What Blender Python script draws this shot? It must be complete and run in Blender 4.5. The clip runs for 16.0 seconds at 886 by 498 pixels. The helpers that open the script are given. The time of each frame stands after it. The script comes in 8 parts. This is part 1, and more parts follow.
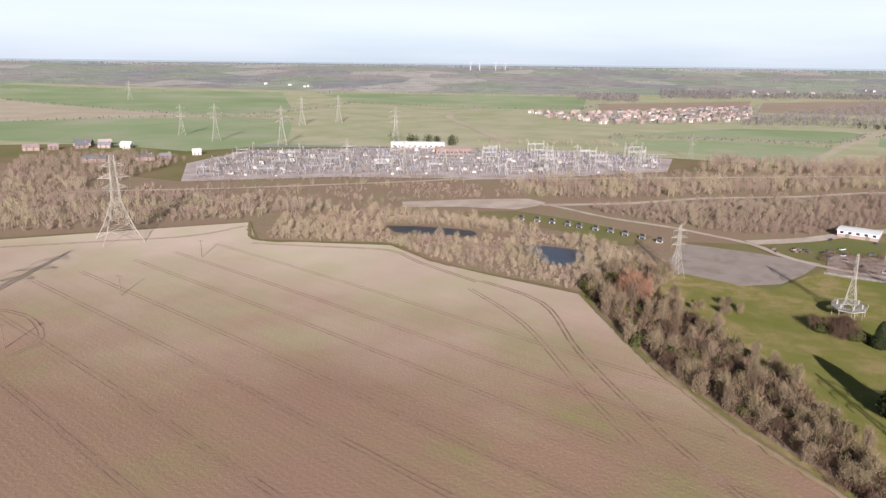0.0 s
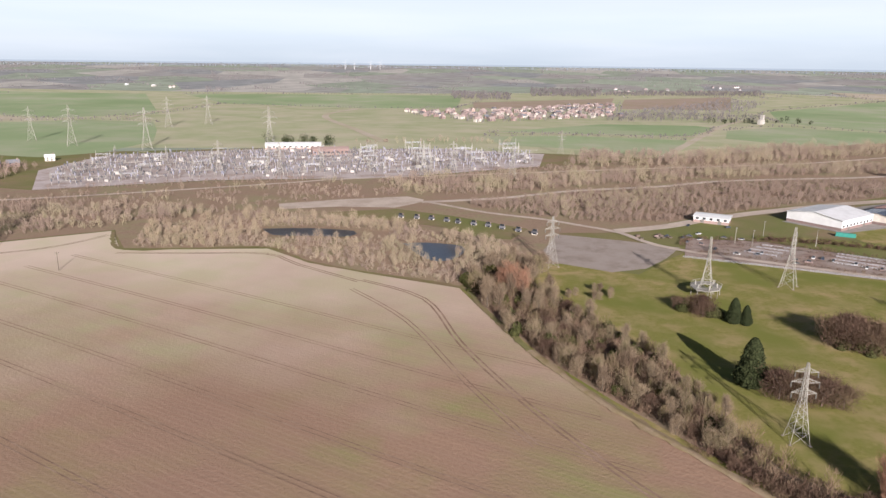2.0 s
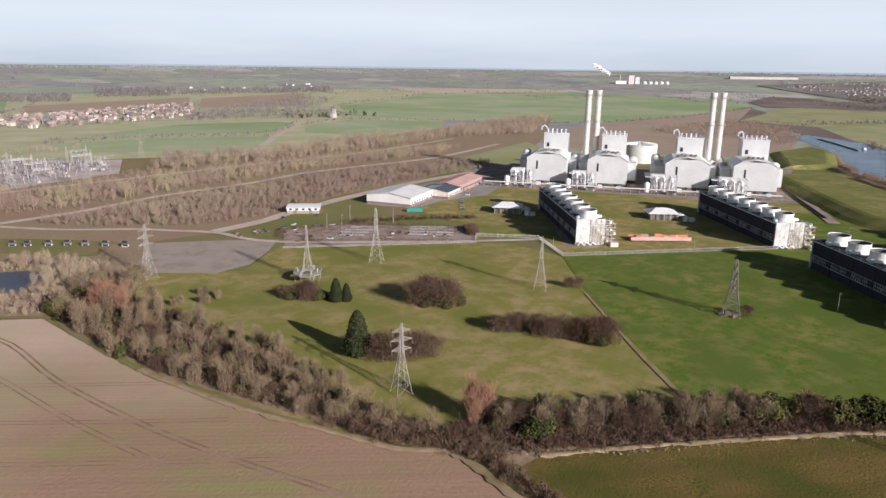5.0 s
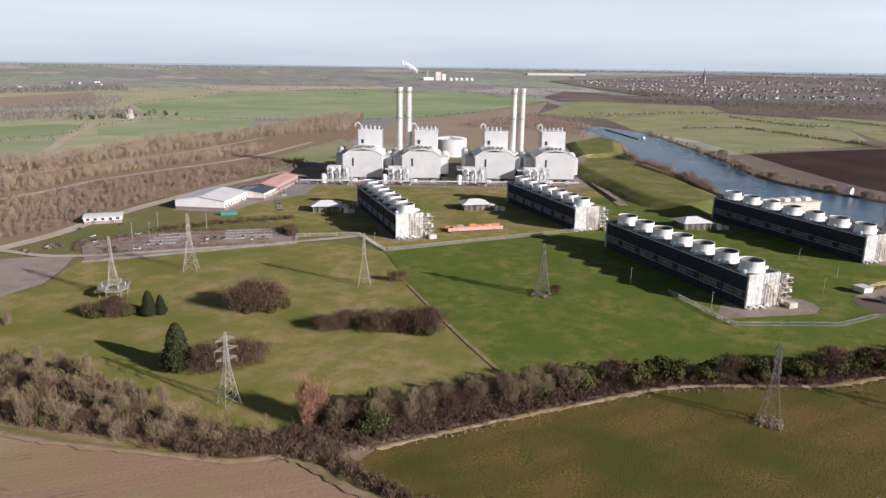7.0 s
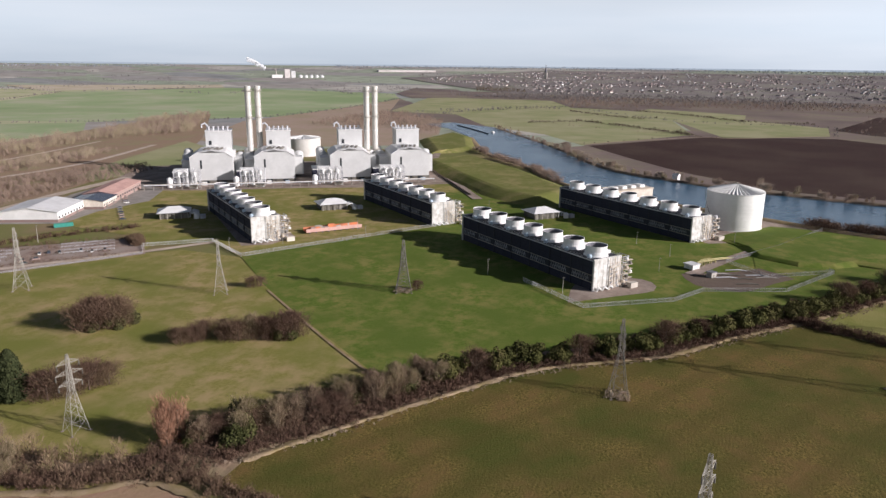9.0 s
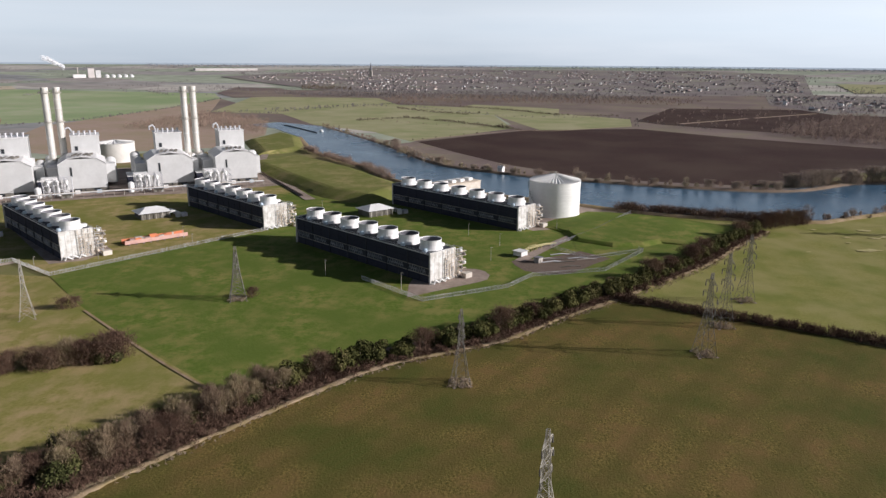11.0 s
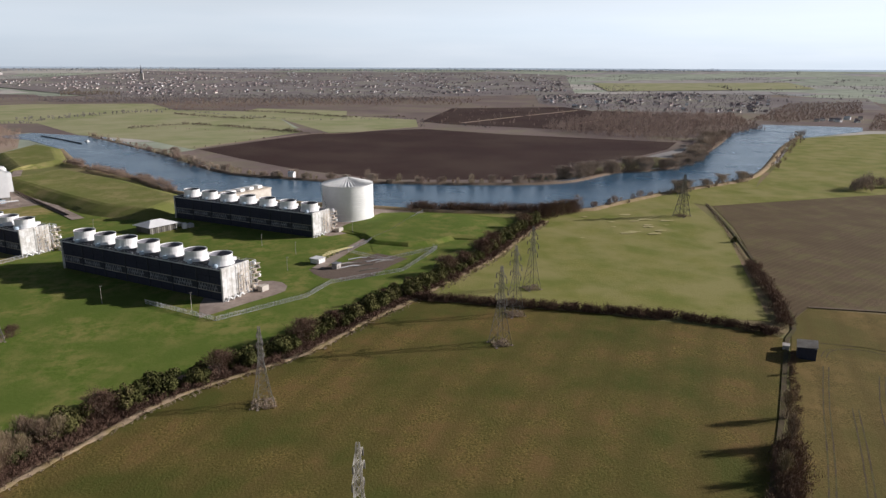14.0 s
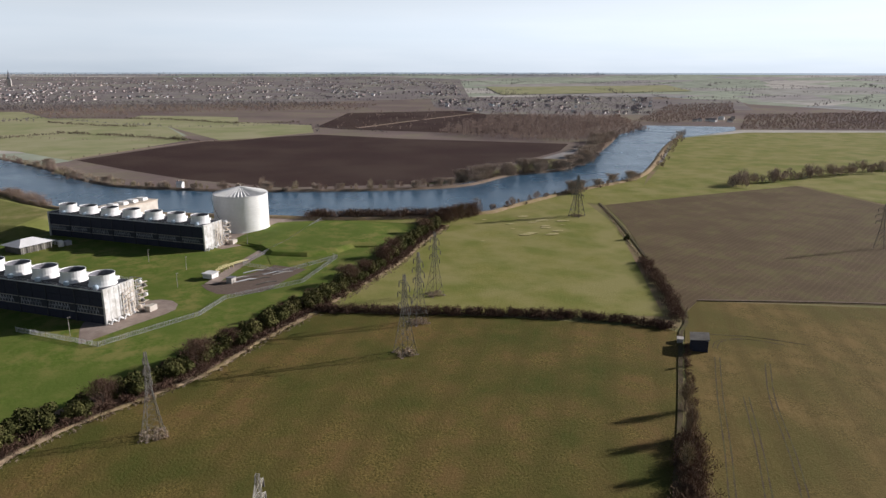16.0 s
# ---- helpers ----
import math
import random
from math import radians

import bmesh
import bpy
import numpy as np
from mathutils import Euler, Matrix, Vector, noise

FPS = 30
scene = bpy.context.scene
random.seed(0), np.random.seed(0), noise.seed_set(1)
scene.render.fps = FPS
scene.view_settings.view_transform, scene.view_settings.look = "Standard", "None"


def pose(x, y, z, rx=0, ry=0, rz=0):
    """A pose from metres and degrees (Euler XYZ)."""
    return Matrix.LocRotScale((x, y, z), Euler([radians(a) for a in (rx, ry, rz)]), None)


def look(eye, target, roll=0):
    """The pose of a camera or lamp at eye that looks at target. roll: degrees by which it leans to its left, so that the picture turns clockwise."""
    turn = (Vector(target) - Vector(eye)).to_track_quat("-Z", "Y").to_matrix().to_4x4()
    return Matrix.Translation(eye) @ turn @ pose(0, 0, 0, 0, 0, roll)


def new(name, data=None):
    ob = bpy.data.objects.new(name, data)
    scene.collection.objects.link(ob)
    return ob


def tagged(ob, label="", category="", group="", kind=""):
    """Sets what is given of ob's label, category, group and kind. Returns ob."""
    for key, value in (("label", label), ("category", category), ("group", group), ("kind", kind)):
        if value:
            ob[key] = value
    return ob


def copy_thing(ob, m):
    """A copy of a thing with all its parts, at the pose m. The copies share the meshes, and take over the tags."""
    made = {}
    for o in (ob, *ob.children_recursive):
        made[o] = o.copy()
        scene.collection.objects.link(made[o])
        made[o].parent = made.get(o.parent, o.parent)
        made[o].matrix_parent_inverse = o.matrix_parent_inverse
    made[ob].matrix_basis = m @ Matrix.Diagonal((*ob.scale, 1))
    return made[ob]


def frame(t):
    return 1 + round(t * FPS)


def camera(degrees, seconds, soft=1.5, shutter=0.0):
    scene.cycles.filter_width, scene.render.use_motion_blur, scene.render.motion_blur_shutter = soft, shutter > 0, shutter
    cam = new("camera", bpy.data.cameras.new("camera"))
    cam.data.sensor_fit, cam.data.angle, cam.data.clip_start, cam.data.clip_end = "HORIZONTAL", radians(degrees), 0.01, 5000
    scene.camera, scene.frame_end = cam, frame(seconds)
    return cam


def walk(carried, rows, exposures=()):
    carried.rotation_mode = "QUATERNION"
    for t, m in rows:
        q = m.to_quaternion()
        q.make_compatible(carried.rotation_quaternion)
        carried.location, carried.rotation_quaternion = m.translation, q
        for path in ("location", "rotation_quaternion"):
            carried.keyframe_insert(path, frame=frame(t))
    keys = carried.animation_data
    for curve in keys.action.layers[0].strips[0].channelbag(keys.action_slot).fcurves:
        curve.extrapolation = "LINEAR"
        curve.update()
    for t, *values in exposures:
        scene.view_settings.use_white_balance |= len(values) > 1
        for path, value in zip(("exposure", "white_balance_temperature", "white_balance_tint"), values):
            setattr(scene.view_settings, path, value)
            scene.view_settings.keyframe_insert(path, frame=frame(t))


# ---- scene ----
from mathutils.geometry import tessellate_polygon

# ---------------------------------------------------------------- camera
cam = camera(64.8, 16.0, soft=1.4)
ROWS = [
    (0.0, -0.01, 0.03, 111.99, 0.00, -15.07, 0.72),
    (0.5, 0.74, 1.42, 111.19, -0.74, -15.01, 0.69),
    (1.0, 1.61, 1.90, 110.76, -2.39, -14.99, 0.69),
    (1.5, 1.86, 1.36, 110.68, -6.02, -14.94, 0.67),
    (2.0, 1.68, 0.77, 110.95, -9.89, -14.98, 0.72),
    (2.5, 1.51, 0.16, 110.92, -13.69, -14.92, 0.75),
    (3.0, 1.38, -0.45, 111.14, -19.20, -14.90, 0.73),
    (3.5, 1.26, -1.32, 111.31, -26.46, -14.86, 0.79),
    (4.0, 0.93, -2.01, 111.24, -33.26, -14.80, 0.76),
    (4.5, 0.30, -2.42, 111.25, -38.44, -14.77, 0.75),
    (5.0, -0.10, -2.60, 111.30, -42.86, -14.75, 0.72),
    (7.5, -2.57, -3.87, 112.22, -60.86, -14.85, 0.76),
    (8.0, -2.87, -4.24, 112.48, -63.48, -14.88, 0.69),
    (8.5, -2.99, -4.36, 112.70, -66.53, -14.89, 0.71),
    (9.0, -3.08, -4.45, 113.04, -69.75, -14.93, 0.65),
    (11.5, -2.54, -4.66, 113.42, -86.90, -14.98, 0.40),
    (12.0, -2.12, -4.82, 113.74, -90.12, -14.97, 0.40),
    (12.5, -1.74, -4.96, 114.11, -93.26, -14.96, 0.38),
    (13.0, -0.86, -5.23, 114.13, -96.34, -14.89, 0.29),
    (13.5, 0.22, -5.48, 114.27, -99.08, -14.83, 0.31),
    (14.0, 1.32, -5.90, 114.37, -100.47, -14.76, 0.23),
    (14.5, 2.54, -6.41, 114.58, -103.24, -14.71, 0.20),
    (15.0, 4.18, -6.55, 114.58, -106.23, -14.64, 0.18),
    (15.5, 5.90, -7.08, 114.46, -107.39, -14.52, 0.11),
    (16.0, 7.39, -7.73, 114.52, -108.79, -14.41, 0.08),
]
walk(cam, [(t, pose(x, y, z, 90 + pitch, 0, yaw) @ pose(0, 0, 0, 0, 0, roll)) for t, x, y, z, yaw, pitch, roll in ROWS],
     exposures=[(0.0, 0.6, 6200, 17), (2.0, 0.55, 6200, 17), (3.5, 0.43, 6200, 17), (5.0, 0.36, 6200, 17), (7.5, 0.32, 6200, 17), (9.0, 0.26, 6200, 17), (12.0, 0.2, 6200, 15), (16.0, 0.22, 6200, 15)])

# ---------------------------------------------------------------- sky and sun
SUN_EL, SUN_AZ = 20.0, -89.0          # degrees; azimuth counter-clockwise from +x
world = bpy.data.worlds.new("sky")
scene.world = world
world.use_nodes = True
wn = world.node_tree
sky = wn.nodes.new("ShaderNodeTexSky")
sky.sky_type, sky.sun_disc = "NISHITA", False
sky.sun_elevation, sky.sun_rotation = radians(SUN_EL), radians(90 - SUN_AZ)
sky.air_density, sky.dust_density, sky.ozone_density = 1.0, 1.5, 1.0
clear = wn.nodes["Background"]
wn.links.new(sky.outputs[0], clear.inputs[0])
clear.inputs[1].default_value = 0.032
# thin winter haze: pale near the horizon, thinning out upwards
haze = wn.nodes.new("ShaderNodeBackground")
sunward = wn.nodes.new("ShaderNodeVectorMath")
sunward.operation = "DOT_PRODUCT"
sunward.inputs[1].default_value = (math.cos(radians(SUN_AZ)), math.sin(radians(SUN_AZ)), 0.0)
glow = wn.nodes.new("ShaderNodeMapRange")
glow.inputs["From Min"].default_value, glow.inputs["From Max"].default_value = -0.1, 1.0
glow.inputs["To Min"].default_value, glow.inputs["To Max"].default_value = 0.83, 1.24
wn.links.new(sunward.outputs["Value"], glow.inputs["Value"])
wn.links.new(glow.outputs[0], haze.inputs[1])
aim = wn.nodes.new("ShaderNodeSeparateXYZ")
way = wn.nodes.new("ShaderNodeTexCoord")
wn.links.new(way.outputs["Generated"], aim.inputs[0])
wn.links.new(way.outputs["Generated"], sunward.inputs[0])
tone = wn.nodes.new("ShaderNodeValToRGB")
tone.color_ramp.elements[0].position, tone.color_ramp.elements[0].color = 0.0, (0.62, 0.71, 0.765, 1)
tone.color_ramp.elements[1].position, tone.color_ramp.elements[1].color = 0.10, (0.84, 0.92, 0.96, 1)
low_band = tone.color_ramp.elements.new(0.04)
low_band.color = (0.76, 0.86, 0.91, 1)
wn.links.new(aim.outputs["Z"], tone.inputs[0])
veil = wn.nodes.new("ShaderNodeTexNoise")
veil.inputs["Scale"].default_value, veil.inputs["Detail"].default_value = 3.0, 6.0
flat = wn.nodes.new("ShaderNodeMapping")
flat.inputs["Scale"].default_value = (1.0, 1.0, 9.0)
wn.links.new(way.outputs["Generated"], flat.inputs["Vector"])
wn.links.new(flat.outputs[0], veil.inputs["Vector"])
soft = wn.nodes.new("ShaderNodeMapRange")
soft.inputs["From Min"].default_value, soft.inputs["From Max"].default_value = 0.4, 0.7
soft.inputs["To Min"].default_value, soft.inputs["To Max"].default_value = 0.0, 0.35
wn.links.new(veil.outputs["Fac"], soft.inputs["Value"])
white = wn.nodes.new("ShaderNodeMix")
white.data_type = "RGBA"
wn.links.new(soft.outputs[0], white.inputs[0])
wn.links.new(tone.outputs[0], white.inputs[6])
white.inputs[7].default_value = (0.94, 0.99, 1.0, 1)
wn.links.new(white.outputs[2], haze.inputs[0])
thin = wn.nodes.new("ShaderNodeMapRange")
thin.inputs["From Min"].default_value, thin.inputs["From Max"].default_value = 0.06, 0.30
thin.inputs["To Min"].default_value, thin.inputs["To Max"].default_value = 0.85, 0.0
wn.links.new(aim.outputs["Z"], thin.inputs["Value"])
both = wn.nodes.new("ShaderNodeMixShader")
wn.links.new(thin.outputs[0], both.inputs[0])
wn.links.new(clear.outputs[0], both.inputs[1])
wn.links.new(haze.outputs[0], both.inputs[2])
wn.links.new(both.outputs[0], wn.nodes["World Output"].inputs[0])
sun = new("sun", bpy.data.lights.new("sun", "SUN"))
sun.data.energy, sun.data.angle, sun.data.color = 5.2, radians(0.6), (1.0, 0.95, 0.895)
a, e = radians(SUN_AZ), radians(SUN_EL)
sun.matrix_world = look((0, 0, 300), (-math.cos(a) * math.cos(e), -math.sin(a) * math.cos(e), 300 - math.sin(e)))


# ---------------------------------------------------------------- materials
def material(name, c1, c2, size=3.0, c3=None, big=40.0, rough=0.9, bump=0.0, metal=0.0, vary=0.0, local=False,
             stripes=None, spec=0.06, c4=None, big4=70.0):
    """Two colours in a fine grain of that size, a third in large patches; stripes: (degrees, spacing, colour, strength)."""
    m = bpy.data.materials.new(name)
    m.use_nodes = True
    nt = m.node_tree
    N, L = nt.nodes, nt.links
    b = N["Principled BSDF"]
    b.inputs["Roughness"].default_value, b.inputs["Metallic"].default_value = rough, metal
    b.inputs["Specular IOR Level"].default_value = spec
    if local:
        where = N.new("ShaderNodeTexCoord").outputs["Object"]
    else:
        where = N.new("ShaderNodeNewGeometry").outputs["Position"]

    def grain(scale, detail=5.0, rough_=0.65):
        n = N.new("ShaderNodeTexNoise")
        n.inputs["Scale"].default_value, n.inputs["Detail"].default_value, n.inputs["Roughness"].default_value = scale, detail, rough_
        L.new(where, n.inputs["Vector"])
        return n.outputs["Fac"]

    def stretch(fac, lo, hi):
        r = N.new("ShaderNodeMapRange")
        r.inputs["From Min"].default_value, r.inputs["From Max"].default_value = lo, hi
        L.new(fac, r.inputs["Value"])
        return r.outputs[0]

    def mix(fac, a_, b_):
        x = N.new("ShaderNodeMix")
        x.data_type = "RGBA"
        for s, v in ((x.inputs[6], a_), (x.inputs[7], b_)):
            if isinstance(v, tuple):
                s.default_value = (*v, 1)
            else:
                L.new(v, s)
        if isinstance(fac, float):
            x.inputs[0].default_value = fac
        else:
            L.new(fac, x.inputs[0])
        return x.outputs[2]

    fine = grain(1.0 / size)
    col = mix(stretch(fine, 0.3, 0.7), c1, c2)
    if c3:
        col = mix(stretch(grain(1.0 / big, 3.0), 0.42, 0.62), col, c3)
    if c4:
        shift = N.new("ShaderNodeMapping")
        shift.inputs["Location"].default_value = (310.0, -170.0, 40.0)
        L.new(where, shift.inputs["Vector"])
        far = N.new("ShaderNodeTexNoise")
        far.inputs["Scale"].default_value, far.inputs["Detail"].default_value = 1.0 / big4, 4.0
        L.new(shift.outputs[0], far.inputs["Vector"])
        col = mix(stretch(far.outputs["Fac"], 0.40, 0.66), col, c4)
    if stripes:
        for deg, gap, c, k in stripes:
            mp = N.new("ShaderNodeMapping")
            mp.inputs["Rotation"].default_value[2] = radians(deg)
            L.new(where, mp.inputs["Vector"])
            w = N.new("ShaderNodeTexWave")
            w.inputs["Scale"].default_value = 0.314 / gap
            w.inputs["Distortion"].default_value, w.inputs["Detail"].default_value = 2.6, 4.0
            w.inputs["Detail Scale"].default_value = 0.45
            L.new(mp.outputs[0], w.inputs["Vector"])
            f = N.new("ShaderNodeMath")
            f.operation = "MULTIPLY"
            L.new(stretch(w.outputs["Fac"], 0.55, 1.0), f.inputs[0])
            f.inputs[1].default_value = k
            col = mix(f.outputs[0], col, c)
    if vary:
        info = N.new("ShaderNodeObjectInfo")
        hv = N.new("ShaderNodeHueSaturation")
        L.new(col, hv.inputs["Color"])
        v = N.new("ShaderNodeMapRange")
        v.inputs["To Min"].default_value, v.inputs["To Max"].default_value = 1 - vary, 1 + vary
        L.new(info.outputs["Random"], v.inputs["Value"])
        L.new(v.outputs[0], hv.inputs["Value"])
        col = hv.outputs["Color"]
    L.new(col, b.inputs["Base Color"])
    if bump:
        bm_ = N.new("ShaderNodeBump")
        bm_.inputs["Strength"].default_value, bm_.inputs["Distance"].default_value = min(bump, 1.0), size * 0.3
        L.new(fine, bm_.inputs["Height"])
        L.new(bm_.outputs[0], b.inputs["Normal"])
    return m


def twig_material(name, colours, obj=True, rough=0.95, tree=5.0):
    """Colours picked piece by piece and tree by tree (for a mass of trees: by where each one stands)."""
    m = bpy.data.materials.new(name)
    m.use_nodes = True
    N, L = m.node_tree.nodes, m.node_tree.links
    b = N["Principled BSDF"]
    b.inputs["Roughness"].default_value, b.inputs["Specular IOR Level"].default_value = rough, 0.1
    add = N.new("ShaderNodeMath")
    add.operation = "MULTIPLY_ADD"
    g = N.new("ShaderNodeNewGeometry").outputs["Random Per Island"]
    L.new(g, add.inputs[0])
    add.inputs[1].default_value = 0.45 if obj else 1.0
    if obj:
        sc = N.new("ShaderNodeMath")
        sc.operation = "MULTIPLY"
        sc.inputs[1].default_value = 0.55
        L.new(N.new("ShaderNodeObjectInfo").outputs["Random"], sc.inputs[0])
        L.new(sc.outputs[0], add.inputs[2])
    else:
        n = N.new("ShaderNodeTexNoise")
        n.inputs["Scale"].default_value, n.inputs["Detail"].default_value = 1.0 / tree, 2.0
        flat_ = N.new("ShaderNodeMapping")
        flat_.inputs["Scale"].default_value = (1.0, 1.0, 0.25)
        L.new(N.new("ShaderNodeNewGeometry").outputs["Position"], flat_.inputs["Vector"])
        L.new(flat_.outputs[0], n.inputs["Vector"])
        sc = N.new("ShaderNodeMapRange")
        sc.inputs["From Min"].default_value, sc.inputs["From Max"].default_value = 0.3, 0.7
        sc.inputs["To Max"].default_value = 0.8
        L.new(n.outputs["Fac"], sc.inputs["Value"])
        L.new(sc.outputs[0], add.inputs[2])
        add.inputs[1].default_value = 0.2
    ramp = N.new("ShaderNodeValToRGB")
    el = ramp.color_ramp.elements
    while len(el) < len(colours):
        el.new(0.5)
    for i, c in enumerate(colours):
        el[i].position, el[i].color = i / (len(colours) - 1), (*c, 1)
    L.new(add.outputs[0], ramp.inputs[0])
    L.new(ramp.outputs[0], b.inputs["Base Color"])
    return m


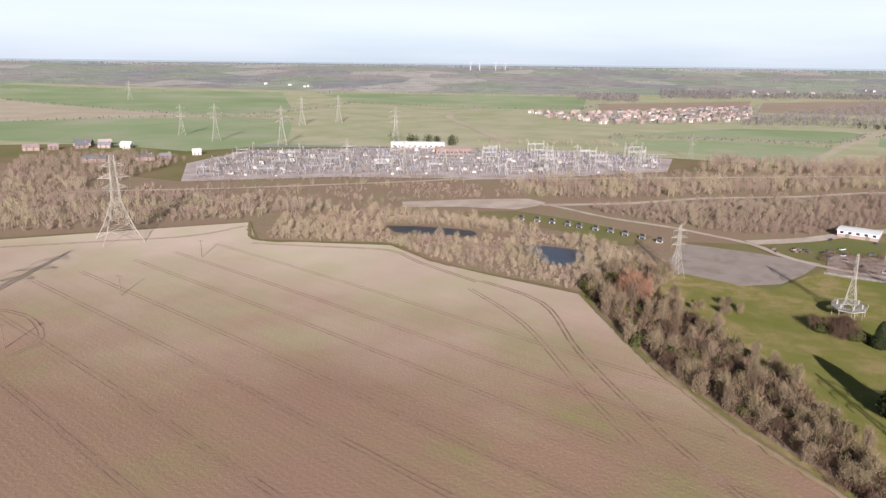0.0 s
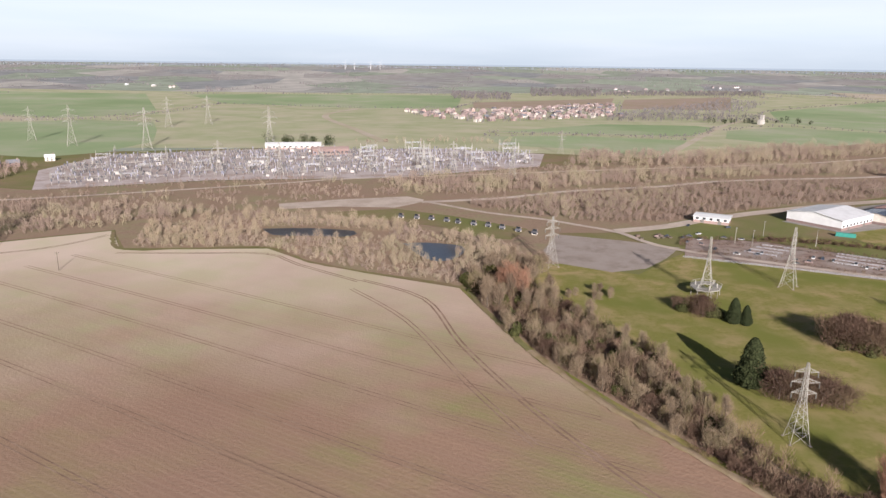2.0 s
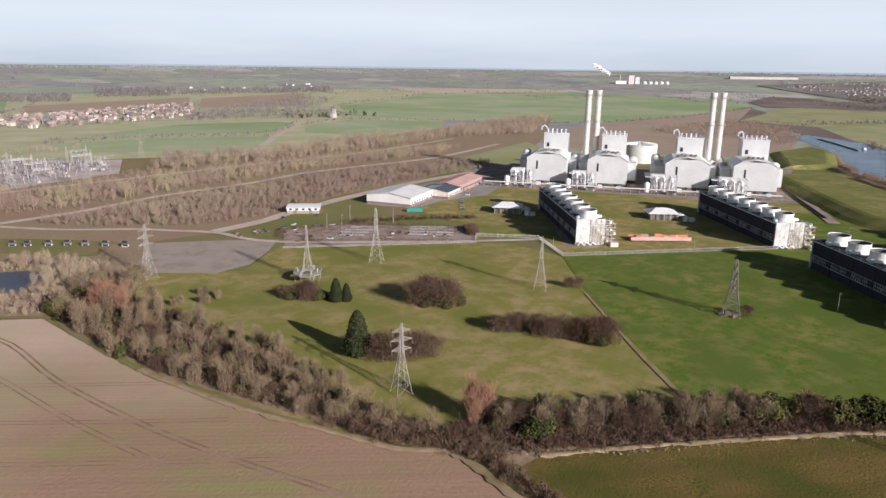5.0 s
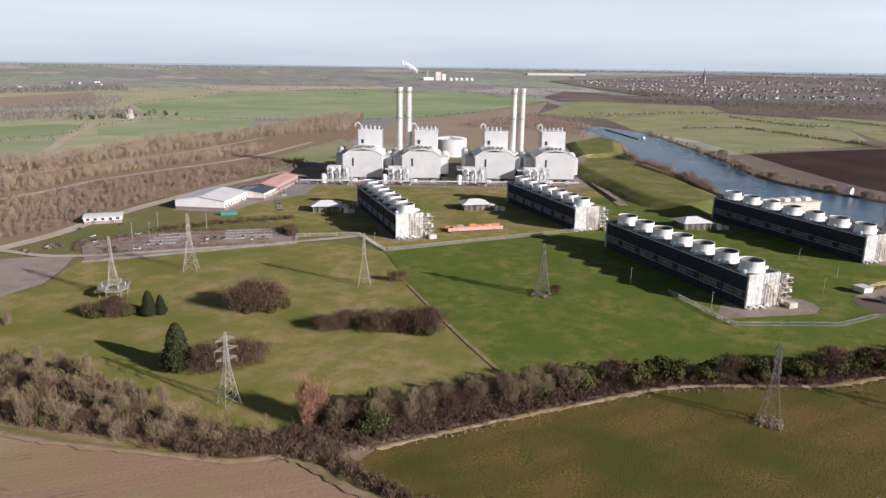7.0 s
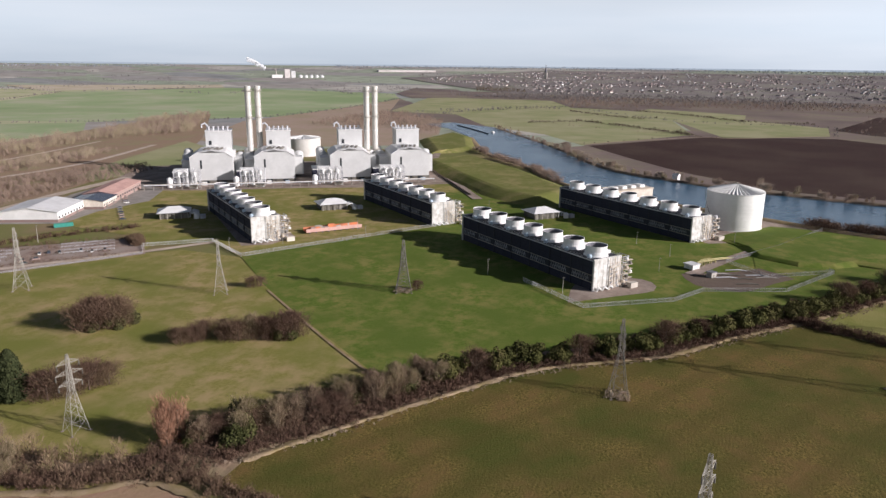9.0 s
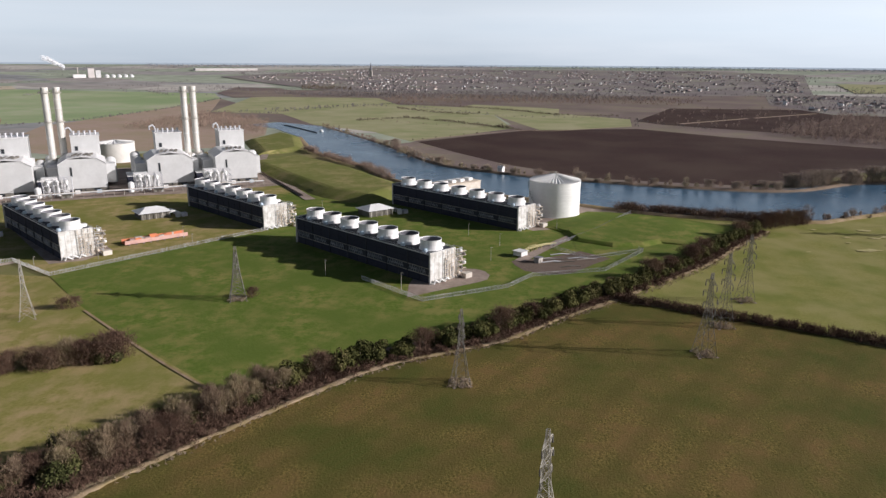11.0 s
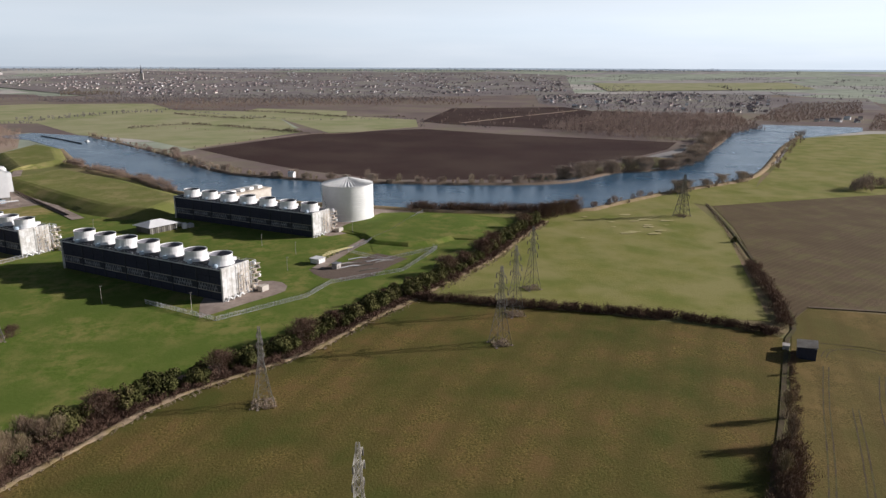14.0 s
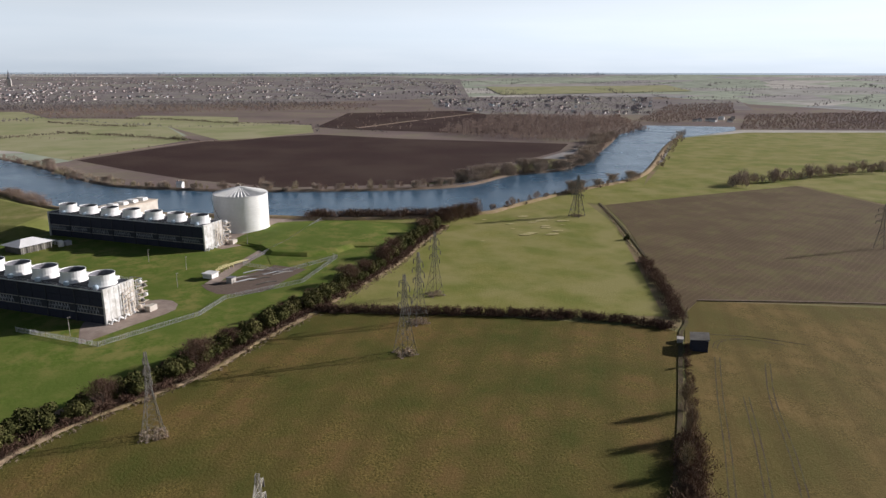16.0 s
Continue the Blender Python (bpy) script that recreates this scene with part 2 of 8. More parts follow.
M = {
    "lawn": material("lawn", (0.20, 0.185, 0.05), (0.29, 0.25, 0.085), 1.3, (0.37, 0.28, 0.135), 11, bump=0.3, c4=(0.185, 0.19, 0.047), big4=34),
    "lush": material("lush", (0.075, 0.122, 0.018), (0.145, 0.185, 0.036), 1.7, (0.215, 0.205, 0.062), 10, bump=0.3, c4=(0.105, 0.145, 0.027), big4=34),
    "olive_crop": material("olive_crop", (0.052, 0.047, 0.013), (0.255, 0.185, 0.058), 0.8, (0.175, 0.115, 0.043), 9, bump=1.0, c4=(0.088, 0.092, 0.022), big4=26,
                           stripes=[(-58, 3.0, (0.125, 0.098, 0.03), 0.15), (-58, 19.0, (0.10, 0.085, 0.024), 0.45)]),
    "brown_crop": material("brown_crop", (0.065, 0.051, 0.017), (0.265, 0.19, 0.067), 0.8, (0.22, 0.15, 0.058), 9, bump=0.9, c4=(0.13, 0.11, 0.034), big4=30,
                           stripes=[(-58, 3.0, (0.14, 0.10, 0.036), 0.15), (-58, 14.0, (0.12, 0.088, 0.03), 0.4)]),
    "pasture": material("pasture", (0.19, 0.19, 0.048), (0.27, 0.25, 0.078), 1.4, (0.175, 0.19, 0.045), 30, bump=0.7, c4=(0.285, 0.258, 0.098), big4=24),
    "ploughed": material("ploughed", (0.044, 0.027, 0.024), (0.072, 0.045, 0.037), 2.5, (0.058, 0.033, 0.029), 60, bump=0.7, c4=(0.085, 0.058, 0.046), big4=120,
                         stripes=[(20, 8.0, (0.04, 0.024, 0.021), 0.5)]),
    "stubble": material("stubble", (0.085, 0.06, 0.036), (0.205, 0.148, 0.088), 0.8, (0.155, 0.132, 0.06), 14, bump=0.6, c4=(0.115, 0.083, 0.048), big4=30,
                        stripes=[(150, 9.0, (0.12, 0.086, 0.05), 0.3), (150, 3.2, (0.26, 0.19, 0.115), 0.12)]),
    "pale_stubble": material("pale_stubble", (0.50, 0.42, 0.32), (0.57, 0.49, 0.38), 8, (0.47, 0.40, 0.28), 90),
    # far wheat paled and greyed, taking distance haze into its colour
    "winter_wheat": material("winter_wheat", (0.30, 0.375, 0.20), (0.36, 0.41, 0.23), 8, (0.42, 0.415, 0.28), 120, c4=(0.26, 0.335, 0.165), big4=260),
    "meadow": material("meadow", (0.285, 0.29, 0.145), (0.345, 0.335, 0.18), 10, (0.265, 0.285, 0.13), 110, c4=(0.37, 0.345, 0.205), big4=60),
    # brighter copy of the meadow: the pale veil northwards is in its colour
    "meadow_north_hazed": material("meadow_north_hazed", (0.40, 0.395, 0.235), (0.46, 0.445, 0.275), 10, (0.36, 0.38, 0.21), 110, c4=(0.50, 0.455, 0.31), big4=60),
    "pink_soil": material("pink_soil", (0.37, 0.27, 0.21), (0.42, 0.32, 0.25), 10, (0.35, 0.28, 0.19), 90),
    "scrub_floor": material("scrub_floor", (0.25, 0.17, 0.115), (0.36, 0.26, 0.18), 2.5, (0.29, 0.245, 0.14), 24, bump=0.6, c4=(0.31, 0.215, 0.15), big4=60),
    "scrub_brown": material("scrub_brown", (0.20, 0.155, 0.135), (0.27, 0.21, 0.18), 9, (0.235, 0.205, 0.14), 60, c4=(0.17, 0.13, 0.12), big4=180),
    "dry_grass": material("dry_grass", (0.30, 0.22, 0.14), (0.38, 0.29, 0.19), 0.8, (0.26, 0.20, 0.10), 9, bump=0.6),
    "gravel": material("gravel", (0.48, 0.41, 0.38), (0.58, 0.505, 0.475), 2.5, (0.40, 0.315, 0.27), 22, bump=0.3),
    "yard": material("yard", (0.30, 0.24, 0.20), (0.39, 0.32, 0.27), 2.0, (0.25, 0.195, 0.16), 14, bump=0.2),
    "asphalt": material("asphalt", (0.30, 0.275, 0.25), (0.36, 0.33, 0.30), 1.2, (0.26, 0.235, 0.21), 10, bump=0.2),
    "concrete": material("concrete", (0.42, 0.39, 0.35), (0.50, 0.47, 0.43), 1.0, (0.38, 0.35, 0.31), 6, bump=0.1),
    # brick and roof tile greyed: some distance haze is in both colours
    "brick": material("brick", (0.30, 0.21, 0.18), (0.36, 0.26, 0.225), 0.6, (0.32, 0.235, 0.21), 5, vary=0.25),
    "roof_tile": material("roof_tile", (0.33, 0.245, 0.22), (0.39, 0.30, 0.265), 0.8, (0.29, 0.235, 0.22), 6, vary=0.3),
    "slate": material("slate", (0.14, 0.14, 0.155), (0.20, 0.20, 0.22), 1.0, (0.17, 0.165, 0.17), 7, vary=0.3),
    "render_wall": material("render_wall", (0.62, 0.56, 0.48), (0.70, 0.65, 0.57), 1.2, (0.56, 0.50, 0.43), 8, vary=0.2),
    "white_cladding": material("white_cladding", (0.78, 0.77, 0.74), (0.84, 0.83, 0.80), 1.5, (0.74, 0.73, 0.70), 9, spec=0.3, rough=0.55),
    "tank_white": material("tank_white", (0.80, 0.79, 0.75), (0.85, 0.84, 0.80), 2.0, (0.76, 0.75, 0.71), 10, spec=0.3, rough=0.5),
    "cream_cladding": material("cream_cladding", (0.62, 0.60, 0.55), (0.69, 0.67, 0.62), 2.0, (0.58, 0.56, 0.51), 12, spec=0.3, rough=0.6),
    "grey_cladding": material("grey_cladding", (0.58, 0.58, 0.565), (0.63, 0.63, 0.615), 2.0, (0.555, 0.555, 0.54), 12, spec=0.3, rough=0.55),
    "roof_pale": material("roof_pale", (0.70, 0.69, 0.675), (0.77, 0.76, 0.745), 2.0, (0.65, 0.64, 0.62), 10, spec=0.3, rough=0.55),
    "pink_roof": material("pink_roof", (0.55, 0.34, 0.29), (0.62, 0.40, 0.34), 2.0, (0.50, 0.31, 0.27), 9),
    "dark_cladding": material("dark_cladding", (0.03, 0.032, 0.046), (0.046, 0.048, 0.066), 1.2, (0.036, 0.039, 0.055), 7, rough=0.7),
    "louvre": material("louvre", (0.045, 0.047, 0.056), (0.065, 0.067, 0.076), 1.0, (0.05, 0.053, 0.062), 5, rough=0.7),
    "solar": material("solar", (0.05, 0.06, 0.085), (0.07, 0.08, 0.11), 0.8, (0.06, 0.07, 0.095), 4, spec=0.3, rough=0.25),
    "steel": material("steel", (0.36, 0.34, 0.295), (0.46, 0.435, 0.38), 1.5, (0.30, 0.275, 0.23), 7, rough=0.6, vary=0.15),
    "dark_steel": material("dark_steel", (0.16, 0.15, 0.13), (0.23, 0.215, 0.19), 1.5, (0.13, 0.12, 0.10), 7, rough=0.6, vary=0.15),
    "wheel_mark": material("wheel_mark", (0.22, 0.142, 0.098), (0.29, 0.19, 0.132), 1.2, (0.36, 0.25, 0.178), 10, bump=0.5),
    "bright_steel": material("bright_steel", (0.50, 0.50, 0.51), (0.62, 0.62, 0.63), 1.5, (0.44, 0.44, 0.46), 7, spec=0.3, rough=0.5, vary=0.15),
    "bank_grass": material("bank_grass", (0.135, 0.15, 0.042), (0.215, 0.21, 0.068), 1.8, (0.26, 0.225, 0.095), 12, bump=0.3, c4=(0.15, 0.165, 0.045), big4=40),
    "end_white": material("end_white", (0.60, 0.59, 0.56), (0.70, 0.69, 0.66), 1.2, (0.46, 0.44, 0.40), 3.5, spec=0.2, rough=0.6),
    "dry_pale": material("dry_pale", (0.44, 0.38, 0.19), (0.52, 0.45, 0.25), 1.2, (0.36, 0.33, 0.13), 4, bump=0.3),
    "lattice_grey": material("lattice_grey", (0.30, 0.31, 0.33), (0.44, 0.45, 0.47), 0.8, (0.18, 0.19, 0.21), 3, rough=0.7),
    "yellow_paint": material("yellow_paint", (0.46, 0.40, 0.20), (0.53, 0.47, 0.25), 1.0, rough=0.6),
    "orange_paint": material("orange_paint", (0.62, 0.19, 0.08), (0.70, 0.26, 0.12), 1.0, (0.5, 0.2, 0.12), 4, rough=0.6),
    "green_paint": material("green_paint", (0.05, 0.25, 0.20), (0.07, 0.30, 0.24), 1.0, rough=0.5),
    "glass_dark": material("glass_dark", (0.03, 0.035, 0.04), (0.045, 0.05, 0.055), 1.0, rough=0.15, spec=0.5),
    "mud": material("mud", (0.20, 0.15, 0.11), (0.26, 0.20, 0.15), 1.2, (0.17, 0.13, 0.09), 8, bump=0.6),
    "lane_mud": material("lane_mud", (0.085, 0.065, 0.04), (0.12, 0.092, 0.06), 1.0, (0.12, 0.11, 0.045), 6, bump=0.6),
    "bark": material("bark", (0.12, 0.095, 0.075), (0.19, 0.15, 0.12), 0.7, (0.15, 0.13, 0.09), 3, vary=0.3, local=True),
    "twigs": twig_material("twigs", [(0.085, 0.058, 0.043), (0.155, 0.108, 0.076), (0.25, 0.183, 0.122), (0.34, 0.26, 0.17), (0.135, 0.125, 0.05), (0.28, 0.20, 0.14)]),
    "tan_mass": twig_material("tan_mass", [(0.20, 0.14, 0.10), (0.31, 0.23, 0.16), (0.42, 0.33, 0.23), (0.30, 0.25, 0.15), (0.46, 0.37, 0.26)], obj=False),
    "belt_twigs": twig_material("belt_twigs", [(0.085, 0.055, 0.04), (0.17, 0.112, 0.076), (0.26, 0.18, 0.12), (0.14, 0.12, 0.052), (0.33, 0.245, 0.165)], obj=False, tree=4.0),
    "red_twigs": twig_material("red_twigs", [(0.24, 0.125, 0.08), (0.33, 0.18, 0.115), (0.40, 0.24, 0.16)]),
    "brown_twigs": twig_material("brown_twigs", [(0.075, 0.043, 0.032), (0.115, 0.07, 0.05), (0.17, 0.11, 0.075), (0.135, 0.105, 0.055)]),
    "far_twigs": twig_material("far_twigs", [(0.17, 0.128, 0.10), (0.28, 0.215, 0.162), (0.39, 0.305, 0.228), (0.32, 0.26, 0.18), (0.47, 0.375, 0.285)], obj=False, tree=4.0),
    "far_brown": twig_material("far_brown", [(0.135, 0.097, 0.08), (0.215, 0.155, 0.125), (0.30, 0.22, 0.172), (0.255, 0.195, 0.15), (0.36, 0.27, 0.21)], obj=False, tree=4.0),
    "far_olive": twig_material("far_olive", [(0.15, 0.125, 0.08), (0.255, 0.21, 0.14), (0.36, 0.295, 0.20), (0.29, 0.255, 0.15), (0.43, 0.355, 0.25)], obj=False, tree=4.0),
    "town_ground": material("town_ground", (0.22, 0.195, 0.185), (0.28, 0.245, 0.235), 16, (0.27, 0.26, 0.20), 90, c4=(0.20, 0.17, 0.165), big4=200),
    "rough_grass": material("rough_grass", (0.19, 0.17, 0.07), (0.27, 0.225, 0.11), 2.2, (0.27, 0.19, 0.12), 30, bump=0.5, c4=(0.17, 0.18, 0.06), big4=70),
    "car_park_grey": material("car_park_grey", (0.33, 0.275, 0.235), (0.40, 0.335, 0.29), 1.2, (0.28, 0.225, 0.185), 12, bump=0.3, c4=(0.37, 0.31, 0.265), big4=20),
    # town trees paled and greyed, distance haze put into the twig colours
    "hazy_twigs": twig_material("hazy_twigs", [(0.21, 0.18, 0.185), (0.28, 0.245, 0.245), (0.25, 0.23, 0.21)], obj=False, tree=25.0),
    "pale_blue": material("pale_blue", (0.42, 0.52, 0.60), (0.50, 0.60, 0.67), 1.0, (0.38, 0.47, 0.54), 5, spec=0.3, rough=0.5),
    "hedge_far": twig_material("hedge_far", [(0.13, 0.10, 0.08), (0.18, 0.145, 0.11), (0.15, 0.135, 0.08)], obj=False),
    "poplar_tan": twig_material("poplar_tan", [(0.24, 0.18, 0.155), (0.35, 0.27, 0.225), (0.46, 0.365, 0.30)], obj=False, tree=25.0),
    "beige_paint": material("beige_paint", (0.60, 0.52, 0.42), (0.68, 0.60, 0.50), 1.0, (0.52, 0.43, 0.34), 4, rough=0.6),
    # far walls and roofs muted: distance haze is mixed into these three colours
    "hazy_wall": material("hazy_wall", (0.34, 0.28, 0.26), (0.42, 0.36, 0.33), 8, (0.30, 0.25, 0.24), 60),
    "hazy_pale": material("hazy_pale", (0.58, 0.54, 0.52), (0.66, 0.62, 0.59), 8, (0.54, 0.50, 0.47), 60),
    "hazy_tile": material("hazy_tile", (0.27, 0.205, 0.19), (0.33, 0.255, 0.235), 6, (0.25, 0.21, 0.205), 50),
    "willow_grey": twig_material("willow_grey", [(0.24, 0.19, 0.15), (0.35, 0.285, 0.225), (0.45, 0.375, 0.295)]),
    "lilac_grey": material("lilac_grey", (0.30, 0.29, 0.33), (0.42, 0.40, 0.44), 3.0, (0.24, 0.235, 0.28), 14, rough=0.6),
    "pond_water": material("pond_water", (0.028, 0.028, 0.03), (0.042, 0.04, 0.042), 3.0, rough=0.35, spec=0.3, bump=0.3),
    "pond_blue": material("pond_blue", (0.03, 0.043, 0.068), (0.04, 0.055, 0.085), 3.0, rough=0.3, spec=0.4, bump=0.3),
    "block_wood": twig_material("block_wood", [(0.13, 0.115, 0.115), (0.17, 0.15, 0.145), (0.21, 0.185, 0.175)], obj=False, tree=20.0),
    "bank_brown": twig_material("bank_brown", [(0.18, 0.135, 0.115), (0.27, 0.21, 0.175), (0.37, 0.295, 0.24), (0.30, 0.245, 0.19)], obj=False, tree=7.0),
    # blue-grey of the haze painted into the woods on the horizon
    "horizon_haze": twig_material("horizon_haze", [(0.21, 0.23, 0.245), (0.25, 0.27, 0.285)], obj=False, tree=60.0),
    "pale_ballast": material("pale_ballast", (0.52, 0.43, 0.35), (0.60, 0.50, 0.41), 2.0, (0.45, 0.36, 0.29), 20, bump=0.3),
    "depot_soil": material("depot_soil", (0.30, 0.225, 0.185), (0.40, 0.31, 0.26), 1.4, (0.24, 0.165, 0.13), 9, bump=0.3, c4=(0.36, 0.30, 0.26), big4=16),
    "pit_soil": material("pit_soil", (0.13, 0.10, 0.08), (0.20, 0.155, 0.125), 1.2, (0.16, 0.12, 0.095), 7, bump=0.6),
    "steam": material("steam", (0.86, 0.87, 0.88), (0.92, 0.93, 0.94), 4.0, rough=1.0),
    # grey tint of distance haze is mixed into these twig colours
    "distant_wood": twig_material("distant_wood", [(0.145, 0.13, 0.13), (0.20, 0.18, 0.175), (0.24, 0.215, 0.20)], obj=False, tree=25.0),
    "evergreen": twig_material("evergreen", [(0.04, 0.045, 0.016), (0.06, 0.065, 0.023), (0.095, 0.095, 0.035), (0.085, 0.075, 0.04)]),
    "bush_green": twig_material("bush_green", [(0.045, 0.05, 0.016), (0.068, 0.07, 0.023), (0.105, 0.10, 0.034), (0.10, 0.08, 0.04)]),
    "yew_green": twig_material("yew_green", [(0.02, 0.026, 0.012), (0.032, 0.04, 0.017), (0.055, 0.062, 0.026)]),
}


def water_material():
    m = bpy.data.materials.new("river_water")
    m.use_nodes = True
    N, L = m.node_tree.nodes, m.node_tree.links
    b = N["Principled BSDF"]
    b.inputs["Base Color"].default_value = (0.042, 0.105, 0.17, 1)
    b.inputs["Roughness"].default_value = 0.12
    pos = N.new("ShaderNodeNewGeometry").outputs["Position"]
    bump = N.new("ShaderNodeBump")
    bump.inputs["Strength"].default_value, bump.inputs["Distance"].default_value = 1.0, 0.32
    n = N.new("ShaderNodeTexNoise")
    n.inputs["Scale"].default_value, n.inputs["Detail"].default_value = 0.35, 6.0
    L.new(pos, n.inputs["Vector"])
    L.new(n.outputs["Fac"], bump.inputs["Height"])
    L.new(bump.outputs[0], b.inputs["Normal"])
    big = N.new("ShaderNodeTexNoise")
    big.inputs["Scale"].default_value = 0.02
    L.new(pos, big.inputs["Vector"])
    r = N.new("ShaderNodeMapRange")
    r.inputs["To Min"].default_value, r.inputs["To Max"].default_value = 0.15, 0.35
    L.new(big.outputs["Fac"], r.inputs["Value"])
    L.new(r.outputs[0], b.inputs["Roughness"])
    return m


M["water"] = water_material()


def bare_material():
    """Drilled soil: red brown and moist near the lane, towards the ponds paled by dryness and painted glare, a first
    green in patches.
    """
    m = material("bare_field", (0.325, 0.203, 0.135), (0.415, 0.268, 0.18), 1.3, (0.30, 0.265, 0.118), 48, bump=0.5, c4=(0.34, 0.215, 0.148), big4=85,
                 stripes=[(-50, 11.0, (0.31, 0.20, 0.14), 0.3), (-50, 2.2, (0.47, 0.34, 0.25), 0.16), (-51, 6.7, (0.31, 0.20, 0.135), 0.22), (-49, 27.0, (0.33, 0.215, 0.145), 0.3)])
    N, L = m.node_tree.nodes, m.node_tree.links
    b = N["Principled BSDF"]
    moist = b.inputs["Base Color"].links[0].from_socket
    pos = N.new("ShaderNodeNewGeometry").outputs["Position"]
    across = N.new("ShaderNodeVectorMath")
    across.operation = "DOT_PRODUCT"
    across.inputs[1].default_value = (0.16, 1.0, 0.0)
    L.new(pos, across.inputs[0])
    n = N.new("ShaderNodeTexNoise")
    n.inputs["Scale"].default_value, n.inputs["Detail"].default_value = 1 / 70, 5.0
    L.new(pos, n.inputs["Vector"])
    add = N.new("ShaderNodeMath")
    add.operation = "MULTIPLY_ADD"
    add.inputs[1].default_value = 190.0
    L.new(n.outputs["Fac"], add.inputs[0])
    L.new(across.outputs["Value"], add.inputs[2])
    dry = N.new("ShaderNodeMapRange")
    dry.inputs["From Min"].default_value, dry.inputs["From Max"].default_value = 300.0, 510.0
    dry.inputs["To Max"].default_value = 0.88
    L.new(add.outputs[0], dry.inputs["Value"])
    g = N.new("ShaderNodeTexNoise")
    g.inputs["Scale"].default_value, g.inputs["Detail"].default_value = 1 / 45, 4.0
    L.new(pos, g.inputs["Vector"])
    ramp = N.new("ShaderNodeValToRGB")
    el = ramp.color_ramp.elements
    # pale end: dry soil, lifted further by veiling glare put into the colour
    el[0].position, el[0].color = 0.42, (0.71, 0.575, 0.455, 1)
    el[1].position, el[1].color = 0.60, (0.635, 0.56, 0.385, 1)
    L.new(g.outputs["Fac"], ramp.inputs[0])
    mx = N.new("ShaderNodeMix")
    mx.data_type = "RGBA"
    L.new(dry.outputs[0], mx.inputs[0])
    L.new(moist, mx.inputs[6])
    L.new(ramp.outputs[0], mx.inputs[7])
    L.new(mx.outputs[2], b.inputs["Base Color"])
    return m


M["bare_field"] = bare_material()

# ---------------------------------------------------------------- building helpers
rnd = random.Random(7)


def land(x, y):
    """Height of the ground: level near by, rising to wooded hills at the horizon."""
    r = math.hypot(x, y)
    return 0.0 if r < 1800 else 86 * ((r - 1800) / 3080) ** 1.6


def solid(name, verts, faces, mat, parent=None, label="", smooth=False):
    """One mesh object from vertices and faces."""
    me = bpy.data.meshes.new(name)
    me.from_pydata([tuple(v) for v in verts], [], faces)
    me.materials.append(M[mat])
    if smooth:
        me.polygons.foreach_set("use_smooth", [True] * len(me.polygons))
    ob = new(name, me)
    if parent:
        ob.parent = parent
    if label:
        ob["label"] = label
    return ob


def thing(name, m, label, category, group=""):
    ob = new(name)
    ob.empty_display_size = 1
    ob.matrix_world = m
    return tagged(ob, label, category, group)


def frame_at(x, y, degrees, z=0.0):
    return pose(x, y, z, 0, 0, degrees)


class Geo:
    """Collects vertices and faces of one mesh."""

    def __init__(self):
        self.v, self.f = [], []

    def add(self, verts, faces):
        o = len(self.v)
        self.v += [tuple(p) for p in verts]
        self.f += [tuple(i + o for i in f) for f in faces]
        return self

    def box(self, x0, y0, z0, x1, y1, z1):
        v = [(x, y, z) for z in (z0, z1) for y in (y0, y1) for x in (x0, x1)]
        return self.add(v, [(0, 2, 3, 1), (4, 5, 7, 6), (0, 1, 5, 4), (2, 6, 7, 3), (0, 4, 6, 2), (1, 3, 7, 5)])

    def prism(self, pts, z0, z1):
        n = len(pts)
        v = [(x, y, z0) for x, y in pts] + [(x, y, z1) for x, y in pts]
        return self.add(v, [tuple(range(n - 1, -1, -1)), tuple(range(n, 2 * n))] + [(i, (i + 1) % n, n + (i + 1) % n, n + i) for i in range(n)])

    def beam(self, p, q, w):
        p, q = Vector(p), Vector(q)
        d = (q - p).normalized()
        s = d.cross(Vector((0.31, 0.17, 1.0))).normalized() * w / 2
        t = d.cross(s).normalized() * w / 2
        v = [e + k for e in (p, q) for k in (s, t, -s, -t)]
        return self.add(v, [(i, (i + 1) % 4, 4 + (i + 1) % 4, 4 + i) for i in range(4)])

    def turned(self, cx, cy, profile, n=20, cap=True, floor=False):
        """A body of revolution round a vertical axis; profile: (radius, height) from the bottom up."""
        v = [(cx + r * math.cos(2 * math.pi * i / n), cy + r * math.sin(2 * math.pi * i / n), z) for r, z in profile for i in range(n)]
        f = [(k * n + i, k * n + (i + 1) % n, (k + 1) * n + (i + 1) % n, (k + 1) * n + i) for k in range(len(profile) - 1) for i in range(n)]
        if cap:
            f.append(tuple((len(profile) - 1) * n + i for i in range(n)))
        return self.add(v, f)

    def pipe(self, pts, r, n=8):
        rings = []
        for i, p in enumerate(pts):
            a_, b_ = Vector(pts[max(i - 1, 0)]), Vector(pts[min(i + 1, len(pts) - 1)])
            d = (b_ - a_).normalized()
            s = d.cross(Vector((0.13, 0.29, 1.0))).normalized()
            t = d.cross(s).normalized()
            rings += [Vector(p) + r * (math.cos(2 * math.pi * k / n) * s + math.sin(2 * math.pi * k / n) * t) for k in range(n)]
        f = [(i * n + k, i * n + (k + 1) % n, (i + 1) * n + (k + 1) % n, (i + 1) * n + k) for i in range(len(pts) - 1) for k in range(n)]
        return self.add(rings, f)

    def make(self, name, mat, parent=None, label="", smooth=False):
        return solid(name, self.v, self.f, mat, parent, label, smooth)


def box(name, x0, y0, z0, x1, y1, z1, mat, parent=None, label=""):
    return Geo().box(x0, y0, z0, x1, y1, z1).make(name, mat, parent, label)


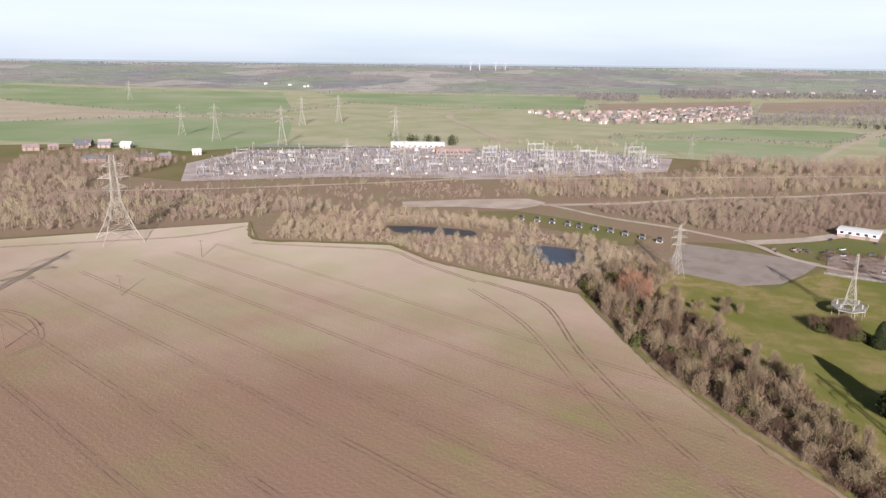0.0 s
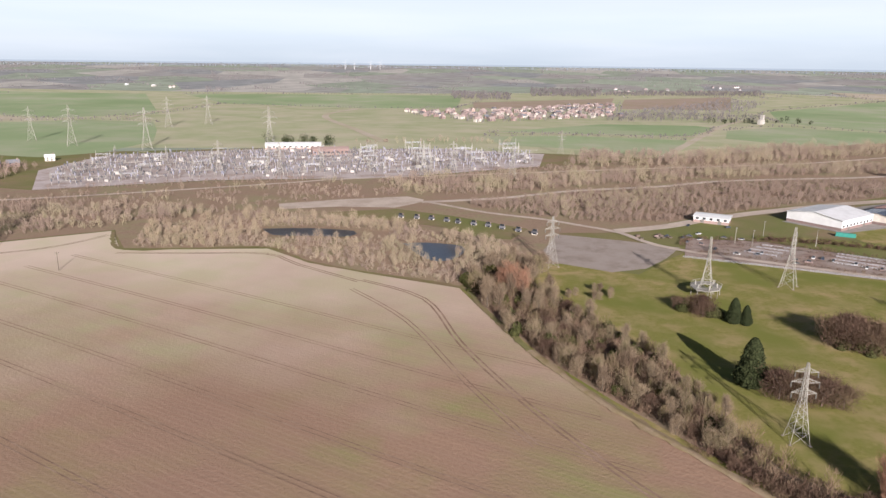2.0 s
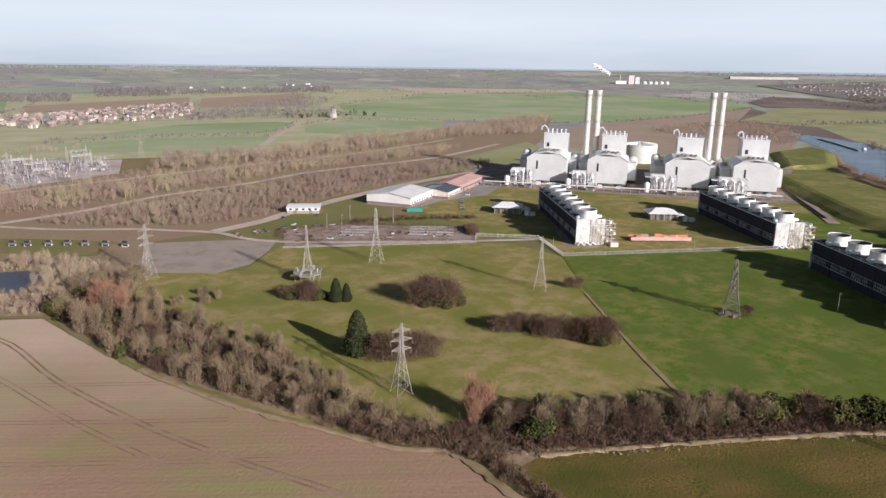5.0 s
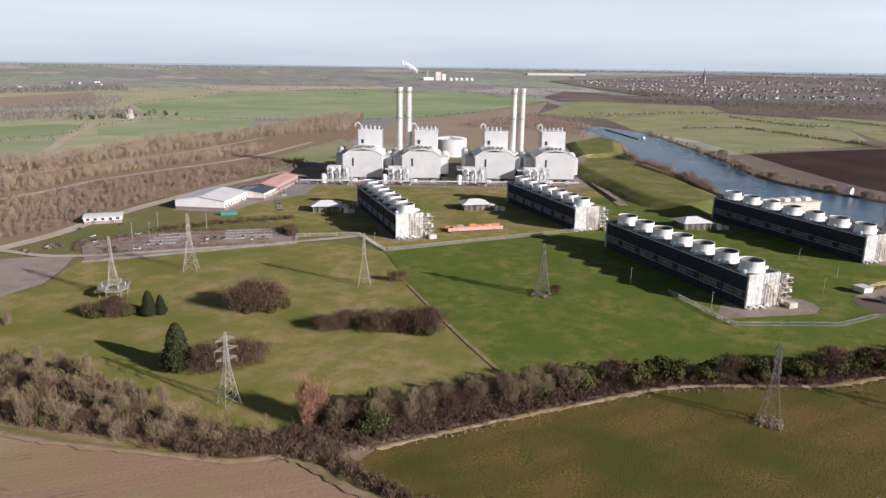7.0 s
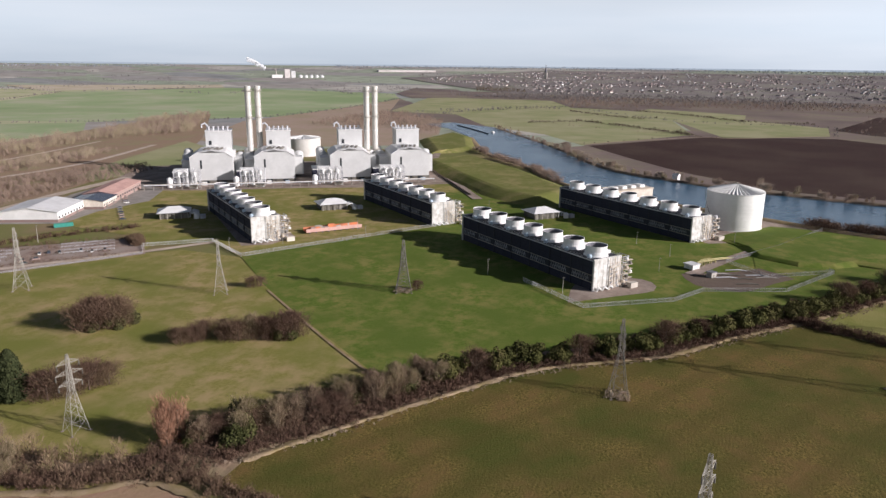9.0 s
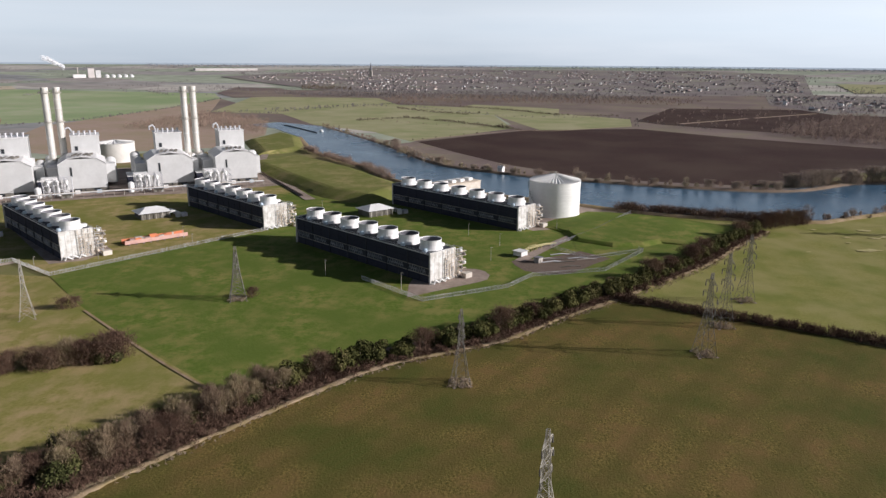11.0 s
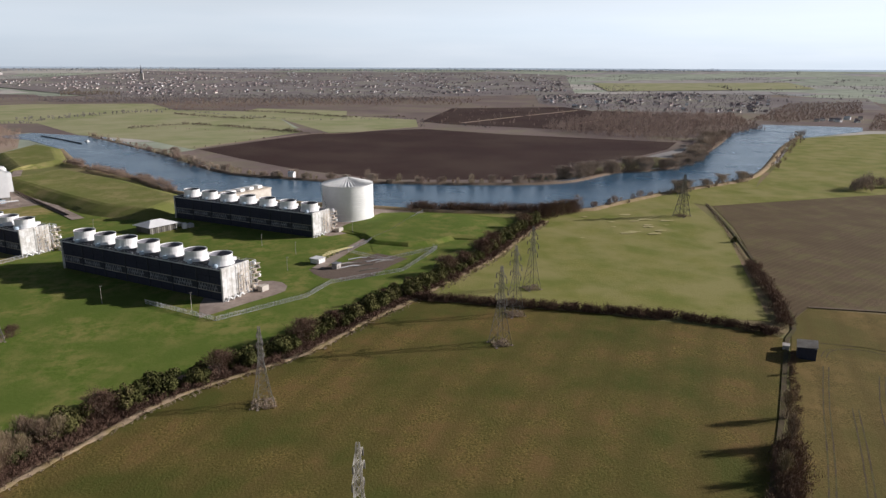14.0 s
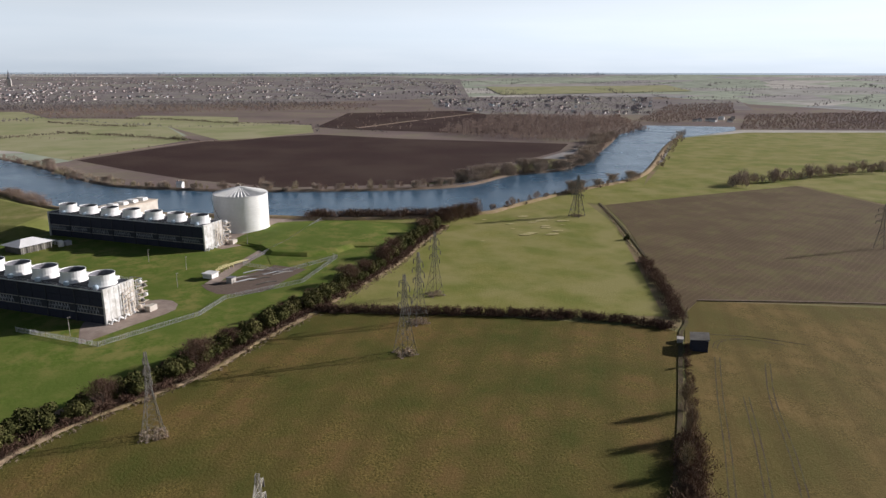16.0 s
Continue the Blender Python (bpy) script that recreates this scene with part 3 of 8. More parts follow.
def spline(pts, step=8.0):
    """A smooth line through a few plan points."""
    out = []
    P = [Vector(p).to_2d() for p in pts]
    for i in range(len(P) - 1):
        p0, p1, p2, p3 = P[max(i - 1, 0)], P[i], P[i + 1], P[min(i + 2, len(P) - 1)]
        n = max(2, int((p2 - p1).length / step))
        for k in range(n):
            t = k / n
            out.append(0.5 * ((2 * p1) + (p2 - p0) * t + (2 * p0 - 5 * p1 + 4 * p2 - p3) * t * t + (3 * p1 - p0 - 3 * p2 + p3) * t ** 3))
    return out + [P[-1]]


def inside(p, poly):
    x, y, c = p[0], p[1], False
    for i in range(len(poly)):
        (x1, y1), (x2, y2) = poly[i], poly[i - 1]
        if (y1 > y) != (y2 > y) and x < (x2 - x1) * (y - y1) / (y2 - y1) + x1:
            c = not c
    return c


LAYER = [0.02]


def field(name, pts, mat, label, category="field", curved=False, lift=None, wobble=1.0):
    """A sheet of ground with its own cover, laid on the land."""
    if lift is None:
        LAYER[0] += 0.006
        lift = LAYER[0]
    loop = [Vector(p) for p in pts]
    if curved:
        loop = spline(list(pts) + [pts[0]])[:-1]
    bm = bmesh.new()
    vs = [bm.verts.new((p[0], p[1], 0)) for p in loop]
    for a_, b_, c_ in tessellate_polygon([[Vector((p[0], p[1], 0)) for p in loop]]):
        if len({a_, b_, c_}) == 3:
            bm.faces.new((vs[a_], vs[b_], vs[c_]))
    far = max(math.hypot(p[0], p[1]) for p in loop) > 1700
    for k in range(7 if far else 0):
        long = [e_ for e_ in bm.edges if e_.calc_length() > 90]
        if not long or len(bm.verts) > 6000:
            break
        bmesh.ops.subdivide_edges(bm, edges=long, cuts=1)
        bmesh.ops.triangulate(bm, faces=bm.faces[:])
    for v in bm.verts:
        r = math.hypot(v.co.x, v.co.y)
        v.co.z = land(v.co.x, v.co.y) + lift + (r - 1700) * 0.0012 * (r > 1700)
    for f in bm.faces:
        f.normal_update()
        if f.normal.z < 0:
            f.normal_flip()
    me = bpy.data.meshes.new(name)
    bm.to_mesh(me)
    bm.free()
    me.materials.append(M[mat])
    return tagged(new(name, me), label, category, kind="structure")


def ribbon(name, pts, width, mat, label, category, lift=None, smooth=True, height=0.0, rough_edge=0.0):
    """A strip of road, track or bank along a line; with a height it is a low mound."""
    if lift is None:
        LAYER[0] += 0.006
        lift = LAYER[0]
    line = spline(pts, 2.5 if rough_edge else 10.0) if smooth else [Vector(p) for p in pts]
    prof = [(-0.5, 0.0), (0.5, 0.0)] if not height else [(-0.5, 0.0), (-0.3, 0.7), (-0.1, 1.0), (0.12, 1.0), (0.32, 0.65), (0.5, 0.0)]
    n, v = len(prof), []
    for i, p in enumerate(line):
        d = (line[min(i + 1, len(line) - 1)] - line[max(i - 1, 0)]).normalized()
        s = Vector((d.y, -d.x))
        taper = min(1.0, 0.02 + 4.0 * min(i, len(line) - 1 - i) / len(line)) if height > 1 else 1.0
        for o, h in prof:
            q = p + s * o * width * (1 + rough_edge * noise.noise((p.x * 0.35, p.y * 0.35, o * 7)))
            v.append((q.x, q.y, land(q.x, q.y) + lift + h * height * taper))
    f = [(i * n + k, i * n + k + 1, (i + 1) * n + k + 1, (i + 1) * n + k) for i in range(len(line) - 1) for k in range(n - 1)]
    return tagged(solid(name, v, f, mat, smooth=bool(height)), label, category, kind="structure")


def land_material():
    """Patchwork of far fields and woods, paled and greyed to imitate distance haze."""
    m = bpy.data.materials.new("countryside")
    m.use_nodes = True
    N, L = m.node_tree.nodes, m.node_tree.links
    b = N["Principled BSDF"]
    b.inputs["Roughness"].default_value, b.inputs["Specular IOR Level"].default_value = 0.95, 0.1
    pos = N.new("ShaderNodeNewGeometry").outputs["Position"]
    mp = N.new("ShaderNodeMapping")
    mp.inputs["Scale"].default_value = (1.0, 0.72, 0.0)
    mp.inputs["Rotation"].default_value[2] = 0.5
    L.new(pos, mp.inputs["Vector"])
    vo = N.new("ShaderNodeTexVoronoi")
    vo.inputs["Scale"].default_value = 1 / 260
    L.new(mp.outputs[0], vo.inputs["Vector"])
    ramp = N.new("ShaderNodeValToRGB")
    ramp.color_ramp.interpolation = "CONSTANT"
    # field colours with the haze of distance already mixed in
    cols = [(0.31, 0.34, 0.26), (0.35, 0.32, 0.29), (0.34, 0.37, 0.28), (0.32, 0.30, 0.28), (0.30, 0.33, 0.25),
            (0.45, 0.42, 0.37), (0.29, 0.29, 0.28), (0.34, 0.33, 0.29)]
    el = ramp.color_ramp.elements
    while len(el) < len(cols):
        el.new(0.5)
    for i, c in enumerate(cols):
        el[i].position, el[i].color = i / len(cols), (*c, 1)
    sep = N.new("ShaderNodeSeparateColor")
    L.new(vo.outputs["Color"], sep.inputs[0])
    L.new(sep.outputs[0], ramp.inputs[0])
    no = N.new("ShaderNodeTexNoise")
    no.inputs["Scale"].default_value, no.inputs["Detail"].default_value = 1 / 60, 6.0
    L.new(pos, no.inputs["Vector"])
    r = N.new("ShaderNodeMapRange")
    r.inputs["From Min"].default_value, r.inputs["From Max"].default_value = 0.3, 0.7
    r.inputs["To Min"].default_value, r.inputs["To Max"].default_value = 0.8, 1.2
    L.new(no.outputs["Fac"], r.inputs["Value"])
    hv = N.new("ShaderNodeHueSaturation")
    L.new(ramp.outputs[0], hv.inputs["Color"])
    L.new(r.outputs[0], hv.inputs["Value"])
    L.new(hv.outputs[0], b.inputs["Base Color"])
    return m


M["countryside"] = land_material()

# ---------------------------------------------------------------- the ground
RINGS = [40 * k for k in range(45)] + [1800 + 55 * k for k in range(1, 57)]
SEG = 144
gv = [(0.0, 0.0, 0.0)] + [(r * math.cos(2 * math.pi * s / SEG), r * math.sin(2 * math.pi * s / SEG), land(r, 0)) for r in RINGS[1:] for s in range(SEG)]
gf = [(0, 1 + s, 1 + (s + 1) % SEG) for s in range(SEG)]
gf += [(1 + k * SEG + s, 1 + (k + 1) * SEG + s, 1 + (k + 1) * SEG + (s + 1) % SEG, 1 + k * SEG + (s + 1) % SEG) for k in range(len(RINGS) - 2) for s in range(SEG)]
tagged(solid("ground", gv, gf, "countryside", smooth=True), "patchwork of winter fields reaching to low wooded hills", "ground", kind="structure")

field("near_land", [(950 * math.cos(math.pi * k / 12), 950 * math.sin(math.pi * k / 12)) for k in range(24)], "rough_grass", "rough winter grass and waste ground", "grass", lift=0.01)
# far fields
field("north_land", [(-600, 900), (-300, 960), (-60, 940), (280, 860), (420, 800), (700, 900), (1000, 1070), (1268, 838), (1600, 1000), (1900, 1900), (1500, 2500), (461, 2400), (-421, 2440), (-1521, 2545), (-1400, 1250), (-784, 960)], "meadow_north_hazed", "dull green winter grassland round the village", "grass", lift=0.012)
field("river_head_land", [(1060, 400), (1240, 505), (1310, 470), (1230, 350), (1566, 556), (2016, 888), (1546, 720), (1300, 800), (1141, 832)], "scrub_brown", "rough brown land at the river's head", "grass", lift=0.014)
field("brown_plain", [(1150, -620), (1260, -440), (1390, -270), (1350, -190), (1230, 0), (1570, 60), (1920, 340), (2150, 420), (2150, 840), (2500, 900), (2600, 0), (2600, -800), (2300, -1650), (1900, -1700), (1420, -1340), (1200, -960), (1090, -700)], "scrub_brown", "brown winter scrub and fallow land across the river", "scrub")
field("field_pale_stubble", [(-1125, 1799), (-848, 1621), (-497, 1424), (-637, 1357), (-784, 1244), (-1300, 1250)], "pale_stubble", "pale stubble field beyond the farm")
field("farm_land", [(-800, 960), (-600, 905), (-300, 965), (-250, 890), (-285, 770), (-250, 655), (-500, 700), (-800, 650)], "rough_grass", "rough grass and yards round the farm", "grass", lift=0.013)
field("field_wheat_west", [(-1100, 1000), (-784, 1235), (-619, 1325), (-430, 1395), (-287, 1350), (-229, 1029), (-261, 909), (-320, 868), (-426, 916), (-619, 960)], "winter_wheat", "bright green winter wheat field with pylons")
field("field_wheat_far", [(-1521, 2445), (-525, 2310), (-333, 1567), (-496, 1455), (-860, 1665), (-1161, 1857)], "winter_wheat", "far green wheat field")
field("field_meadow_north", [(-299, 1357), (-333, 1560), (-252, 1898), (101, 1744), (16, 1542), (41, 1196), (-53, 997), (-221, 1040)], "meadow_north_hazed", "dull green meadow behind the substation")
field("field_meadow_village", [(41, 1196), (16, 1542), (112, 1740), (337, 1746), (205, 1470), (300, 1320), (275, 1131), (248, 1069), (100, 1010), (-20, 1000)], "meadow_north_hazed", "dull green meadow beside the village lane")
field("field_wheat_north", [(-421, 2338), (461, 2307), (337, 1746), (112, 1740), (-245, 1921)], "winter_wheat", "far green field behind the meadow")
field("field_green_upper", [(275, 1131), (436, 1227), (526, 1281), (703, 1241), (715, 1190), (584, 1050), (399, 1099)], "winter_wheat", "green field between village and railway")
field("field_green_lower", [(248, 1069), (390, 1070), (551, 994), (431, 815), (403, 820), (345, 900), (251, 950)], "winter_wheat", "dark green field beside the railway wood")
field("field_meadow_track", [(551, 994), (431, 815), (413, 800), (700, 905), (682, 916), (627, 1014), (704, 1138), (715, 1190), (584, 1050)], "meadow_north_hazed", "rough green strip beside the dirt track")
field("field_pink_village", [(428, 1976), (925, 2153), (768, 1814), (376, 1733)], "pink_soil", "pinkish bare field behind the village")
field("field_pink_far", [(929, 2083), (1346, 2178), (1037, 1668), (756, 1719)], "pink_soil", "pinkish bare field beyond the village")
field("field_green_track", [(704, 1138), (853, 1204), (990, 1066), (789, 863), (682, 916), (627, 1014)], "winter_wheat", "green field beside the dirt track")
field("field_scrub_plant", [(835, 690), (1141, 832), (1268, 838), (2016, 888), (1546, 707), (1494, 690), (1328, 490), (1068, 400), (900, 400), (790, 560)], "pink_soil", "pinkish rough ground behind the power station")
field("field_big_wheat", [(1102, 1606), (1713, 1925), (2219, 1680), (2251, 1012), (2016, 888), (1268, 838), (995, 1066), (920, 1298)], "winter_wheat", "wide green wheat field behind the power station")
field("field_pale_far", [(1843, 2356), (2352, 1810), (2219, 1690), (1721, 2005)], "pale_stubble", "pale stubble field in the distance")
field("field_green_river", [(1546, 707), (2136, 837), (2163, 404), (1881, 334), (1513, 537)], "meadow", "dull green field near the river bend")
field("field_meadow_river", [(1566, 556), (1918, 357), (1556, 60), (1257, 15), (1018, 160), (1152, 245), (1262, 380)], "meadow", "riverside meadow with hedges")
field("field_meadow_east", [(1906, 340), (1558, 57), (1210, -40), (1333, -203), (1515, -225), (1800, 60)], "meadow", "pale green meadow across the river")
field("east_base", [(1000, 160), (1300, 100), (1450, -200), (1520, -900), (1300, -960), (1200, -800), (960, -560), (700, -260), (690, -80), (760, 30)], "scrub_brown", "rough brown land across the river", "grass", lift=0.014)
field("field_ploughed_east", [(1010, 154), (1120, 74), (1228, -12), (1292, -207), (1163, -336), (1069, -469), (1004, -558), (919, -498), (826, -392), (751, -304), (706, -254), (684, -199), (676, -139), (698, -78), (732, -10), (776, 18), (826, 64), (894, 104)], "ploughed", "wide dark brown ploughed field across the river")
field("field_ploughed_far", [(1390, -270), (1466, -229), (1900, -380), (1900, -817), (1348, -840), (1150, -600), (1260, -440)], "ploughed", "dark ploughed land with rows of bare trees")
field("field_bright_far", [(3201, -1312), (2983, -2178), (2557, -2001), (2646, -1152)], "meadow", "pale green fields on the far hills")
field("field_slope_east", [(607, -427), (719, -525), (919, -690), (1029, -785), (1084, -978), (1002, -1232), (623, -780), (560, -560), (571, -530)], "pasture", "bright green field beside the river")

# near fields
BARE_LIFT = LAYER[0] + 0.006
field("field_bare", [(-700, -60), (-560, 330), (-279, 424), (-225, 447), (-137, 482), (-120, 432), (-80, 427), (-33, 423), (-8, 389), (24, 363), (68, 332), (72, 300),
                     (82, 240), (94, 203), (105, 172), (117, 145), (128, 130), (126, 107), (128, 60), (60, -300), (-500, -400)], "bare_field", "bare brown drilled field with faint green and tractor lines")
field("field_olive", [(128, 60), (130, 96), (133, 112), (146, 114), (173, 95), (209, 70), (240, 46), (271, 2), (303, -25), (331, -52), (298, -134), (258, -201), (252, -203), (186, -153), (147, -122), (40, -40)], "olive_crop", "dark olive winter crop field")
CROP_LIFT = LAYER[0] + 0.006
field("field_crop_south", [(147, -126), (186, -157), (252, -206), (273, -223), (286, -240), (245, -326), (225, -420), (60, -420), (20, -150)], "brown_crop", "olive brown crop field beyond the lane")
field("field_pasture", [(335, -55), (357, -72), (401, -110), (450, -143), (495, -177), (543, -325), (453, -298), (273, -210), (300, -140)], "pasture", "yellow green pasture with pale patches")
field("field_stubble_east", [(287, -241), (273, -222), (453, -306), (530, -335), (550, -491), (558, -575), (440, -565), (240, -440), (250, -326)], "stubble", "brown stubble field beside the lane")
field("field_pasture_east", [(585, -540), (623, -780), (600, -860), (420, -800), (440, -570), (558, -580)], "pasture", "green field beyond the stubble")
field("lawn_park", [(68, 332), (110, 372), (139, 367), (170, 342), (205, 372), (222, 384), (305, 314), (330, 290), (330, 247), (290, 203), (256, 160), (213, 101), (180, 92), (146, 113), (129, 131), (117, 143), (94, 204), (82, 250)], "lawn",
      "mown rough grass with clumps of trees and pylons", "grass")
field("lawn_station", [(213, 101), (256, 160), (290, 203), (331, 247), (360, 230), (428, 184), (449, 168), (520, 262), (600, 200), (680, 120), (600, 40), (548, -95), (495, -177), (450, -143), (401, -111), (355, -74), (316, -35), (271, 2), (240, 46)], "lush",
      "bright green mown grass round the power station", "grass")
field("scrub_north", [(-700, 560), (-279, 430), (-225, 450), (-137, 484), (-118, 434), (-80, 430), (-33, 426), (-8, 392), (24, 366), (68, 335), (110, 372), (139, 367), (158, 440), (200, 436), (268, 470), (340, 500), (450, 520), (560, 560), (640, 560),
                      (860, 700), (1260, 1000), (1100, 1000), (700, 900), (420, 800), (300, 760), (240, 740), (64, 680), (-104, 680), (-246, 646), (-500, 760)], "scrub_floor", "brown scrub and rough ground along the railway", "scrub")
field("meadow_plant", [(619, 624), (818, 695), (765, 613), (633, 540), (500, 537), (520, 580)], "meadow", "rough meadow behind the power station", "grass")
field("belt_floor", [(70, 333), (74, 303), (84, 243), (96, 206), (109, 174), (120, 148), (131, 134), (133, 112), (146, 112), (173, 95), (209, 70), (240, 46), (271, 2), (303, -25), (331, -52), (357, -74), (401, -111), (450, -143), (495, -176), (499, -164), (457, -130), (408, -98), (364, -62), (340, -39), (311, -12), (280, 16), (249, 62), (217, 88), (182, 112), (158, 132), (140, 140), (128, 155), (125, 193), (132, 232), (122, 262), (112, 299), (106, 366)], "scrub_floor", "brown leaf litter under the tree belt and hedge", "ground")
def row_point(along_, back):
    """Plan point by the row of boiler houses: metres along it, and behind its front."""
    a_ = radians(-56.96)
    return (523 + along_ * math.cos(a_) - back * math.sin(a_), 450 + along_ * math.sin(a_) + back * math.cos(a_))


field("lawn_west", [(306, 314), (345, 334), (352, 412), (395, 428), (470, 446), (505, 470), (540, 440), (660, 250), (640, 180), (600, 190), (520, 262), (449, 168), (428, 184), (360, 230), (330, 247), (354, 286), (330, 312)], "lawn", "rough grass between the station buildings", "grass")
field("yard_station", [row_point(*p) for p in ((-45, -30), (20, -38), (110, -40), (160, -46), (250, -38), (262, 20), (250, 120), (60, 150), (-60, 120), (-70, 30))], "yard", "grey concrete and gravel yard of the power station", "yard")
field("yard_bank_a", [(352, 262), (362, 247), (385, 243), (402, 262), (465, 335), (440, 356)], "yard", "concrete apron round the cooling towers", "yard")
field("yard_bank_c", [(322, 50), (340, 30), (357, 12), (372, 14), (376, 26), (362, 38), (352, 52)], "yard", "concrete apron with a curved kerb", "yard", curved=True)
field("yard_tank", [(474, -14), (500, -62), (548, -95), (575, -60), (580, 10), (520, 20), (495, 5)], "yard", "concrete apron round the storage tank", "yard")
field("yard_office", [(335, 455), (355, 415), (395, 425), (445, 420), (490, 445), (520, 520), (440, 500)], "asphalt", "asphalt yard round the offices", "yard")
field("substation_yard", [(-246, 646), (-282, 762), (-248, 886), (-65, 929), (158, 916), (278, 850), (239, 744), (64, 683), (-104, 684)], "gravel", "pale gravel yard of the substation", "yard")
field("car_park", [(155, 436), (190, 416), (221, 393), (200, 370), (179, 352), (157, 348), (131, 371), (133, 397)], "car_park_grey", "empty grey asphalt car park", "car park")
field("depot_yard", [(214, 374), (238, 416), (284, 400), (345, 334), (314, 303)], "depot_soil", "brown gravel depot yard", "yard")
field("pit_gravel", [(395, 0), (412, -30), (438, -58), (415, -62), (395, -48), (372, -30), (376, -8)], "pit_soil", "dark brown gravel yard with pipework", "yard", curved=True)

field("river_strip", [(1215, 345), (971, 190), (1013, 150), (900, 82), (800, 15), (712, -77), (686, -240), (750, -405), (960, -555), (1110, -640), (1120, -715), (930, -575), (755, -417), (722, -329), (660, -231), (690, -60), (731, 10), (792, 88), (901, 142)], "scrub_brown", "rough brown grass along the far river bank", "grass")
field("bank_meadow", [(543, -325), (495, -177), (548, -95), (560, -80), (538, -120), (528, -215), (546, -250), (600, -340), (644, -432), (712, -507), (607, -427), (571, -530), (558, -575), (550, -491), (530, -335)], "pasture", "rough pale grass beside the river", "grass")
field("brown_wood_floor", [(2325, 411), (2392, -36), (2373, -382), (2250, -560), (1990, -420), (2036, -329), (2031, -30), (1902, 338), (2150, 440)], "scrub_brown", "brown leafless woodland floor", "ground")
field("wood_floor_east", [(1418, -957), (1898, -1400), (1905, -1656), (1425, -1760), (1020, -1310), (1140, -1000), (1300, -940)], "scrub_brown", "brown floor of the riverside woods", "ground")
field("village_floor", [(2483, -800), (2484, -1360), (2269, -1600), (1576, -1130), (1743, -720), (2063, -680)], "town_ground", "brown gardens of the riverside village", "ground")
field("field_green_patch", [(1947, 135), (1822, -92), (1667, -84), (1840, 163)], "meadow", "pale green field behind the meadow hedge")
field("field_green_strip", [(1965, -1373), (2031, -1496), (1928, -1553), (1797, -1441)], "meadow", "pale green field beside the village")
field("field_brown_north", [(2599, 1086), (2590, 906), (2316, 740), (2128, 784), (2069, 868), (2260, 1010)], "scrub_brown", "olive brown fallow field before the town")
field("town_floor", [(3300, 1450), (4450, 950), (4400, -1000), (3950, -1450), (2500, -960), (2400, -89), (2480, 676)], "town_ground", "grey brown built-up land of the far town", "ground")
field("suburb_floor", [(2500, -880), (2053, -1800), (1635, -1494), (1896, -780)], "town_ground", "grey brown built-up land across the river", "ground")
field("gravel_bare", [(425, -40), (452, -40), (455, -62), (428, -78), (408, -60)], "lush", "sunken grass beside the pipe yard", "grass")
# water
field("river", [(1303, 460), (1230, 350), (1207, 321), (971, 187), (901, 143), (792, 90), (731, 15), (696, -60), (670, -140), (664, -231), (722, -329), (755, -417), (930, -570), (1109, -712), (1190, -800), (1290, -900), (1201, -1053), (1078, -830), (919, -681),
                (712, -507), (644, -432), (600, -340), (546, -250), (528, -215), (538, -120), (575, -40), (620, 50), (673, 124), (792, 195), (875, 262), (1050, 340), (1180, 425), (1240, 500)], "water", "wide blue rippled river with wooded banks", "water")
field("pond_west", [(-40, 476), (-10, 474), (21, 462), (17, 447), (-10, 452), (-32, 457)], "pond_water", "small dark pond among bare trees", "water", curved=True)
field("pond_east", [(50, 425), (64, 425), (86, 413), (79, 389), (66, 381), (57, 393)], "pond_blue", "small blue pond among bare trees", "water", curved=True)
ribbon("river_bank_north", [(1230, 350), (971, 190), (792, 94), (731, 18), (694, -65), (660, -231), (718, -329), (750, -417), (930, -575), (1109, -712)], 9, "mud", "low muddy river bank", "bank", height=1.6)
ribbon("river_bank_south", [(1050, 340), (875, 262), (792, 195), (673, 124), (620, 50), (575, -40), (538, -120), (528, -215), (546, -250), (600, -340), (644, -432), (712, -507), (919, -681), (1078, -830)], 8, "dry_grass", "grassy river bank", "bank", height=1.6)
# roads and tracks
ribbon("meadow_track", [(1027, 157), (1097, 110), (1221, 0), (1226, -58), (1344, -204)], 6, "pink_soil", "pale dirt track along the ploughed field", "track")
for pts in ([(1416, -306), (1588, -483)], [(1605, -502), (1822, -741)], [(1367, -538), (1463, -631)], [(2010, -349), (2149, -514)]):
    ribbon("plough_track", pts, 11, "pink_soil", "pale dirt track between ploughed fields", "track")
field("river_inlet", [(1124, -855), (1200, -1053), (1121, -986), (1033, -796)], "water", "side arm of the river by the moorings", "water")
field("loading_yard", [(-34, 562), (14, 574), (72, 582), (84, 566), (80, 556), (57, 536), (13, 545), (-32, 540)], "pale_ballast", "pale concrete loading yard beside the railway", "yard")
ribbon("railway_track", [(80, 556), (150, 566), (221, 592), (316, 607), (381, 628), (452, 634), (588, 642), (760, 700)], 8, "pale_ballast", "pale tan railway track bed", "track")
ribbon("railway_path", [(-320, 588), (-200, 612), (-36, 660), (17, 678), (124, 690), (250, 706), (390, 722), (560, 740), (760, 796)], 6, "pale_ballast", "pale dry strip beside the upper railway line", "track")
ribbon("access_road", [(80, 560), (95, 545), (123, 511), (160, 482), (178, 462), (199, 436), (218, 388), (306, 316), (352, 284)], 5, "pale_ballast", "grey access road to the power station", "road")
ribbon("office_road", [(199, 440), (239, 449), (286, 469), (352, 490), (432, 510), (530, 524)], 11, "pale_ballast", "wide pale concrete road behind the offices", "road")
ribbon("dirt_track", [(413, 800), (560, 990), (744, 1223), (858, 1338)], 12, "pale_stubble", "pale dirt track between fields", "track")
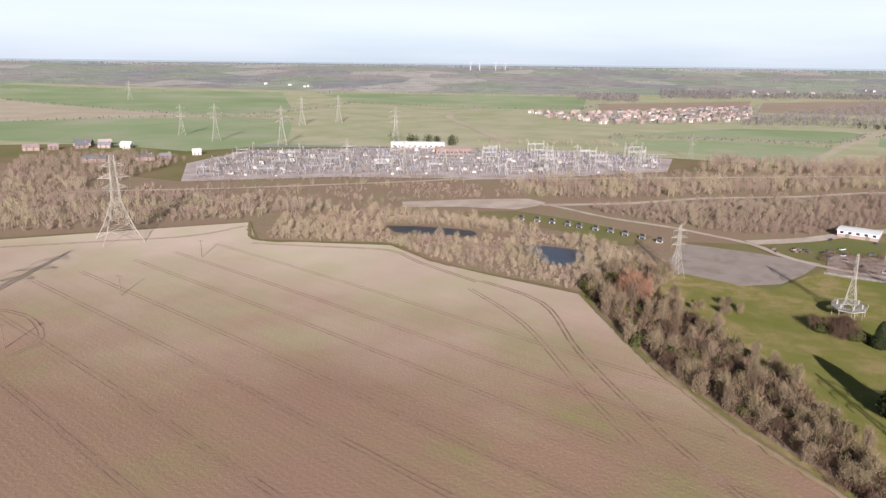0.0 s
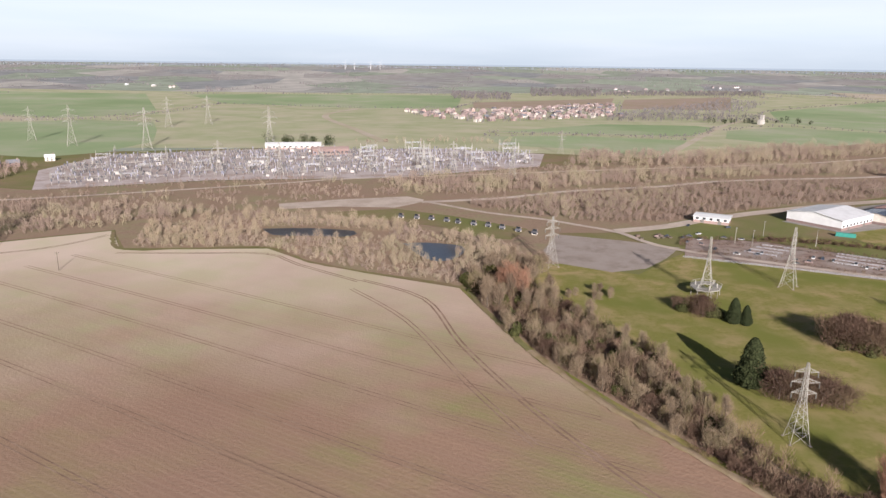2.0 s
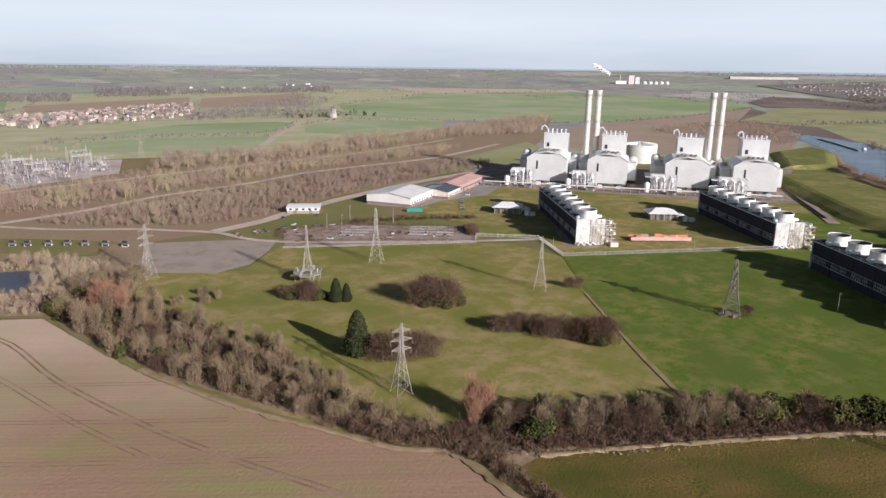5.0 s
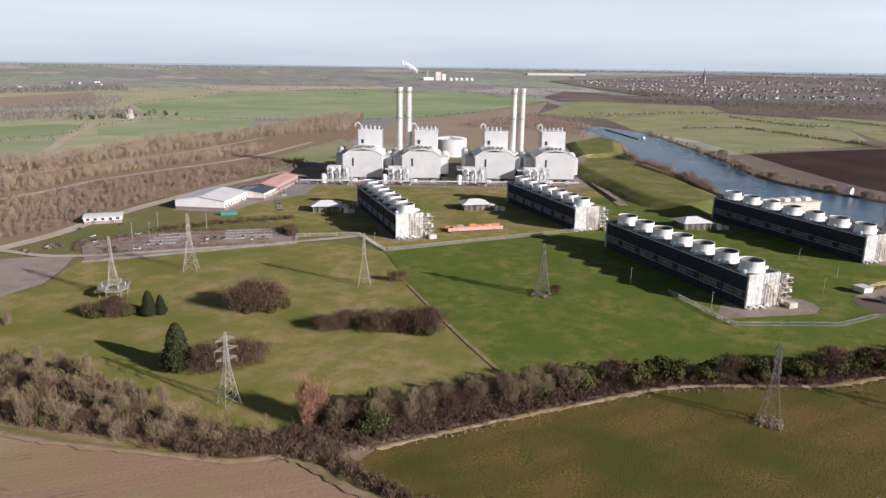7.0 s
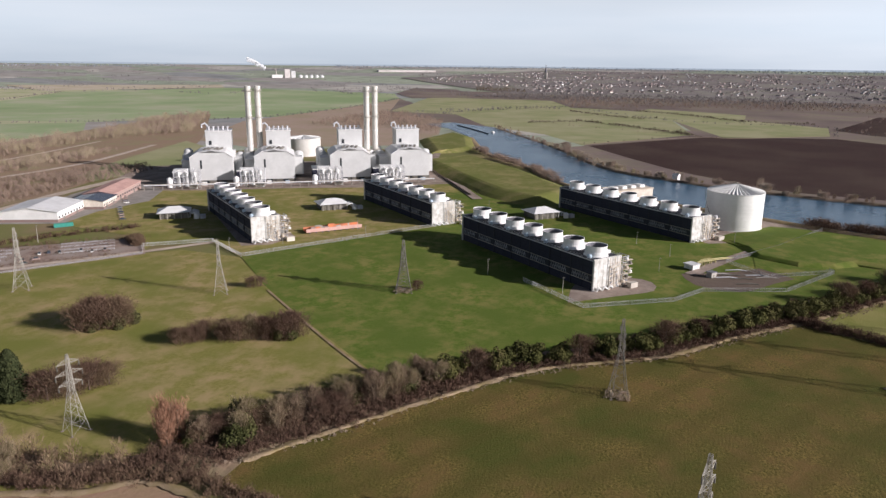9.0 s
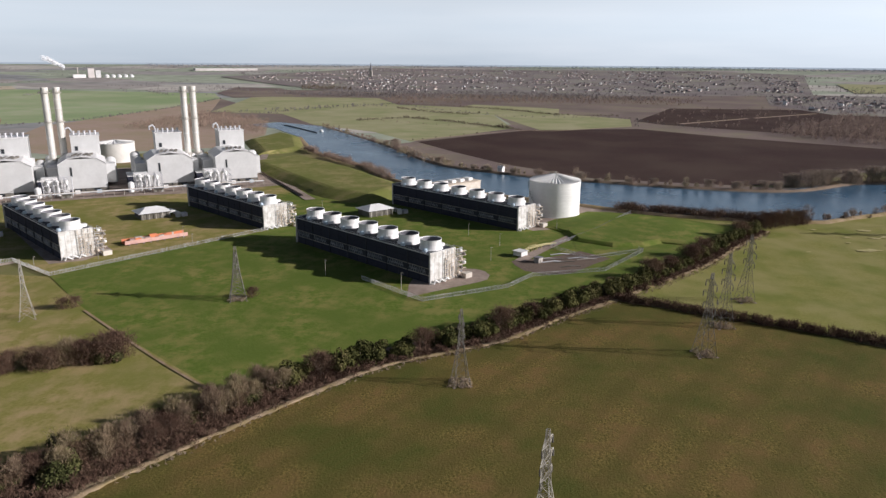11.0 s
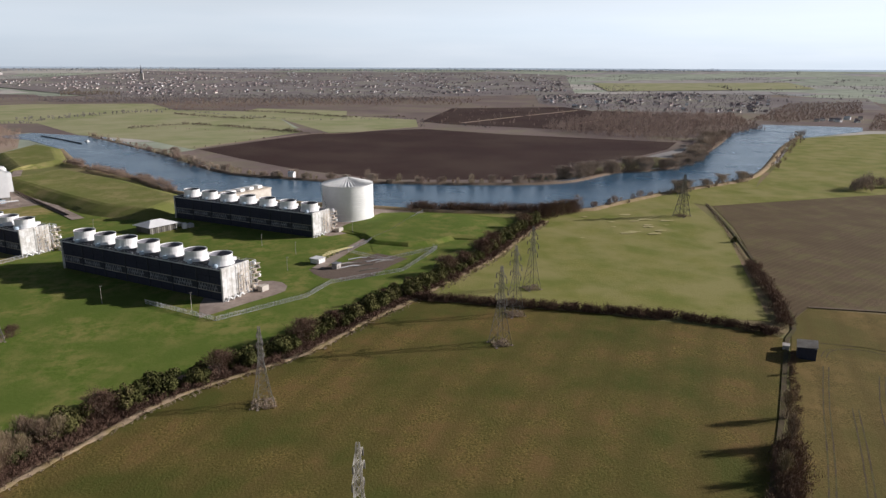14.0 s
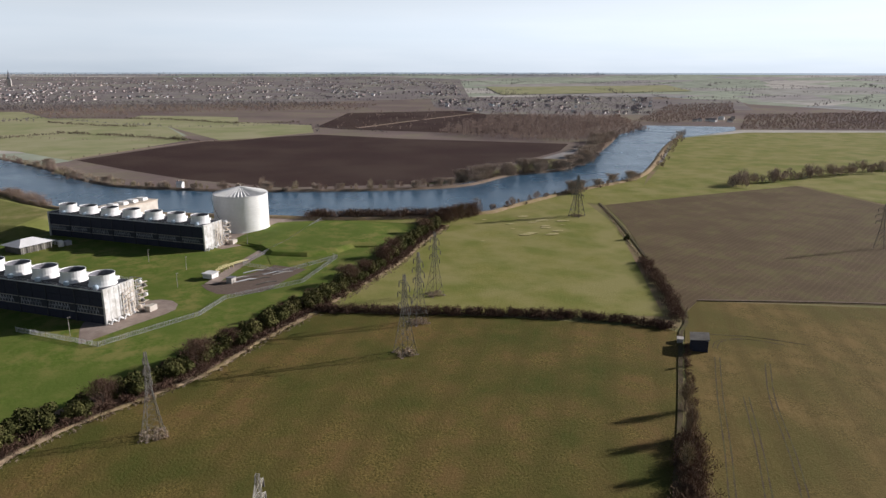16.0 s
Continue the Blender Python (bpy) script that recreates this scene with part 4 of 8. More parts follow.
ribbon("field_track", [(275, 1131), (400, 1098), (584, 1050), (640, 1080)], 9, "pale_stubble", "pale grass track between green fields", "track")
ribbon("meadow_lane", [(-370, 1447), (-337, 1679), (-285, 1878), (-60, 1800)], 10, "pale_stubble", "pale farm track across the meadow", "track")
ribbon("village_road", [(90, 1000), (60, 1180), (10, 1500), (90, 1720)], 14, "pale_stubble", "winding pale lane", "road")
ribbon("foot_path", [(283, 196), (254, 159), (231, 129), (212, 102)], 1.2, "dry_grass", "narrow worn path across the grass", "path")
ribbon("tank_road", [(395, -5), (430, -22), (480, -50), (545, -88)], 7, "yard", "grey concrete road to the tank", "road")
ribbon("lane", [(100, -88), (147, -123), (186, -154), (252, -204), (272, -222), (360, -262), (453, -302), (540, -335)], 1.8, "lane_mud", "muddy farm lane between hedges", "lane")
ribbon("field_margin", [(-137, 483), (-120, 433), (-80, 428), (-33, 424), (-8, 390), (24, 364), (68, 333), (73, 300), (82, 242), (94, 204), (105, 173), (117, 145), (129, 131)], 2.6, "rough_grass", "green grass margin of the field", "verge", rough_edge=0.8)
ribbon("dry_margin", [(146, 112), (173, 95), (209, 70), (240, 46), (271, 2), (303, -25), (331, -52), (357, -74), (401, -112), (450, -144), (495, -177)], 3.0, "dry_grass", "strip of dry tall grass below the hedge", "verge", height=0.3, rough_edge=1.2)
ribbon("dry_verge", [(81, 249), (92, 205), (105, 172), (117, 144), (128, 130), (126, 105), (126, 80)], 3.0, "dry_grass", "strip of dry pale grass at the field edge", "verge", height=0.3, rough_edge=0.9)
field("hut_grass", [(5, 524), (57, 531), (96, 500), (140, 453), (120, 425), (100, 436), (84, 463), (52, 489), (20, 505)], "rough_grass", "rough olive grass beside the small huts", "grass")
# tractor lines on the bare field: pairs of wheel marks that follow the hedge and the drilling
MARK = [BARE_LIFT + 0.02]


def wheel_marks(pts, width, gap=2.1, mat="wheel_mark"):
    MARK[0] += 0.004
    line = [Vector(p) for p in pts]
    for side in (-gap / 2, gap / 2):
        q = []
        for i, p in enumerate(line):
            d = (line[min(i + 1, len(line) - 1)] - line[max(i - 1, 0)]).normalized()
            q.append((p.x + d.y * side, p.y - d.x * side))
        ribbon("wheel_mark", q, width, mat, "shallow wheel mark pressed into the soil", "wheel mark", lift=MARK[0])


wheel_marks([(20, 352), (48, 318), (55, 260), (67, 205), (80, 165), (94, 125), (98, 60)], 0.9)
wheel_marks([(14, 338), (36, 290), (50, 225), (62, 180)], 0.6)
wheel_marks([(-137, 470), (-165, 440), (-225, 420), (-330, 385), (-420, 350)], 0.9)
wheel_marks([(-120, 424), (-80, 418), (-33, 411), (-14, 386), (18, 350)], 0.8)
wheel_marks([(-205, 300), (-185, 292), (-165, 268), (-166, 250), (-185, 246), (-205, 262)], 0.7)
for k in range(12):
    o = -150 + k * 27 + rnd.uniform(-4, 4)
    s, c = math.sin(radians(-40)), math.cos(radians(-40))
    x, y = -90 - s * o, 190 + c * o
    e_ = min(260.0, (88 - x) / c)
    wheel_marks([(x - 190 * c, y - 190 * s), (x - 60 * c, y - 60 * s + 1.5), (x + 0.5 * e_ * c, y + 0.5 * e_ * s - 1), (x + e_ * c, y + e_ * s)], 0.42)
def ruts(pts, lift, gap=1.9):
    for side in (-gap / 2, gap / 2):
        ribbon("wheel_rut", [(x + side * 0.6, y + side * 0.8) for x, y in pts], 0.45, "lane_mud", "dark muddy wheel rut in the crop", "wheel mark", lift=lift, rough_edge=0.8)


for k in range(3):
    o = 7 + 9.5 * k
    ruts([(120 - 0.62 * o, -112 - 0.78 * o), (165 - 0.62 * o, -147 - 0.78 * o), (200 - 0.62 * o + k, -173 - 0.78 * o), (228 - 0.62 * o, -195 - 0.78 * o)][:4 - k % 2], CROP_LIFT + 0.02 + 0.005 * k)
ruts([(232, -206), (238, -214), (236, -226), (226, -236)], CROP_LIFT + 0.06)
ruts([(246, -214), (242, -222), (236, -232), (222, -246)], CROP_LIFT + 0.07)
ribbon("field_ditch", [(287, -241), (268, -290), (251, -330), (225, -390)], 1.5, "mud", "narrow ditch between fields", "ditch")

# ---------------------------------------------------------------- trees and hedges
nr = np.random.RandomState(11)
M["far_tan"] = M["far_twigs"]


def soup(name, tris, mat, parent=None):
    """One mesh of many loose triangles, from an array (n, 3, 3)."""
    n = len(tris)
    me = bpy.data.meshes.new(name)
    me.vertices.add(3 * n)
    me.vertices.foreach_set("co", np.ascontiguousarray(tris, dtype=np.float32).ravel())
    me.loops.add(3 * n)
    me.loops.foreach_set("vertex_index", np.arange(3 * n, dtype=np.int32))
    me.polygons.add(n)
    me.polygons.foreach_set("loop_start", np.arange(0, 3 * n, 3, dtype=np.int32))
    me.update(calc_edges=True)
    me.materials.append(M[mat])
    ob = new(name, me)
    if parent:
        ob.parent = parent
    return ob


def unit(v):
    return v / np.maximum(np.linalg.norm(v, axis=-1, keepdims=True), 1e-6)


def blades(start, way, length, width):
    """Thin triangles: twigs from start points."""
    side = unit(np.cross(way, nr.normal(size=way.shape))) * (width / 2)
    return np.stack([start - side, start + side, start + way * length], axis=1)


def leaves(centre, out, size):
    """Small tilted triangles that face outwards, a leaf clump each."""
    nrm = unit(out + nr.normal(size=out.shape) * 0.55)
    s = unit(np.cross(nrm, nr.normal(size=nrm.shape))) * size
    t = np.cross(nrm, unit(s)) * size
    return np.stack([centre - s * 0.6 - t * 0.4, centre + s * 0.6 - t * 0.4, centre + t * 0.7], axis=1)


def bare_tree(height, spread, twigs, width, mat="twigs", upright=0.8):
    """Leafless tree: tapered trunk, limbs, branches and a crown of fine twigs."""
    ob = thing("tree", pose(0, 0, 0), "leafless winter tree with a crown of fine twigs", "tree", "bare trees")
    wood = Geo()
    trunk_top = height * 0.45
    wood.turned(0, 0, [(0.035 * height, -0.3), (0.022 * height, trunk_top * 0.4), (0.014 * height, trunk_top), (0.005 * height, height * 0.8)], 6, cap=False)
    tips = []
    for i in range(9):
        z0 = height * rnd.uniform(0.18, 0.55)
        an = 2.4 * i + rnd.uniform(-0.4, 0.4)
        rr, z1 = spread * rnd.uniform(0.45, 0.85), min(height * rnd.uniform(0.6, 0.95), z0 + height * 0.5)
        p, q = Vector((0, 0, z0)), Vector((rr * math.cos(an), rr * math.sin(an), z1))
        mid = p.lerp(q, 0.5) + Vector((0, 0, -0.04 * height))
        wood.beam(p, mid, 0.018 * height)
        wood.beam(mid, q, 0.011 * height)
        tips += [mid, q]
        for k in range(4):
            b0 = mid.lerp(q, rnd.uniform(0, 0.9))
            b1 = b0 + Vector((rnd.gauss(0, 1), rnd.gauss(0, 1), rnd.uniform(0.3, 1.6))) * spread * 0.22
            wood.beam(b0, b1, 0.006 * height)
            tips.append(b1)
    wood.make("trunk", "bark", ob)
    tip = np.array(tips + [Vector((0, 0, height * 0.8))] * 4)
    c = tip[nr.randint(len(tip), size=twigs)] + nr.normal(size=(twigs, 3)) * (spread * 0.2, spread * 0.2, height * 0.08)
    fill = twigs // 2
    an, u = nr.uniform(0, 6.283, size=fill), nr.uniform(0.04, 0.92, size=fill)
    r = spread * nr.uniform(0.1, 1.0, size=fill) ** 0.6 * np.sin(np.pi * np.clip(u * 0.85 + 0.2, 0, 1)) ** 0.6 * (0.85 + 0.3 * np.sin(3 * an + height))
    c[:fill] = np.stack([r * np.cos(an), r * np.sin(an), u * height], 1)
    c[:, 2] = np.clip(c[:, 2], 0.05 * height, height)
    way = unit(c * (1, 1, 0) / spread * 0.9 + (0, 0, upright) + nr.normal(size=c.shape) * 0.45)
    soup("crown", blades(c, way, (nr.uniform(0.07, 0.17, size=(twigs, 1)) * height), width), mat, ob)
    return ob


def leafy_bush(height, spread, n, size, mat, name="bush", label="rounded olive green evergreen bush", category="bush", cone=0.0):
    """Evergreen: a short stem, dark inside, lobed crown of many small leaf clumps."""
    ob = thing(name, pose(0, 0, 0), label, category, label)
    Geo().turned(0, 0, [(0.05 * height, -0.2), (0.035 * height, height * 0.3), (0.01 * height, height * 0.75)], 6, cap=False).make("trunk", "bark", ob)
    lobes = 9
    lc = nr.normal(size=(lobes, 3)) * (0.42, 0.42, 0.22) + (0, 0, 0.5)
    lr = nr.uniform(0.4, 0.62, size=lobes)
    pick = nr.randint(lobes, size=n)
    d = unit(nr.normal(size=(n, 3)))
    p = lc[pick] + d * (lr[pick] * nr.uniform(0.72, 1.0, size=n))[:, None]
    if cone:
        z = nr.uniform(0.02, 1.0, size=n)
        r = (1 - z) ** 0.55 * (0.55 + 0.45 * np.minimum(z * 5, 1)) * (1 + 0.12 * np.sin(9 * z + nr.normal(size=n)))
        an = nr.uniform(0, 6.283, size=n)
        r = r * nr.uniform(0.75, 1.05, size=n)
        p = np.stack([r * np.cos(an), r * np.sin(an), z], 1)
        d = unit(np.stack([np.cos(an), np.sin(an), 0.35 + 0 * an], 1))
    p[:, 2] = np.abs(p[:, 2])
    p = p * (spread, spread, height / (1.0 if cone else max(p[:, 2].max(), 0.5)))
    soup("crown", leaves(p, d, size * nr.uniform(0.7, 1.4, size=(n, 1))), mat, ob)
    return ob


def brush(points, height, per, width, mat, name, label, category="hedge"):
    """Many low twiggy plants along or over a stretch: an uncountable mass."""
    pts = np.repeat(np.array([(p[0], p[1], land(p[0], p[1])) for p in points]), per, axis=0)
    width = width * 1.25
    n = len(pts)
    h = np.repeat(nr.uniform(0.6, 1.15, size=(len(points), 1)), per, axis=0) * height
    off = nr.normal(size=(n, 3)) * (height * 0.22, height * 0.22, 0)
    z = nr.uniform(0.0, 0.8, size=(n, 1)) * h
    c = pts + off
    c[:, 2:] += z
    way = unit(nr.normal(size=(n, 3)) * 0.5 + (0, 0, 0.8))
    return tagged(soup(name, blades(c, way, h * nr.uniform(0.25, 0.5, size=(n, 1)), width), mat), label, category, kind="stuff")


def scatter(poly, gap, holes=()):
    xs, ys = [p[0] for p in poly], [p[1] for p in poly]
    out = []
    x = min(xs)
    while x < max(xs):
        y = min(ys)
        while y < max(ys):
            p = (x + rnd.uniform(-0.55, 0.55) * gap, y + rnd.uniform(-0.55, 0.55) * gap)
            if inside(p, poly) and not any(inside(p, h) for h in holes):
                out.append(p)
            y += gap
        x += gap
    return out


def along(pts, gap, spread):
    """Points strewn along a line."""
    line = spline(pts, gap)
    return [(p.x + rnd.gauss(0, spread), p.y + rnd.gauss(0, spread)) for p in line]


def woods(points, low, high, per, width, mat, name, label):
    """A wood of bare trees seen from far: stems and twig masses in one mesh."""
    if mat == "far_twigs":
        sets = {"far_tan": [], "far_brown": [], "far_olive": []}
        for p in points:
            v = noise.noise((p[0] / 34, p[1] / 34, 3)) + rnd.gauss(0, 0.13)
            sets["far_brown" if v > 0.08 else "far_olive" if v < -0.14 else "far_tan"].append(p)
        return [woods(ps, low, high, per, width, m_, name, label) for m_, ps in sets.items() if ps]
    if mat in ("far_tan", "far_brown", "far_olive", "tan_mass"):
        per, width = int(per * 1.4), width * 0.62
    points = [p for p in points if noise.noise((p[0] / 16, p[1] / 16, 12)) > -0.42]
    P = np.array([(p[0], p[1], land(p[0], p[1])) for p in points])
    k = len(P)
    H = nr.uniform(low, high, size=k) * np.array([0.9 + 0.75 * noise.noise((p[0] / 21, p[1] / 21, 7)) for p in points]) * np.where(nr.uniform(size=k) < 0.12, 1.25, 1.0)
    wide = np.repeat(nr.uniform(0.2, 0.34, size=k), per)[:, None]
    base = np.repeat(P, per, axis=0)
    h = np.repeat(H, per)[:, None]
    d = unit(nr.normal(size=(k * per, 3))) * nr.uniform(0.15, 1.0, size=(k * per, 1)) ** 0.5
    c = base + d * np.concatenate([h * wide, h * wide, h * 0.4], 1)
    c[:, 2:] += h * 0.46
    way = unit(d * (1, 1, 0) * 0.55 + (0, 0, 1.0) + nr.normal(size=d.shape) * 0.3)
    tw = blades(c, way, h * nr.uniform(0.14, 0.26, size=h.shape), width)
    stem = np.stack([P - (H[:, None] * 0.014 + width * 0.2) * (1, 0, 0), P + (H[:, None] * 0.014 + width * 0.2) * (1, 0, 0), P + H[:, None] * (0, 0, 0.8)], 1)
    return tagged(soup(name, np.concatenate([tw, stem]), mat), label, "woodland", kind="stuff")


def plant(kind, x, y, scale=1.0, tall=1.0):
    m = pose(x, y, land(x, y), 0, 0, rnd.uniform(0, 360)) @ Matrix.Diagonal((scale, scale, scale * tall, 1))
    return copy_thing(kind, m)


BARE = [bare_tree(rnd.uniform(10, 12), 3.7, 2300, 0.105, upright=1.7) for _ in range(5)]
SLIM = [bare_tree(13, 2.8, 2000, 0.10, upright=2.2) for _ in range(3)]
WILLOW = [bare_tree(9, 6.0, 2600, 0.24, "willow_grey", upright=0.7) for _ in range(2)]
RED = bare_tree(13, 3.7, 2600, 0.10, "red_twigs", upright=2.0)
RED["label"], RED["group"] = "bare tree with rust red upright twigs", "red twigged trees"
BROWN = [bare_tree(8, 4.8, 3800, 0.09, "brown_twigs", upright=0.9) for _ in range(3)]
BUSH = [leafy_bush(5.8, 3.6, 2200, 0.45, "bush_green") for _ in range(3)]
DARK = [leafy_bush(6.0, 3.8, 2000, 0.48, "evergreen", label="dark green dense evergreen shrub") for _ in range(2)]
YEW = leafy_bush(18.5, 6.2, 5200, 0.62, "yew_green", "conifer", "dark green conifer with a pointed dense crown", "tree", cone=1.0)
first = [*WILLOW, *BARE, *SLIM, RED, *BROWN, *BUSH, *DARK, YEW]

# belt of trees between the bare field and the park
belt_west = spline([(70, 334), (74, 303), (84, 240), (97, 205), (108, 174), (120, 146), (131, 135)], 5)
belt_east = [(106, 366), (112, 299), (122, 262), (130, 230), (124, 193), (131, 160), (138, 142)]
east_line = spline(belt_east, 5)
for i, w in enumerate(belt_west):
    e_ = east_line[int(i / len(belt_west) * (len(east_line) - 1))]
    for k in range(3):
        f = 0.12 + 0.38 * k + rnd.uniform(-0.1, 0.1)
        p = Vector((w.x + (e_.x - w.x) * f, w.y + (e_.y - w.y) * f))
        thin = 1.05 - 0.45 * i / len(belt_west)
        if i > 0.84 * len(belt_west):
            continue
        r = rnd.random()
        if r < 0.6:
            plant(rnd.choice(BARE + SLIM), p.x + rnd.gauss(0, 1.5), p.y + rnd.gauss(0, 1.5), rnd.uniform(0.75, 1.1) * thin, rnd.uniform(0.9, 1.1))
        elif r < 0.78:
            plant(rnd.choice(BROWN), p.x + rnd.gauss(0, 1.5), p.y + rnd.gauss(0, 1.5), rnd.uniform(0.55, 0.95) * thin, rnd.uniform(1.0, 1.3))
        else:
            plant(rnd.choice(BUSH + DARK), p.x, p.y, rnd.uniform(0.8, 1.2) * thin)
belt_poly = [(72, 330), (75, 303), (84, 243), (97, 206), (110, 174), (121, 148), (131, 137), (137, 142), (130, 160), (124, 193), (131, 232), (121, 262), (111, 299), (104, 364)]
woods(scatter(belt_poly, 4.0), 5.0, 9.0, 95, 0.14, "belt_twigs", "belt_scrub", "tan bare saplings filling the tree belt")
brush(scatter(belt_poly, 2.0), 3.0, 24, 0.14, "brown_twigs", "undergrowth", "brown bramble undergrowth of the tree belt", "undergrowth")
brush(along([(112, 172), (120, 152), (131, 138), (142, 136)], 0.3, 2.0), 3.0, 60, 0.12, "brown_twigs", "hedge_brush", "low red brown hedge at the belt's end")
plant(RED, 91, 317, 1.25)
plant(RED, 96, 313, 1.1)
plant(RED, 88, 322, 1.0)
plant(RED, 147, 140, 1.1)
plant(RED, 150, 138, 0.95)
plant(RED, 145, 138, 0.75)
plant(DARK[0], 153, 134, 1.2)
plant(DARK[1], 149, 132, 1.0)
for x, y, s in ((90, 352, 1.3), (112, 345, 1.2), (118, 352, 1.1), (95, 335, 1.2), (105, 330, 1.1)):
    plant(rnd.choice(BARE), x, y, s)

# hedge along the power station's south side
HEDGE = [(150, 124), (175, 104), (212, 80), (243, 55), (276, 10), (307, -18), (336, -45), (360, -68), (404, -104), (453, -136), (495, -168)]
line = spline(HEDGE, 5.2)
for i, p in enumerate(line):
    if i < 16:
        for k in range(3):
            q = (p.x + rnd.gauss(1.5, 3.5), p.y + rnd.gauss(1.5, 3.5))
            plant(rnd.choice(BARE + BROWN) if rnd.random() < 0.72 else rnd.choice(DARK), *q, rnd.uniform(0.7, 1.05))
    else:
        plant(rnd.choice(BUSH) if rnd.random() < 0.88 else rnd.choice(BROWN), p.x + rnd.gauss(0, 0.8), p.y + rnd.gauss(0, 0.8), rnd.uniform(1.05, 1.5))
        if i % 2:
            plant(rnd.choice(BROWN), p.x + 4 + rnd.gauss(0, 1), p.y + 3 + rnd.gauss(0, 1), rnd.uniform(0.45, 0.7))
brush(along([(x - 3.5, y - 4.5) for x, y in HEDGE], 0.4, 2.0), 2.6, 60, 0.12, "brown_twigs", "hedge_brush", "red brown brambles along the foot of the hedge")
brush(along([(x - 7.5, y - 7.5) for x, y in HEDGE], 0.6, 1.1), 1.1, 26, 0.09, "far_twigs", "dry_tussocks", "pale dry grass tussocks below the hedge", "grass")
brush(scatter([(146, 116), (173, 98), (209, 73), (240, 49), (246, 58), (216, 88), (182, 114), (158, 134), (140, 142), (131, 140), (133, 118)], 1.8), 3.0, 40, 0.13, "brown_twigs", "hedge_brush", "dark red brown brambles under the hedge trees")
for x, y, s in ((158, 121, 1.2), (164, 126, 1.3), (152, 119, 1.1)):
    plant(rnd.choice(DARK), x, y, s)
plant(DARK[0], 413, -281, 0.55, 1.4)
# ditch hedge west of the olive field
brush(along([(117, 150), (127, 138), (133, 118), (131, 100), (130, 80), (128, 55)], 0.3, 1.7), 2.8, 60, 0.12, "brown_twigs", "hedge_brush", "dark brown ditch hedge", "hedge")
# pale dry patches on the pasture
for k in range(16):
    f_ = rnd.random()
    x, y, r = 430 + 70 * f_ + rnd.gauss(0, 9), -175 - 70 * rnd.random() - 30 * f_, rnd.uniform(1.2, 4.0)
    field("dry_patch", [(x + r * 0.7 * rnd.uniform(0.6, 1.3) * math.cos(a_), y + r * 1.5 * rnd.uniform(0.6, 1.3) * math.sin(a_)) for a_ in [q * 0.785 for q in range(8)]], "dry_pale", "pale dry patch in the pasture", "grass", curved=True)
# hedge across between crop and pasture, and hedges by the lane
brush(along([(333, -54), (316, -96), (299, -137), (285, -168)], 0.3, 1.5), 3.8, 60, 0.15, "brown_twigs", "field_hedge", "dense dark brown clipped field hedge")
brush(along([(283, -172), (268, -192), (258, -203)], 0.3, 1.5), 3.6, 60, 0.15, "brown_twigs", "field_hedge", "dense dark brown clipped field hedge")
brush(along([(357, -256), (400, -275), (453, -298), (535, -333)], 0.7, 0.7), 1.1, 20, 0.15, "far_twigs", "lane_hedge", "low pale grass bank beside the lane")
brush(along([(120, -106), (146, -128), (162, -140), (171, -147)], 0.22, 2.0), 4.4, 66, 0.14, "brown_twigs", "lane_hedge", "thick dark hedge beside the lane")
brush([p for p in along([(174, -150), (194, -166), (222, -184), (238, -196)], 0.4, 0.8) if noise.noise((p[0] / 5, p[1] / 5, 1)) > -0.15], 1.7, 26, 0.11, "brown_twigs", "lane_hedge", "gappy low brown hedge beside the lane")
for x, y, k in ((189, -158, 0.8), (173, -148, 0.85), (157, -134, 0.7), (220, -182, 0.3)):
    plant(rnd.choice(SLIM), x, y, k)
brush(along([(268, -214), (294, -229), (330, -245), (360, -258)], 0.4, 1.7), 4.0, 50, 0.15, "brown_twigs", "lane_hedge", "tall brown hedge beside the lane")
brush(along([(226, 396), (238, 412), (284, 396), (318, 362), (343, 334)], 0.7, 2.2), 3.0, 14, 0.18, "brown_twigs", "depot_hedge", "dark bare shrubs along the depot fence")
brush(along([(228, 380), (260, 360), (306, 316)], 0.8, 1.6), 2.2, 12, 0.18, "brown_twigs", "depot_hedge", "low bare shrubs along the depot fence")
brush(along([(248, 398), (290, 378), (326, 336)], 0.9, 1.6), 2.2, 12, 0.18, "brown_twigs", "depot_hedge", "low bare shrubs between the parked cars")
brush(along([(240, 384), (275, 366), (312, 328)], 1.2, 2.0), 2.0, 10, 0.18, "brown_twigs", "depot_hedge", "low bare shrubs between the parked cars")
# park trees
plant(YEW, 150, 208, 1.0)
plant(YEW, 180, 267, 0.64)
plant(YEW, 184, 264, 0.5)
for x, y, s in ((154, 197, 1.35), (159, 193, 1.45), (165, 190, 1.3), (171, 187, 1.1), (157, 201, 1.1), (162, 196, 1.2), (168, 193, 1.1)):
    plant(rnd.choice(BROWN), x, y, s)
for x, y, s in ((168, 283, 1.0), (172, 279, 1.2), (176, 274, 1.0), (164, 287, 0.8), (170, 276, 1.0)):
    plant(rnd.choice(DARK + BROWN), x, y, s)
for x, y, s in ((207, 239, 1.5), (213, 233, 1.75), (219, 229, 1.6), (214, 240, 1.6), (221, 235, 1.3), (210, 232, 1.4), (216, 226, 1.3)):
    plant(rnd.choice(BROWN), x, y, s)
plant(DARK[0], 222, 226, 1.0)
for x, y, k in ((211, 237, 0.85), (216, 232, 0.95), (158, 195, 0.8), (163, 193, 0.85), (169, 190, 0.75), (218, 184, 0.7), (223, 175, 0.8), (229, 164, 0.85), (232, 158, 0.8)):
    plant(rnd.choice(BARE), x, y, k)
